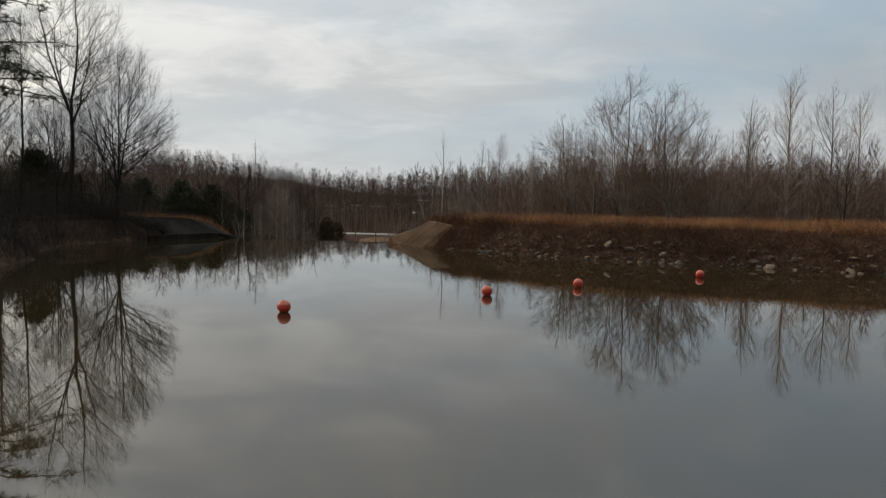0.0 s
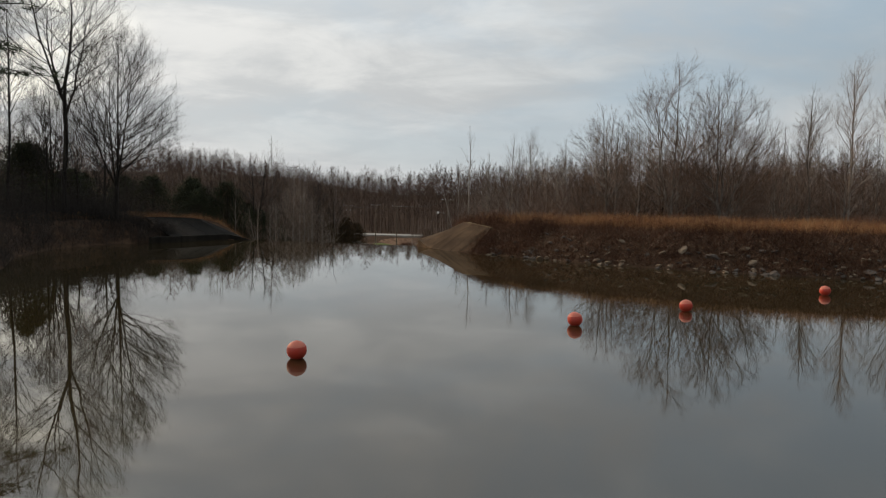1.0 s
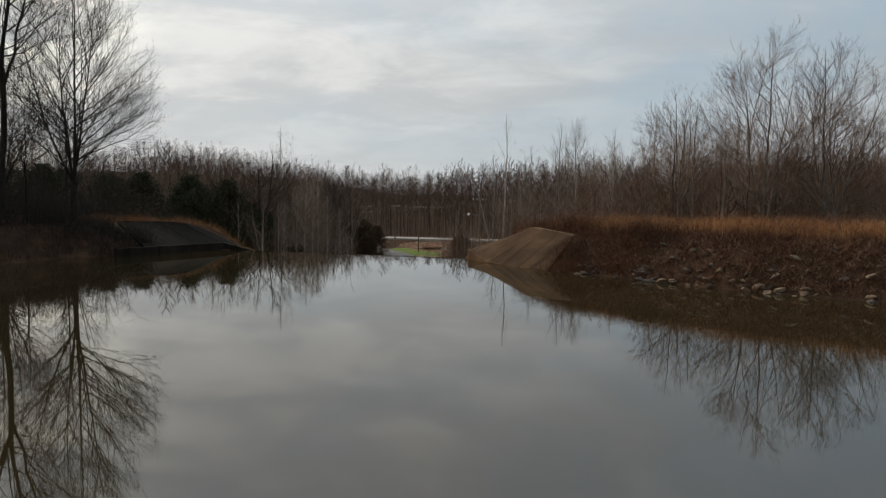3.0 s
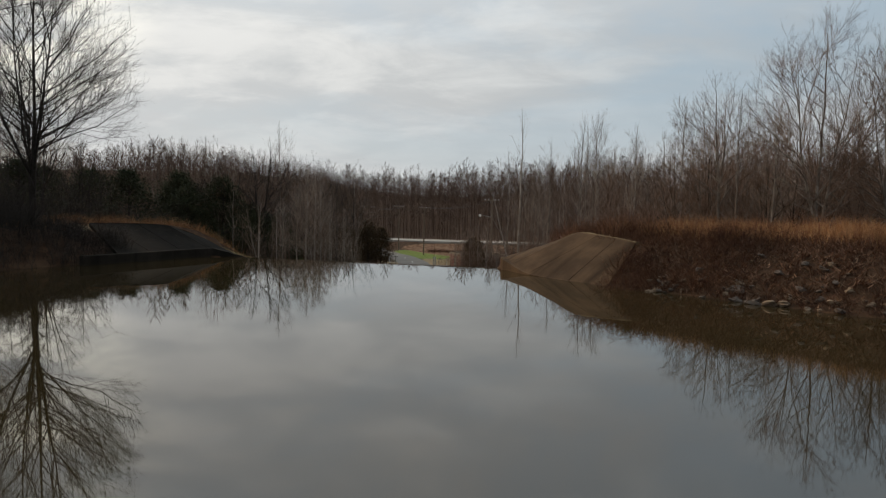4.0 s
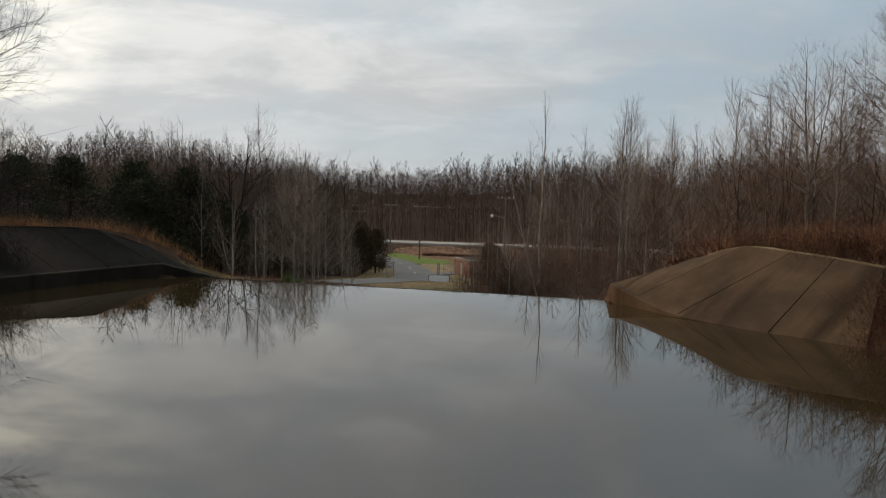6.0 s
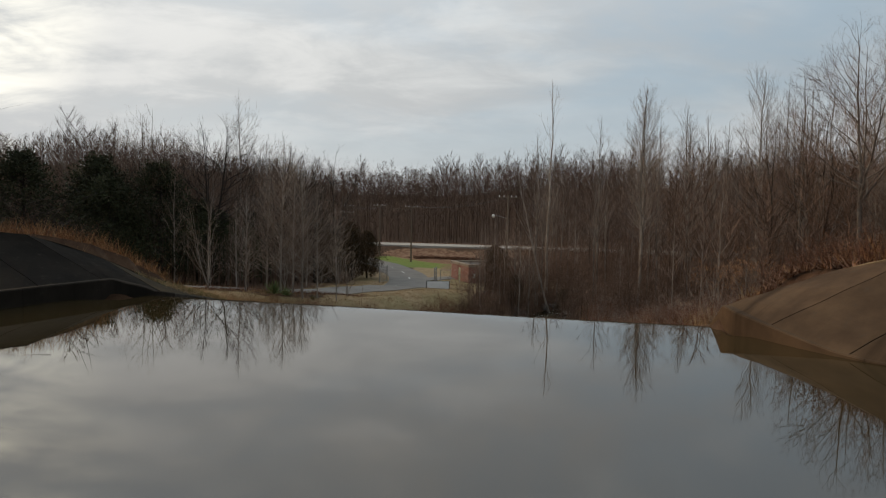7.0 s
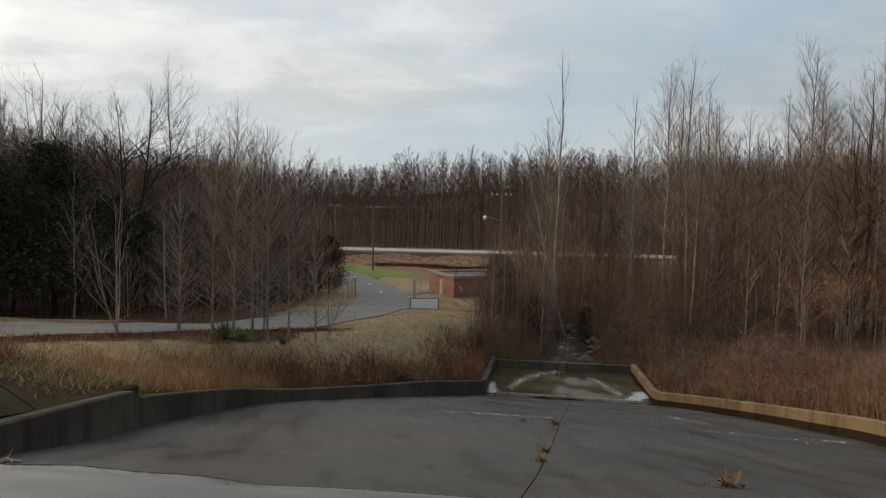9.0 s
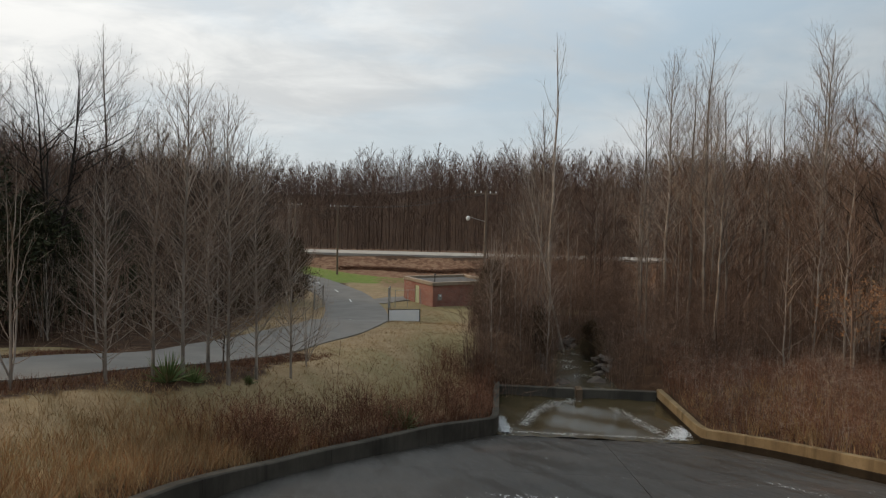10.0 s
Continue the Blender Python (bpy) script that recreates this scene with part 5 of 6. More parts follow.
        return np.maximum(self.wide * np.sin(math.pi * s ** self.peak) ** 0.62, 0.16 * self.wide * (s < 0.3))

    def reach(self, o, d):
        """Distance from each point along its direction to the edge of the crown."""
        step = np.linspace(0.02, 1, 22) * 0.75 * self.h
        p = o[:, None] + d[:, None] * step[None, :, None] + np.array([0, 0, 0.08]) * (step ** 2 / self.h)[None, :, None]
        r = np.hypot(p[..., 0] - self.lean * p[..., 2], p[..., 1])
        out = (r > self.half_width(p[..., 2])) | (p[..., 2] > self.h)
        first = np.where(out.any(1), out.argmax(1), 21)
        return step[np.maximum(first - 1, 0)] + self.r.uniform(0, 1, len(o)) * (step[1] - step[0])

    def grown(self, o, d, length, k, lift, wander):
        t = np.linspace(0, 1, k)
        p = o[:, None] + length[:, None, None] * (d[:, None] * t[None, :, None] + np.array([0, 0, lift]) * (t ** 2)[None, :, None])
        w = np.cumsum(self.r.normal(size=(len(o), k, 3)), 1) * (wander * length / math.sqrt(k))[:, None, None]
        return p + w - w[:, :1]

    def along(self, lines, f):
        k = lines.shape[1] - 1
        j = np.minimum((f * k).astype(int), k - 1)
        i = np.arange(len(lines))
        a, b = lines[i, j], lines[i, j + 1]
        return a + (b - a) * (f * k - j)[:, None], unit(b - a)

    def shoots(self, lines, length, per_metre, start):
        """Which line, where on it, the point and its direction for the side shoots of many lines."""
        count = np.maximum(1, (length * per_metre * self.r.uniform(0.75, 1.25, len(length)) + 0.5).astype(int))
        m = np.repeat(np.arange(len(length)), count)
        t = start + (1.0 - start) * self.r.uniform(0, 1, len(m)) ** 0.8
        return (m, t, *self.along(lines[m], t))

    def aside(self, way, least, most, up):
        side = unit(np.cross(way, self.r.normal(size=way.shape)))
        a = self.r.uniform(least, most, len(way))[:, None]
        return unit(way * np.cos(a) + side * np.sin(a) + [0, 0, up])

    def make(self, label, bark, twigs, category="tree", name="tree"):
        ob = thing(name, label, category)
        piece("trunk", self.wood.data("trunk", bark), ob)
        piece("crown", self.twig.data("crown", twigs), ob)
        return ob


placed = set()


def stand(ob, x, y, size, turn, sink=0.05):
    """Sets a tree or plant on the ground; the first of each kind is the master itself."""
    m = pose(x, y, float(land_z(x, y)) - sink, 0, 0, turn) @ Matrix.Diagonal((size, size, size, 1))
    if ob.name in placed:
        made = copy_thing(ob, Matrix.Identity(4))
        made.matrix_basis = m
        return made
    placed.add(ob.name)
    ob.matrix_basis = m
    return ob


def flock(trees, rows):
    for k, x, y, s, t in rows:
        stand(trees[k], x, y, s, t)


masters = {
    "maple_l": Tree(11, 18.5, "maple").make("broad bare maple with many fine upswept twigs on the bank", M_BARK_DARK, M_TWIG_SHADED),
    "fork_l": Tree(12, 23.0, "fork").make("tall dark bare tree forking into several leaders", M_BARK_DARK, M_TWIG_SHADED),
    "slim_l": Tree(13, 21.0, "poplar").make("slim dark bare tree on the shaded bank", M_BARK_DARK, M_TWIG_SHADED),
    "shade_l": Tree(27, 17.0, "spread", 3).make("dark bare tree in the shaded bank woods", M_BARK_DARK, M_TWIG_SHADED),
    "oak_r": Tree(14, 22.5, "fork").make("large bare oak with spreading grey limbs", M_BARK_GREY, M_TWIG),
    "oak_r2": Tree(15, 20.5, "spread").make("large bare tree with a broad fine-twigged crown", M_BARK_GREY, M_TWIG),
    "poplar_a": Tree(16, 24.0, "poplar").make("tall slender bare poplar with pale grey bark", M_BARK_PALE, M_TWIG_GREY),
    "poplar_b": Tree(17, 22.0, "poplar").make("tall slender bare poplar with grey bark", M_BARK_GREY, M_TWIG_GREY),
    "poplar_c": Tree(18, 20.0, "poplar", 3).make("slender bare woodland tree with grey-brown bark", M_BARK_GREY, M_TWIG),
    "poplar_d": Tree(26, 19.0, "poplar", 3).make("straight bare woodland tree with grey twigs", M_BARK_GREY, M_TWIG_GREY),
    "spread_a": Tree(19, 18.0, "spread", 3).make("bare woodland tree with a rounded brown crown", M_BARK_GREY, M_TWIG),
    "spread_b": Tree(20, 17.0, "fork", 3).make("bare woodland tree with forking brown limbs", M_BARK_DARK, M_TWIG),
    "sapling_a": Tree(21, 9.5, "sapling", 3).make("thin pale bare sapling", M_BARK_PALE, M_TWIG_GREY, "sapling", "sapling"),
    "sapling_b": Tree(22, 8.0, "sapling", 3).make("thin grey-brown bare sapling", M_BARK_GREY, M_TWIG, "sapling", "sapling"),
    "road_tree": Tree(29, 11.5, "roadside", 4).make("slim roadside tree with many fine pale branches", M_BARK_PALE, M_TWIG_GREY),
    "lean_tree": Tree(30, 13.0, "lean", 4, 0.10).make("dark bare tree with two spreading limbs behind the road", M_BARK_DARK, M_TWIG_SHADED),
    "lean_snag": Tree(28, 17.0, "snag", 3, -0.28).make("leaning pale dead tree with a broken fork", M_BARK_PALE, M_TWIG_GREY),
    "bush_tree": Tree(23, 7.0, "bush", 3).make("small bare multi-branched tree with pale twigs", M_BARK_PALE, M_TWIG_GREY),
    "snag": Tree(24, 25.0, "snag", 3).make("tall pale dead tree with broken bare branches", M_BARK_PALE, M_TWIG_GREY),
}

rows = [
    # left bank
    ("maple_l", -31.6, 66.8, 1.0, 30), ("fork_l", -34.9, 64.6, 1.05, 70), ("slim_l", -38.5, 62.5, 0.95, 0), ("slim_l", -37.2, 57.0, 0.9, 140),
    ("slim_l", -42.5, 66.0, 0.95, 220), ("maple_l", -41.0, 73.0, 0.8, 200), ("slim_l", -36.0, 73.0, 0.55, 90), ("fork_l", -46.0, 60.0, 0.8, 200),
    ("maple_l", -35.0, 49.5, 0.55, 120), ("slim_l", -33.8, 60.4, 0.5, 300), ("slim_l", -47.5, 69.5, 0.9, 75), ("slim_l", -40.0, 52.0, 0.8, 33),
    # right field edge
    ("oak_r2", 27.4, 94.0, 1.36, 40), ("oak_r2", 32.2, 91.5, 1.26, 110), ("oak_r", 19.8, 99.5, 1.05, 160), ("oak_r2", 35.4, 96.0, 1.1, 190),
    ("oak_r2", 24.0, 103.0, 0.8, 260), ("poplar_b", 47.0, 98.0, 1.22, 0), ("poplar_a", 54.0, 101.0, 1.3, 50), ("poplar_b", 59.5, 100.0, 1.35, 110),
    ("poplar_b", 50.0, 105.0, 1.15, 200), ("poplar_a", 66.0, 103.0, 1.2, 20), ("poplar_b", 72.0, 99.0, 1.25, 75),
    # along the stream
    ("snag", 1.4, 127.0, 1.0, 10), ("lean_snag", 0.9, 121.0, 0.92, 0), ("poplar_a", 12.6, 127.2, 1.04, 100), ("poplar_a", 23.0, 121.0, 1.06, 210), ("poplar_b", 16.5, 133.0, 1.0, 60),
    ("poplar_b", 28.0, 126.0, 1.0, 300), ("poplar_a", 19.0, 130.5, 0.9, 270), ("poplar_b", 33.0, 120.0, 1.0, 150), ("poplar_a", 38.0, 125.0, 1.02, 30),
    # beside the road
    ("road_tree", -22.6, 95.8, 0.92, 80), ("road_tree", -22.0, 97.0, 0.85, 190), ("road_tree", -21.2, 96.3, 0.88, 10), ("road_tree", -19.2, 98.8, 0.62, 300),
    ("road_tree", -24.4, 93.8, 0.6, 40), ("road_tree", -23.4, 95.2, 0.75, 140), ("road_tree", -20.4, 97.6, 0.7, 230),
    ("bush_tree", -26.5, 92.6, 0.95, 0), ("sapling_b", -24.6, 94.4, 0.6, 0), ("sapling_b", -21.6, 97.8, 0.7, 100), ("bush_tree", -18.6, 100.6, 0.6, 200),
    ("lean_tree", -33.4, 113.5, 1.22, 0), ("maple_l", -40.2, 113.0, 0.66, 20), ("maple_l", -30.0, 121.0, 0.5, 290),
]
flock(masters, rows)

taken = [(x, y) for _, x, y, _, _ in rows]
pick = np.random.default_rng(31)


def clear_of(x, y, gap):
    return all((x - a) ** 2 + (y - b) ** 2 > gap * gap for a, b in taken)


def wood(count, kinds, x0, x1, y0, y1, gap, small, large, keep):
    made = 0
    for _ in range(count * 30):
        if made >= count:
            break
        x, y = pick.uniform(x0, x1), pick.uniform(y0, y1)
        if not keep(x, y) or not clear_of(x, y, gap):
            continue
        taken.append((x, y))
        stand(masters[kinds[pick.integers(len(kinds))]], x, y, pick.uniform(small, large), pick.uniform(0, 360))
        made += 1


road_pts = np.asarray(ROAD)


def off_road(x, y, m=5.0):
    return float(np.min(np.hypot(road_pts[:, 0] - x, road_pts[:, 1] - y))) > m and float(line_distance(HIGHWAY[::4], np.float64(x), np.float64(y))) > 12


def right_wood(x, y):
    u, v = to_uv(x, y)
    return u > 9.5 and v > 42 and abs(u - stream_u(v)) > 3.5 and off_road(x, y) and not (-12 < x < 6 and y > 132)


def left_wood(x, y):
    return off_road(x, y, 6.5) and (x < -24 - max(0, 150 - y) * 0.03) and y > 108 and not (x > -30 and y > 150)


wood(90, ["poplar_c", "poplar_d", "spread_b", "poplar_d", "poplar_c"], 5, 62, 108, 176, 2.2, 0.85, 1.3, right_wood)
wood(44, ["spread_a", "poplar_d", "spread_b"], 18, 78, 92, 118, 2.6, 0.85, 1.2, lambda x, y: to_uv(x, y)[1] > 26 and to_uv(x, y)[0] > 20)
wood(100, ["spread_a", "spread_b", "shade_l", "poplar_c", "spread_a"], -80, -24, 110, 185, 2.5, 0.72, 1.05, left_wood)
wood(30, ["sapling_a", "sapling_b", "poplar_d"], -3, 10, 112, 150, 1.2, 0.55, 1.0, lambda x, y: off_road(x, y) and abs(to_uv(x, y)[0] - stream_u(to_uv(x, y)[1])) > 1.6 and not (x < 2 and y > 131))
wood(26, ["sapling_a", "sapling_b"], -9.5, -0.5, 111, 129, 1.0, 0.5, 0.95, lambda x, y: abs(to_uv(x, y)[0] - stream_u(to_uv(x, y)[1])) > 1.5 and to_uv(x, y)[0] > -5.5)
wood(50, ["sapling_a", "sapling_b"], 4, 34, 104, 132, 1.3, 0.8, 1.4, lambda x, y: to_uv(x, y)[0] > 9 and to_uv(x, y)[1] > 34)
wood(20, ["sapling_b", "sapling_a", "bush_tree"], -36, -22, 108, 126, 1.6, 0.6, 1.15, lambda x, y: off_road(x, y, 4.2))
wood(24, ["spread_b", "shade_l", "shade_l"], -72, -35, 40, 90, 3.4, 0.5, 0.8, lambda x, y: float(lake_distance(np.float64(x), np.float64(y))) > 2.5 and not (to_uv(x, y)[1] > -7 and to_uv(x, y)[0] > -22))


# ---- evergreens ----
def make_cedar(seed, height, width, mat, label, taper=1.0):
    r = np.random.default_rng(seed)
    ob = thing("cedar", label, "cedar tree")
    t = Soup()
    t.tube([(0, 0, -0.2), (0, 0, height * 0.5), (0.1, 0, height * 0.96)], [height * 0.02, height * 0.012, 0.02], 8)
    limbs = 150
    f = r.uniform(0.04, 0.97, limbs)
    a = r.uniform(0, 6.283, limbs)
    prof = np.minimum(1.0, (1.02 - f) * 1.35) ** taper * np.minimum(1, 0.55 + f * 3)
    ln = width / 2 * prof * r.uniform(0.6, 1.12, limbs)
    base = np.stack([np.zeros(limbs), np.zeros(limbs), f * height], 1)
    tip = base + np.stack([np.cos(a) * ln, np.sin(a) * ln, ln * 0.35 + 0.1], 1)
    t.cones(base, tip, 0.03)
    piece("trunk", t.data("trunk", M_BARK_DARK), ob)
    c = Soup()
    n = 12000
    i = r.integers(0, limbs, n)
    s = r.uniform(0.25, 1.05, n) ** 0.7
    at = base[i] + (tip[i] - base[i]) * s[:, None] + r.normal(size=(n, 3)) * (0.09 + 0.11 * ln[i])[:, None]
    c.sprays(at, r.uniform(0.10, 0.27, n), 0.9)
    piece("crown", c.data("crown", mat), ob)
    return ob


cedar_a = make_cedar(41, 9.0, 8.2, M_CEDAR, "dense dark green cedar", 0.7)
cedar_b = make_cedar(42, 8.0, 5.8, M_CEDAR_RUST, "bushy cedar with rusty green foliage", 0.6)
for x, y, s, t in ((-36.2, 109.8, 1.2, 0), (-39.6, 107.6, 1.0, 90), (-33.4, 113.6, 0.75, 200), (-44.0, 114.0, 1.1, 30), (-49.5, 104.0, 1.1, 140), (-38.5, 119.0, 0.8, 60),
                   (-55.0, 100.0, 1.1, 10), (-60.0, 112.0, 1.2, 120), (58.0, 108.0, 0.9, 0), (35.0, 128.0, 0.6, 40), (-33.5, 127.0, 0.9, 15), (-30.5, 131.0, 0.8, 75), (-42.0, 110.5, 1.25, 210), (-35.2, 116.5, 0.9, 310), (-47.0, 108.0, 1.2, 5), (-31.5, 124.0, 0.85, 130), (-40.5, 67.5, 0.75, 200), (-44.0, 74.5, 0.8, 280)):
    stand(cedar_a, x, y, s, t)
for x, y, s, t in ((-20.6, 141.0, 0.82, 0), (-22.2, 137.5, 0.85, 80), (-24.8, 134.0, 0.8, 170), (-23.5, 145.5, 0.95, 250), (-27.5, 138.0, 1.0, 300), (-26.0, 130.5, 0.95, 20), (-29.0, 134.5, 1.05, 120), (-3.9, 114.5, 0.42, 0), (-5.4, 119.5, 0.62, 90), (-4.6, 122.5, 0.6, 10), (1.8, 118.5, 0.4, 60)):
    stand(cedar_b, x, y, s, t)


young_pine = make_cedar(43, 7.5, 5.6, M_PINE, "young pine with fresh green needles among bare trees", 0.8)
for x, y, s, t in ((-33.2, 118.0, 0.95, 0), (-30.8, 119.5, 0.8, 90), (-46.0, 121.0, 1.3, 40)):
    stand(young_pine, x, y, s, t)


def make_pine():
    r = np.random.default_rng(51)
    ob = thing("pine", "tall pine with dark drooping needled boughs", "pine tree")
    h = 19.0
    wood_, leaf = Soup(), Soup()
    wood_.tube([(0, 0, -0.3), (0.1, 0, 8), (0, 0.1, h)], [0.24, 0.17, 0.03], 9)
    for k in range(60):
        f = r.uniform(0.34, 0.98)
        a = r.uniform(0, 6.283)
        ln = 6.6 * (1.05 - f) ** 0.5 * r.uniform(0.6, 1.1)
        d = np.array([math.cos(a), math.sin(a), 0.0])
        pts = [np.array([0, 0, f * h])]
        for i in range(4):
            pts.append(pts[-1] + (d + r.normal(size=3) * 0.14 + np.array([0, 0, 0.10 - 0.07 * i])) * ln / 4)
        wood_.tube(pts, [0.05, 0.04, 0.03, 0.02, 0.008], 4)
        for i in range(13):
            q = r.uniform(0.3, 1.0) * 4
            j = min(int(q), 3)
            at = pts[j] + (pts[j + 1] - pts[j]) * (q - j) + r.normal(size=3) * 0.18
            tips = at + r.normal(size=(24, 3)) * [0.17, 0.17, 0.12] + d * 0.05
            leaf.cones(np.repeat(at[None], 24, 0), tips + (tips - at) * 0.5, 0.013)
    piece("trunk", wood_.data("trunk", M_BARK_DARK), ob)
    piece("crown", leaf.data("crown", M_PINE), ob)
    return ob


stand(make_pine(), -26.2, 38.6, 1.1, 0)


def make_beech(seed):
    r = np.random.default_rng(seed)
    t = Tree(seed, 8.5, "spread", 3)
    ob = t.make("young beech still holding dry orange leaves", M_BARK_PALE, M_TWIG_GREY)
    tips = np.array(t.lt)
    at = np.repeat(tips[r.random(len(tips)) < 0.6], 4, 0)
    at = at + r.normal(size=at.shape) * [0.16, 0.16, 0.07]
    leaf = Soup()
    leaf.sprays(at, r.uniform(0.09, 0.19, len(at)), 0.35)
    piece("dry_leaves", leaf.data("dry_leaves", M_BEECH), ob, "dry orange leaves")
    return ob


beech = make_beech(61)
for j, (x, y, s, t) in enumerate([(11.2, 104.4, 0.72, 0), (13.2, 103.0, 0.75, 100), (15.5, 106.0, 0.8, 220), (20.0, 113.0, 0.7, 60)]):
    stand(beech, x, y, s, t)


# ---- far woods ----
def far_trees(soup, x, y, h, r, m, k, wide):
    """Plain trunks with ascending limbs whose twigs fill egg-shaped crowns."""
    n = len(x)
    base = np.stack([x, y, land_z(x, y) - 0.3], 1)
    top = base + np.stack([r.normal(0, 0.35, n), r.normal(0, 0.35, n), h], 1)
    soup.cones(base, top, h * r.uniform(0.003, 0.0065, n))
    start = r.uniform(0.18, 0.40, n)[:, None]
    s = ((np.arange(m) + r.uniform(0, 1, (n, m))) / m) ** 0.9
    f = start + (0.98 - start) * s
    a = np.arange(m) * 2.4 + r.uniform(0, 6.283, (n, 1)) + r.normal(0, 0.4, (n, m))
    girth = h * r.uniform(0.15, 0.24, n)
    ln = girth[:, None] * (1.02 - s) ** 0.5 * np.minimum(1, 0.55 + 1.5 * s) * r.uniform(0.75, 1.1, (n, m)) * 1.35
    el = 0.6 + 0.45 * s
    p = base[:, None] + (top - base)[:, None] * f[..., None]
    d = np.stack([np.cos(a) * np.cos(el), np.sin(a) * np.cos(el), np.sin(el)], -1)
    q = p + d * ln[..., None]
    soup.cones(p.reshape(-1, 3), q.reshape(-1, 3), 0.035)
    g = r.uniform(0.12, 0.95, (n, m, k))
    pp = p[:, :, None] + (q - p)[:, :, None] * g[..., None]
    b = unit(d[:, :, None] * 0.9 + r.normal(size=(n, m, k, 3)) * 0.36 + [0, 0, 0.12])
    tl = (0.6 + 0.5 * ln[..., None] * (1.15 - 0.7 * g)) * r.uniform(0.7, 1.25, (n, m, k))
    soup.blades(pp.reshape(-1, 3), (pp + b * tl[..., None]).reshape(-1, 3), wide * r.uniform(0.6, 1.3, n * m * k))


def build_far_woods(name, label, mat, seed, boxes, wide):
    """Woods too far or too dense to count; boxes: x0, x1, y0, y1, spacing, lowest and highest tree."""
    soup = Soup()
    r = np.random.default_rng(seed)
    for x0, x1, y0, y1, gap, lo, hi, m, k in boxes:
        gx, gy = np.meshgrid(np.arange(x0, x1, gap), np.arange(y0, y1, gap))
        x = gx.ravel() + r.uniform(-0.5, 0.5, gx.size) * gap
        y = gy.ravel() + r.uniform(-0.5, 0.5, gx.size) * gap
        u, v = to_uv(x, y)
        ok = (line_distance(HIGHWAY[::6], x, y) > 10.5) & (line_distance(ROAD[::3], x, y) > 7) & (lake_distance(x, y) > 5)
        ok &= (np.abs(x + 10) < 45 + np.maximum(y - 40, 0) * 0.72) & ~((u > 0) & (v < 26)) & ((v < 36) | (np.abs(u - stream_u(v)) > 3.2)) & (r.random(len(x)) < 0.9)
        x, y = x[ok], y[ok]
        far_trees(soup, x, y, r.uniform(lo, hi, len(x)) * np.where(r.random(len(x)) < 0.2, 1.15, 1.0), r, m, k, wide)
    tagged(new(name, soup.data(name, mat)), label, "woods", kind="stuff")


build_far_woods("far_woods", "distant bare winter woods with brown twigs", M_TWIG_BACKLIT, 71,
                [(-130, -8, 207, 236, 4.0, 13, 18.5, 20, 20), (-8, 150, 196, 236, 4.0, 16, 22, 20, 20), (-140, -5, 236, 300, 5.0, 9.5, 13.5, 18, 16), (-5, 170, 236, 300, 5.0, 11, 15.5, 18, 16), (62, 130, 98, 200, 5.5, 15, 22, 22, 15), (-140, -80, 100, 206, 6.5, 14, 20, 20, 14), (-80, -46, 120, 206, 5.5, 12, 18, 22, 14)], 0.036)
build_far_woods("thicket", "dense brown thicket of young trees inside the woods", M_TWIG_BACKLIT, 73,
                [(8, 62, 132, 178, 4.2, 11, 17, 20, 14), (-80, -27, 113, 150, 4.0, 8, 14, 20, 14), (-80, -31, 150, 190, 4.2, 11, 16, 20, 14)], 0.03)
build_far_woods("thicket", "grey-brown tangle of saplings at the edge of the woods", M_TWIG, 74, [(10, 90, 96, 116, 3.2, 6.5, 13, 18, 16), (10, 90, 116, 134, 3.6, 9, 15, 18, 16)], 0.028)
build_far_woods("bank_woods", "dark bare woods behind the shaded bank", M_TWIG_SHADED, 72, [(-88, -38, 36, 98, 3.9, 6.5, 12, 20, 14)], 0.035)


def scatter(count, x0, x1, y0, y1, keep, seed):
    r = np.random.default_rng(seed)
    count = int(count * (x1 - x0) * (y1 - y0))
    x, y = r.uniform(x0, x1, count), r.uniform(y0, y1, count)
    ok = keep(x, y, r)
    x, y = x[ok], y[ok]
    return r, np.stack([x, y, land_z(x, y)], 1)


def understory(mat, seed, density):
    """Thin stems that fill the woods below the crowns."""
    def keep(x, y, r):
        u, v = to_uv(x, y)
        road = line_distance(ROAD[::3], x, y)
        high = line_distance(HIGHWAY[::6], x, y)
        right = (u > 8) & (v > 40) & ~((x < 7) & (y > 131) & (y < 172)) & (np.abs(u - stream_u(v)) > 2.6)
        left = (x < -25) & (y > 107) & (road > 4.5)
        return (right | left) & (high > 10)
    r, at = scatter(density, -100, 95, 104, 206, keep, seed)
    n = len(at)
    h = r.uniform(2.5, 10, n) * np.where(at[:, 1] < 112, 0.6, 1.0)
    tip = at + np.stack([r.normal(0, 0.09, n) * h, r.normal(0, 0.09, n) * h, h], 1)
    s = Soup()
    s.cones(at - [0, 0, 0.1], tip, r.uniform(0.014, 0.04, n))
    k = 5
    f = r.uniform(0.25, 0.95, (n, k))
    p = at[:, None] + (tip - at)[:, None] * f[..., None]
    q = p + r.normal(size=(n, k, 3)) * [0.5, 0.5, 0.3] * (h * 0.16)[:, None, None] + [0, 0, 0.4]
    s.cones(p.reshape(-1, 3), q.reshape(-1, 3), 0.014)
    return s.data("undergrowth", mat)


tagged(new("undergrowth", understory(M_TWIG_BACKLIT, 81, 0.55)), "tangled thin brown bare stems filling the woods", "undergrowth", kind="stuff")
tagged(new("undergrowth", understory(M_TWIG, 82, 0.4)), "tangled thin grey bare stems filling the woods", "undergrowth", kind="stuff")


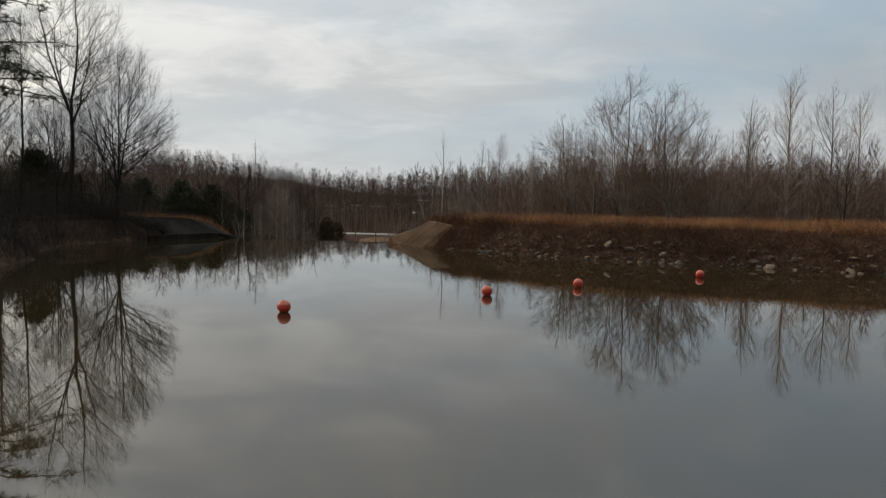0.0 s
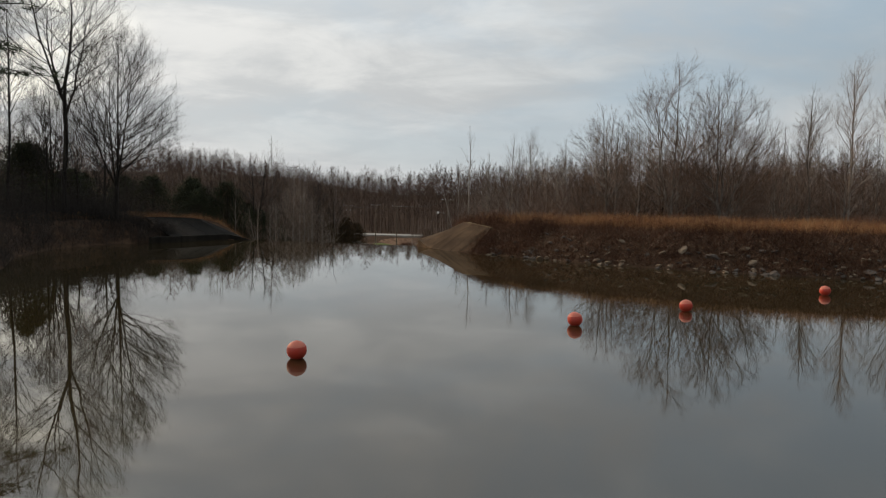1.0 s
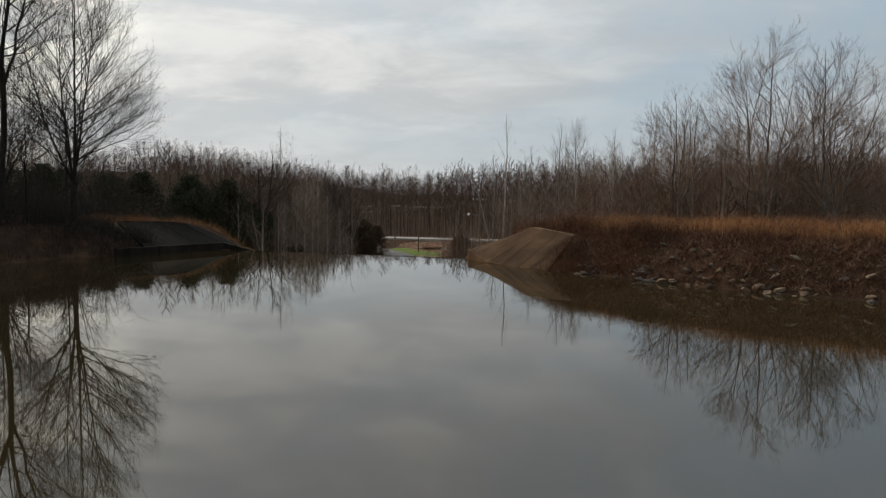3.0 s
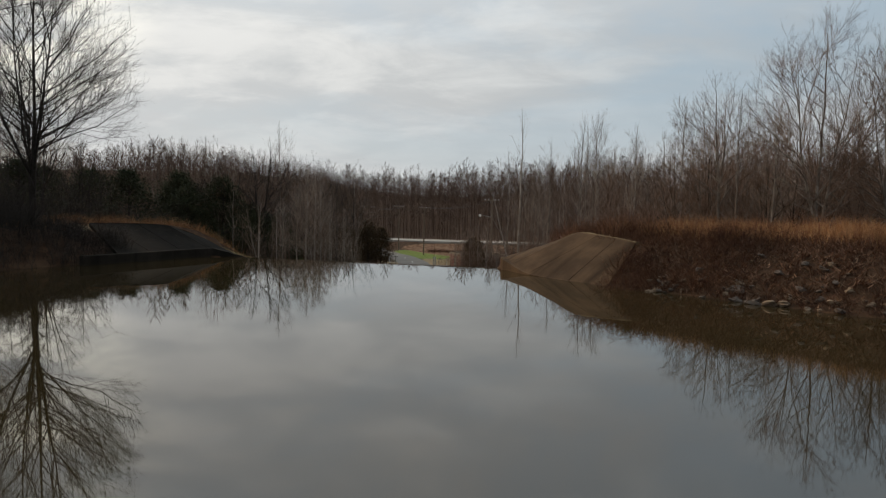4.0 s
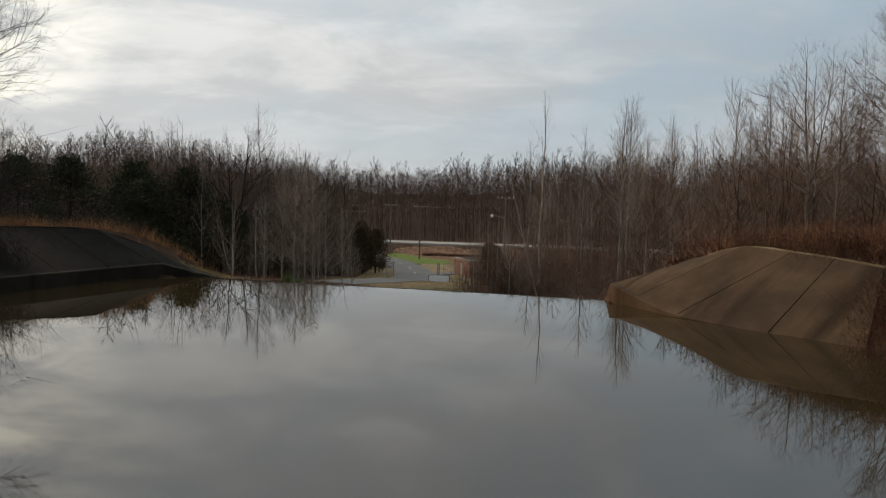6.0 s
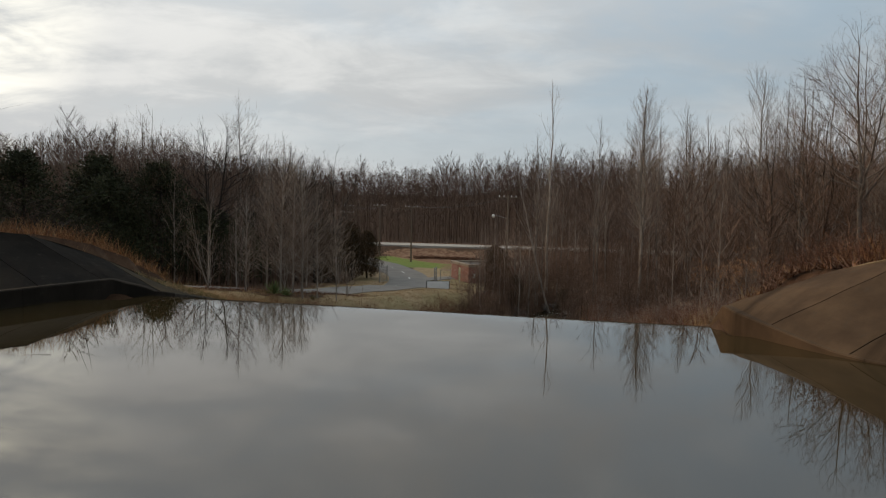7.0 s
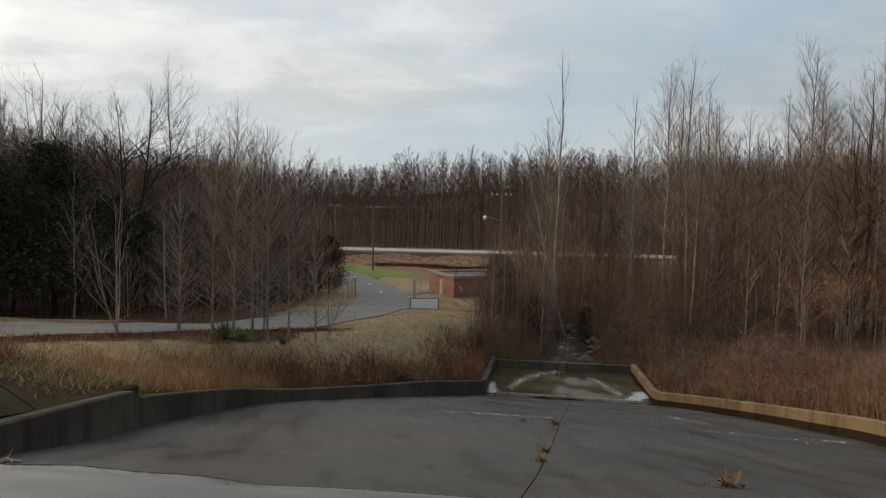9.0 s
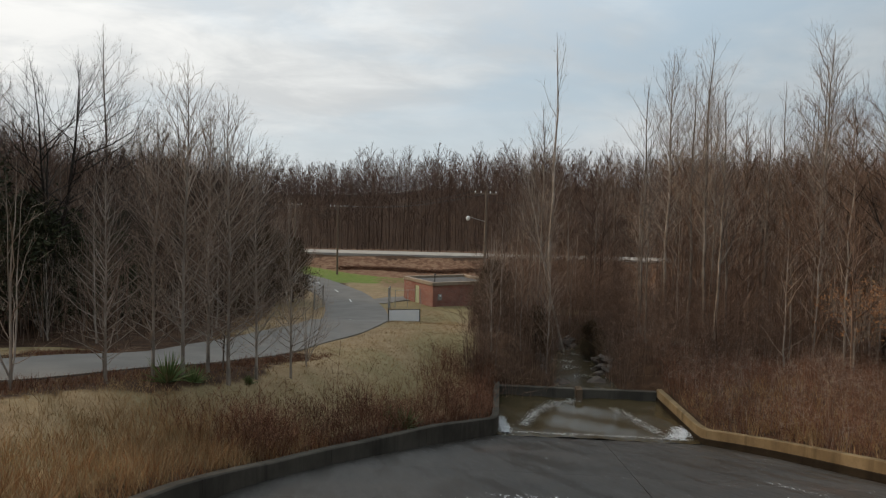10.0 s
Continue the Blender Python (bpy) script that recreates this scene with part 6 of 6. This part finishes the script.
def build_far_brush(seed, density, box, low, high, k):
    """Low branches and thickets that close the far woods down to the ground."""
    r, at = scatter(density, *box, lambda x, y, r: (line_distance(HIGHWAY[::6], x, y) > 9) & (line_distance(ROAD[::3], x, y) > 8) & (np.abs(x + 10) < 45 + (y - 40) * 0.72), seed)
    n = len(at)
    h = r.uniform(low, high, n)
    tip = at + np.stack([r.normal(0, 0.06, n) * h, r.normal(0, 0.06, n) * h, h], 1)
    s = Soup()
    s.cones(at - [0, 0, 0.2], tip, 0.04)
    p = at[:, None] + (tip - at)[:, None] * r.uniform(0.05, 0.95, (n, k))[..., None] ** 1.25
    q = p + (r.normal(size=(n, k, 3)) * [0.8, 0.8, 0.4] + [0, 0, 0.8]) * (h * 0.2)[:, None, None]
    s.blades(p.reshape(-1, 3), q.reshape(-1, 3), 0.05)
    tagged(new("far_brush", s.data("far_brush", M_TWIG_BACKLIT)), "brown thickets under the distant woods", "brush", kind="stuff")


build_far_brush(83, 0.16, (-110, 150, 200, 284), 3.0, 9.5, 18)
build_far_brush(84, 0.26, (-140, 175, 284, 345), 4.0, 12.5, 28)
build_far_brush(85, 0.14, (-140, -62, 96, 206), 4.0, 11.0, 22)


# ---- brush and grass ----
def brush(name, label, mat, count, box, keep, seed, height, radius=0.008, twigs=3, spread=0.28):
    r, at = scatter(count, *box, keep, seed)
    n = len(at)
    clump = 0.5 + 0.5 * np.clip(0.5 + waves(at[:, 0] * 2.3 + 5, at[:, 1] * 2.3) + 0.5 * waves(at[:, 0] * 5.1, at[:, 1] * 4.7 + 2), 0, 1)
    h = r.uniform(*height, n) * clump ** 1.5
    tip = at + np.stack([r.normal(0, spread, n) * h, r.normal(0, spread, n) * h, h], 1)
    s = Soup()
    s.cones(at - [0, 0, 0.05], tip, radius)
    f = r.uniform(0.25, 0.95, (n, twigs))
    p = at[:, None] + (tip - at)[:, None] * f[..., None]
    q = p + r.normal(size=(n, twigs, 3)) * [0.3, 0.3, 0.16] * h[:, None, None] + np.array([0, 0, 0.22]) * h[:, None, None]
    s.cones(p.reshape(-1, 3), q.reshape(-1, 3), radius * 0.6)
    return tagged(new(name, s.data(name, mat)), label, "brush", kind="stuff")


def grass(name, label, mat, count, box, keep, seed, height, width=0.02, lean=0.25, tuft=6):
    r, at = scatter(count, *box, keep, seed)
    at = np.repeat(at, tuft, 0) + r.normal(size=(len(at) * tuft, 3)) * [0.09, 0.09, 0]
    n = len(at)
    h = r.uniform(*height, n) * (0.72 + 0.4 * np.clip(0.5 + waves(at[:, 0] * 2.1, at[:, 1] * 2.4), 0, 1))
    tip = at + np.stack([r.normal(0, lean, n) * h, r.normal(0, lean, n) * h, h], 1)
    s = Soup()
    s.blades(at - [0, 0, 0.04], tip, width)
    return tagged(new(name, s.data(name, mat)), label, "grass", kind="stuff")


def right_bank(lo, hi):
    def keep(x, y, r):
        u, v = to_uv(x, y)
        d = lake_distance(x, y)
        apron = (v > -7.4) & (u < np.interp(v, [p[1] for p in APRON_R_HIGH], [p[0] for p in APRON_R_HIGH]) + 0.35)
        patch = 0.5 + 0.5 * waves(x * 1.7, y * 1.7)
        return (u > 9) & (v < 9) & (d > lo) & (d < hi) & ~apron & (r.random(len(x)) < 0.35 + patch)
    return keep


VIEW_R = (-3, 46, 34, 92)
grass("broomsedge", "tall orange-brown broomsedge grass along the bank", M_SEDGE, 26, VIEW_R, right_bank(3.7, 15), 91, (0.35, 1.15), 0.022, 0.32, 6)
brush("bank_brush", "dark red-brown tangled brush on the rocky bank", M_BRUSH_DARK, 34, VIEW_R, right_bank(0.15, 4.6), 92, (0.3, 1.2), 0.012, 4, 0.5)
grass("bank_litter", "dead red-brown leaves and matted stalks on the bank", M_LITTER, 50, VIEW_R, right_bank(0.5, 5.2), 114, (0.06, 0.30), 0.06, 1.2, 6)
brush("bank_weeds", "reddish dry weeds standing in the grass", M_BRUSH, 7, VIEW_R, right_bank(2.6, 20), 93, (0.7, 1.45), 0.009, 4, 0.12)
grass("field_grass", "pale straw grass behind the bank", M_STRAW, 7, (0, 60, 34, 104), right_bank(9, 40), 94, (0.25, 0.6), 0.025, 0.3, 6)
brush("apron_shrub", "dark shrubs leaning over the end of the apron", M_BRUSH_DARK, 90, (-2, 12, 52, 72), lambda x, y, r: (to_uv(x, y)[0] > np.interp(to_uv(x, y)[1], [p[1] for p in APRON_R_HIGH], [p[0] for p in APRON_R_HIGH]) - 0.7 + 0.8 * r.random(len(x))) & (to_uv(x, y)[0] < 22) & (to_uv(x, y)[1] > -9) & (to_uv(x, y)[1] < -1.9) & (lake_distance(x, y) > 0.3), 90, (0.25, 0.95), 0.009, 4, 0.4)


brush("apron_end_shrub", "dark twiggy shrub crowding the end of the apron by the water", M_BRUSH_DARK, 100, (-2, 7, 56, 65), lambda x, y, r: (to_uv(x, y)[0] > 15.3 + 0.35 * (to_uv(x, y)[1] + 6.6) + 0.6 * r.random(len(x))) & (to_uv(x, y)[0] < 17.8) & (to_uv(x, y)[1] > -8.6) & (to_uv(x, y)[1] < -4.6), 115, (0.3, 1.25), 0.010, 5, 0.4)


def left_bank(lo, hi):
    def keep(x, y, r):
        u, v = to_uv(x, y)
        d = lake_distance(x, y)
        return (u < -2) & (v < 4) & (d > lo) & (d < hi) & ~((v > -4.9) & (u > -18.8)) & (x < -20)
    return keep


brush("wing_shrub", "dark bare shrub crowding the end of the wing wall", M_TWIG_SHADED, 34, (-37, -26, 61, 73), lambda x, y, r: (to_uv(x, y)[0] < -12.4 - 0.9 * (to_uv(x, y)[1] + 5.8) + 0.5 * r.random(len(x))) & (to_uv(x, y)[1] > -10.5) & (to_uv(x, y)[1] < -4.4) & (lake_distance(x, y) > 0.1), 117, (0.6, 1.9), 0.011, 5, 0.35)
brush("shore_brush", "dark bare brush crowding the shaded shore", M_TWIG_SHADED, 20, (-46, -21, 28, 76), left_bank(0.2, 7), 95, (0.5, 2.2), 0.012, 4, 0.4)
grass("shore_grass", "rusty dry grass behind the shaded shore", M_SEDGE, 10, (-52, -24, 55, 84), left_bank(4.5, 13), 96, (0.3, 0.8), 0.02, 0.25, 5)


brush("bank_undergrowth", "dark tangled stems under the trees of the shaded bank", M_TWIG_SHADED, 3, (-70, -31, 36, 92), lambda x, y, r: (lake_distance(x, y) > 2.5) & ~((to_uv(x, y)[1] > -7) & (to_uv(x, y)[0] > -21)), 109, (1.2, 5.5), 0.02, 5, 0.2)


def slope_left(x, y, r):
    """Dry grass beside the dark apron and down the bank."""
    u, v = to_uv(x, y)
    edge = np.interp(v, [p[1] for p in APRON_L_HIGH], [p[0] for p in APRON_L_HIGH]) - 0.35
    return (v > -3) & (v < 7.5) & (u < edge) & (u > edge - 5.5 * r.random(len(x)))


grass("slope_grass", "rusty orange dry grass down the bank beside the apron", M_SEDGE, 20, (-40, -18, 66, 90), slope_left, 97, (0.2, 0.8), 0.018, 0.5, 7)
brush("slope_brush", "red-brown brush down the bank beside the apron", M_BRUSH, 16, (-40, -18, 66, 90), slope_left, 98, (0.3, 1.1), 0.008, 4, 0.4)


def wall_edge(lo, hi, v0, v1, side):
    def keep(x, y, r):
        u, v = to_uv(x, y)
        out = wall_left(v) - u if side < 0 else u - wall_right(v)
        return (v > v0) & (v < v1) & (out > 0.34 + lo) & (out < 0.34 + lo + (hi - lo) * (0.35 + 0.65 * r.random(len(x))))
    return keep


grass("wall_grass", "flattened straw grass along the top of the chute wall", M_STRAW, 34, (-30, -8, 78, 108), wall_edge(0.2, 5.5, 7.5, 20, -1), 99, (0.15, 0.7), 0.016, 0.55, 6)
grass("wall_tall_grass", "tall rusty dry grass beside the chute wall", M_SEDGE, 16, (-30, -8, 78, 108), wall_edge(0.1, 4.0, 9.5, 21, -1), 118, (0.3, 0.95), 0.014, 0.35, 7)
brush("wall_stalks", "tall bare weed stalks standing by the chute wall", M_BRUSH, 1.3, (-26, -6, 84, 112), wall_edge(0.3, 4.0, 17, 34, -1), 119, (1.5, 3.0), 0.012, 4, 0.06)
brush("wall_brush", "red-brown weeds along the top of the chute wall", M_BRUSH, 62, (-30, -4, 82, 114), wall_edge(0.0, 4.0, 17.5, 40, -1), 100, (0.35, 1.5), 0.010, 4, 0.34)
grass("wall_sedge", "pale dry grass among the weeds by the chute wall", M_STRAW, 8, (-26, -4, 84, 116), wall_edge(1.0, 4.5, 16, 42, -1), 101, (0.2, 0.6), 0.016, 0.4, 6)
grass("wall_weeds", "green winter weeds at the corner of the apron", M_GREEN, 14, (-30, -16, 76, 92), wall_edge(0.05, 1.4, 7.6, 11.5, -1), 102, (0.08, 0.26), 0.05, 0.7, 6)
def build_apron_grass():
    """Matted grass and moss that has crept over the foot of the dark apron."""
    r = np.random.default_rng(113)
    n = 5200
    v = r.uniform(3.6, 8.5, n)
    s = r.uniform(0.05, 1.0, n) ** 0.8
    lv, hv = [p[1] for p in APRON_L_LOW], [p[1] for p in APRON_L_HIGH]
    ul, zl = np.interp(v, lv, [p[0] for p in APRON_L_LOW]), np.interp(v, lv, [p[2] for p in APRON_L_LOW])
    uh, zh = np.interp(v, hv, [p[0] for p in APRON_L_HIGH]), np.interp(v, hv, [p[2] for p in APRON_L_HIGH])
    ok = r.random(n) < np.clip((v - 4.0) / 3.5, 0, 1) * (0.35 + 0.65 * s)
    u, z = ul + (uh - ul) * s, zl + (zh - zl) * s
    x, y = from_uv(u[ok], v[ok])
    at = np.stack([x, y, z[ok] - 0.01], 1)
    for name, mat, part_of, label in (("apron_grass", M_STRAW, 0, "matted straw grass creeping over the apron"), ("apron_weeds", M_GREEN, 4, "green weeds creeping over the apron")):
        q = np.repeat(at[part_of::2 + part_of], 4, 0)
        q = q + r.normal(size=q.shape) * [0.07, 0.07, 0]
        h = r.uniform(0.04, 0.2, len(q))
        soup = Soup()
        soup.blades(q, q + np.stack([r.normal(0, 0.1, len(q)), r.normal(0, 0.1, len(q)), h], 1), 0.02)
        tagged(new(name, soup.data(name, mat)), label, "grass", kind="stuff")


build_apron_grass()


def beside_right_apron(x, y, r):
    u, v = to_uv(x, y)
    edge = np.interp(v, [p[1] for p in APRON_R_HIGH], [p[0] for p in APRON_R_HIGH]) + 0.3
    return (v > -2.5) & (v < 9) & (u > edge) & (u < edge + 14 * r.random(len(x)))


brush("fill_brush", "reddish brush on the fill beside the apron", M_BRUSH, 26, (-4, 24, 62, 84), beside_right_apron, 110, (0.5, 1.5), 0.009, 4, 0.16)
grass("fill_grass", "orange dry grass on the fill beside the apron", M_SEDGE, 8, (-4, 24, 62, 84), beside_right_apron, 112, (0.2, 0.6), 0.02, 0.4, 6)
brush("right_brush", "dense red-brown brush on the slope beside the chute", M_BRUSH, 28, (-6, 32, 72, 122), wall_edge(0.2, 16, 6, 46, 1), 103, (0.5, 2.0), 0.009, 4, 0.36)
grass("right_grass", "pale dry grass leaning over the chute wall", M_STRAW, 6, (-6, 30, 72, 116), wall_edge(0.1, 9, 5, 36, 1), 104, (0.4, 1.2), 0.018, 0.35, 6)
brush("right_canes", "pale grey canes among the red brush", M_TWIG_GREY, 8, (-6, 32, 72, 122), wall_edge(0.3, 17, 6, 48, 1), 108, (1.0, 2.6), 0.009, 4, 0.12)
brush("stream_brush", "dense bare thicket along the stream", M_TWIG, 9, (-14, 16, 108, 150), lambda x, y, r: (np.abs(to_uv(x, y)[0] - stream_u(to_uv(x, y)[1])) > 1.6) & (to_uv(x, y)[0] > -6.5) & ~((x < 1.0) & (y > 130)), 105, (1.5, 6.5), 0.014, 5, 0.10)


brush("roadside_thicket", "tall brown thicket between the woods and the highway", M_TWIG, 1.6, (6, 70, 138, 176), lambda x, y, r: (line_distance(HIGHWAY[::6], x, y) > 10) & (np.abs(to_uv(x, y)[0] - stream_u(to_uv(x, y)[1])) > 2), 116, (3.0, 8.0), 0.02, 6, 0.10)


def lawn_keep(x, y, r):
    u, v = to_uv(x, y)
    return (u < wall_left(v) - 2.5) & (v > 10) & (v < 70) & (x > -42) & (line_distance(ROAD[::3], x, y) > 3.0) & ~((x < -24) & (y > 104)) & (x < -7)


grass("lawn_grass", "short dormant lawn grass, tan with green flecks", M_STRAW, 24, (-42, -6, 84, 136), lawn_keep, 106, (0.03, 0.10), 0.03, 0.6, 4)
grass("verge_litter", "brown leaves and dry stalks under the roadside trees", M_BRUSH, 30, (-30, -16, 89, 105), lambda x, y, r: lawn_keep(x, y, r) & (line_distance(ROAD[::3], x, y) < 5.0), 107, (0.05, 0.35), 0.02, 0.5, 5)


# ---- yuccas, tufts, stones, driftwood ----
def make_yucca():
    r = np.random.default_rng(111)
    ob = thing("yucca", "spiky green yucca with pale leaf edges", "yucca plant")
    n = 90
    a, e = r.uniform(0, 6.283, n), r.uniform(0.15, 1.5, n)
    ln = r.uniform(0.6, 0.95, n)
    tip = np.stack([np.cos(a) * np.cos(e), np.sin(a) * np.cos(e), np.sin(e)], 1) * ln[:, None]
    s = Soup()
    s.cones(np.stack([np.cos(a) * 0.05, np.sin(a) * 0.05, np.full(n, 0.03)], 1), tip, 0.03)
    piece("leaves", s.data("leaves", M_YUCCA), ob)
    return ob


yucca = make_yucca()
for j, (x, y, s) in enumerate([(-22.9, 95.0, 1.2), (-14.9, 98.0, 1.15), (-22.2, 95.6, 0.8), (-20.6, 97.0, 0.5), (-15.4, 98.9, 0.8)]):
    stand(yucca, x, y, s, 70 * j)


def make_tuft(seed):
    r = np.random.default_rng(seed)
    ob = thing("grass_tuft", "dry straw tuft growing from a chute joint", "grass tuft", group="tufts on the chute")
    n = 70
    a = r.uniform(0, 6.283, n)
    ln = r.uniform(0.15, 0.5, n)
    tip = np.stack([np.cos(a) * ln * 0.6, np.sin(a) * ln * 0.6, ln * 0.75], 1)
    s = Soup()
    s.blades(np.stack([np.cos(a) * 0.06, np.sin(a) * 0.06, np.zeros(n)], 1), tip, 0.03)
    piece("blades", s.data("blades", M_STRAW), ob)
    d = Soup()
    d.sprays(r.normal(size=(60, 3)) * [0.16, 0.16, 0.02] + [0, 0, 0.04], r.uniform(0.05, 0.14, 60), 0.4)
    tagged(piece("debris", d.data("debris", M_BRUSH_DARK), ob), "dark matted debris at its root", kind="stuff")
    return ob


tuft = make_tuft(121)
for j, (u, v, s) in enumerate([(-1.13, 14.13, 0.9), (1.47, 5.17, 1.0), (-1.53, 8.25, 0.7), (-1.63, 6.65, 0.6), (-2.13, 14.430000000000001, 0.4)]):
    x, y = from_uv(u, v)
    m = pose(x, y, float(floor_z(v)), 0, 0, 80 * j) @ Matrix.Diagonal((s, s, s, 1))
    if j == 0:
        tuft.matrix_basis = m
    else:
        copy_thing(tuft, m)


def rock_meshes(mat, seed, count=5):
    out = []
    for k in range(count):
        bm = bmesh.new()
        bmesh.ops.create_icosphere(bm, subdivisions=2, radius=0.5)
        off = Vector((seed * 3.1, k * 7.7, 0))
        for v in bm.verts:
            p = v.co * 2.0
            v.co *= 0.75 + 0.5 * noise.noise(p + off) + 0.2 * abs(noise.noise(p * 2.3 + off))
            v.co.z *= 0.62
        me = bpy.data.meshes.new("stone")
        bm.to_mesh(me)
        bm.free()
        me.materials.append(mat)
        out.append(me)
    return out


def riprap(name, label, meshes, count, box, keep, seed, size):
    r, at = scatter(5.0, *box, keep, seed)
    ob = thing(name, label, "stones", kind="structure")
    for p in at[r.permutation(len(at))[:count]]:
        s = r.uniform(*size) * (1.6 if r.random() < 0.1 else 1.0)
        o = piece("stone", meshes[r.integers(len(meshes))], ob)
        o.matrix_basis = pose(p[0], p[1], p[2] + 0.16 * s, *r.uniform(-25, 25, 2), r.uniform(0, 360)) @ Matrix.Diagonal((s * r.uniform(0.8, 1.5), s, s * r.uniform(0.7, 1.1), 1))


pale, dark = rock_meshes(M_ROCK, 1), rock_meshes(M_ROCK_DARK, 2)
riprap("riprap_bank", "tan riprap stones lining the water's edge", pale + dark, 300, (-1, 40, 30, 66), lambda x, y, r: right_bank(0.05, 0.6 + 2.0 * r.random(len(x)))(x, y, r), 131, (0.18, 0.5))
riprap("stream_rocks", "wet dark rocks in the stream", dark, 60, (-6, 10, 108, 140), lambda x, y, r: (np.abs(to_uv(x, y)[0] - stream_u(to_uv(x, y)[1])) < 2.6) & (to_uv(x, y)[1] > 39.5), 132, (0.5, 1.3))


def build_driftwood(x, y, z, turn, length, label):
    ob = thing("driftwood", label, "driftwood", x, y, z, turn, group="driftwood on the crest")
    s = Soup()
    s.tube([(0, 0, 0.02), (length * 0.4, 0.05, 0.05), (length, -0.04, 0.03)], [0.04, 0.035, 0.015], 6)
    piece("stem", s.data("stem", M_WOOD), ob)
    t = Soup()
    t.cones([(length * 0.4, 0.05, 0.05), (length * 0.6, 0, 0.05)], [(length * 0.6, 0.3, 0.12), (length * 0.75, -0.25, 0.1)], 0.015)
    piece("twig", t.data("twig", M_WOOD), ob)


for u, v, t, ln in ((-8.3, 0.75, 20, 0.3), (3.4, 0.9, 80, 0.25), (7.9, 1.0, 10, 0.35)):
    x, y = from_uv(u, v)
    build_driftwood(x, y, float(floor_z(v)) + 0.06, t, ln, "short wet stick caught on the spillway crest")


def build_brush_pile():
    """Dark cut brush and washed-out debris along the foot of the highway bank."""
    r = np.random.default_rng(141)
    n = 2600
    t = r.random(n)
    x = -14 + 26 * t + r.normal(0, 0.8, n)
    y = 181 - 6.0 * t + 1.6 * np.sin(9 * t) + r.normal(0, 0.9, n)
    at = np.stack([x, y, land_z(x, y) + r.uniform(0, 0.35, n)], 1)
    tip = at + r.normal(size=(n, 3)) * [1.0, 0.5, 0.25]
    s = Soup()
    s.cones(at, tip, 0.04)
    tagged(new("brush_pile", s.data("brush_pile", M_BRUSH_DARK)), "dark heap of cut brush below the highway", "brush pile", kind="stuff")


build_brush_pile()
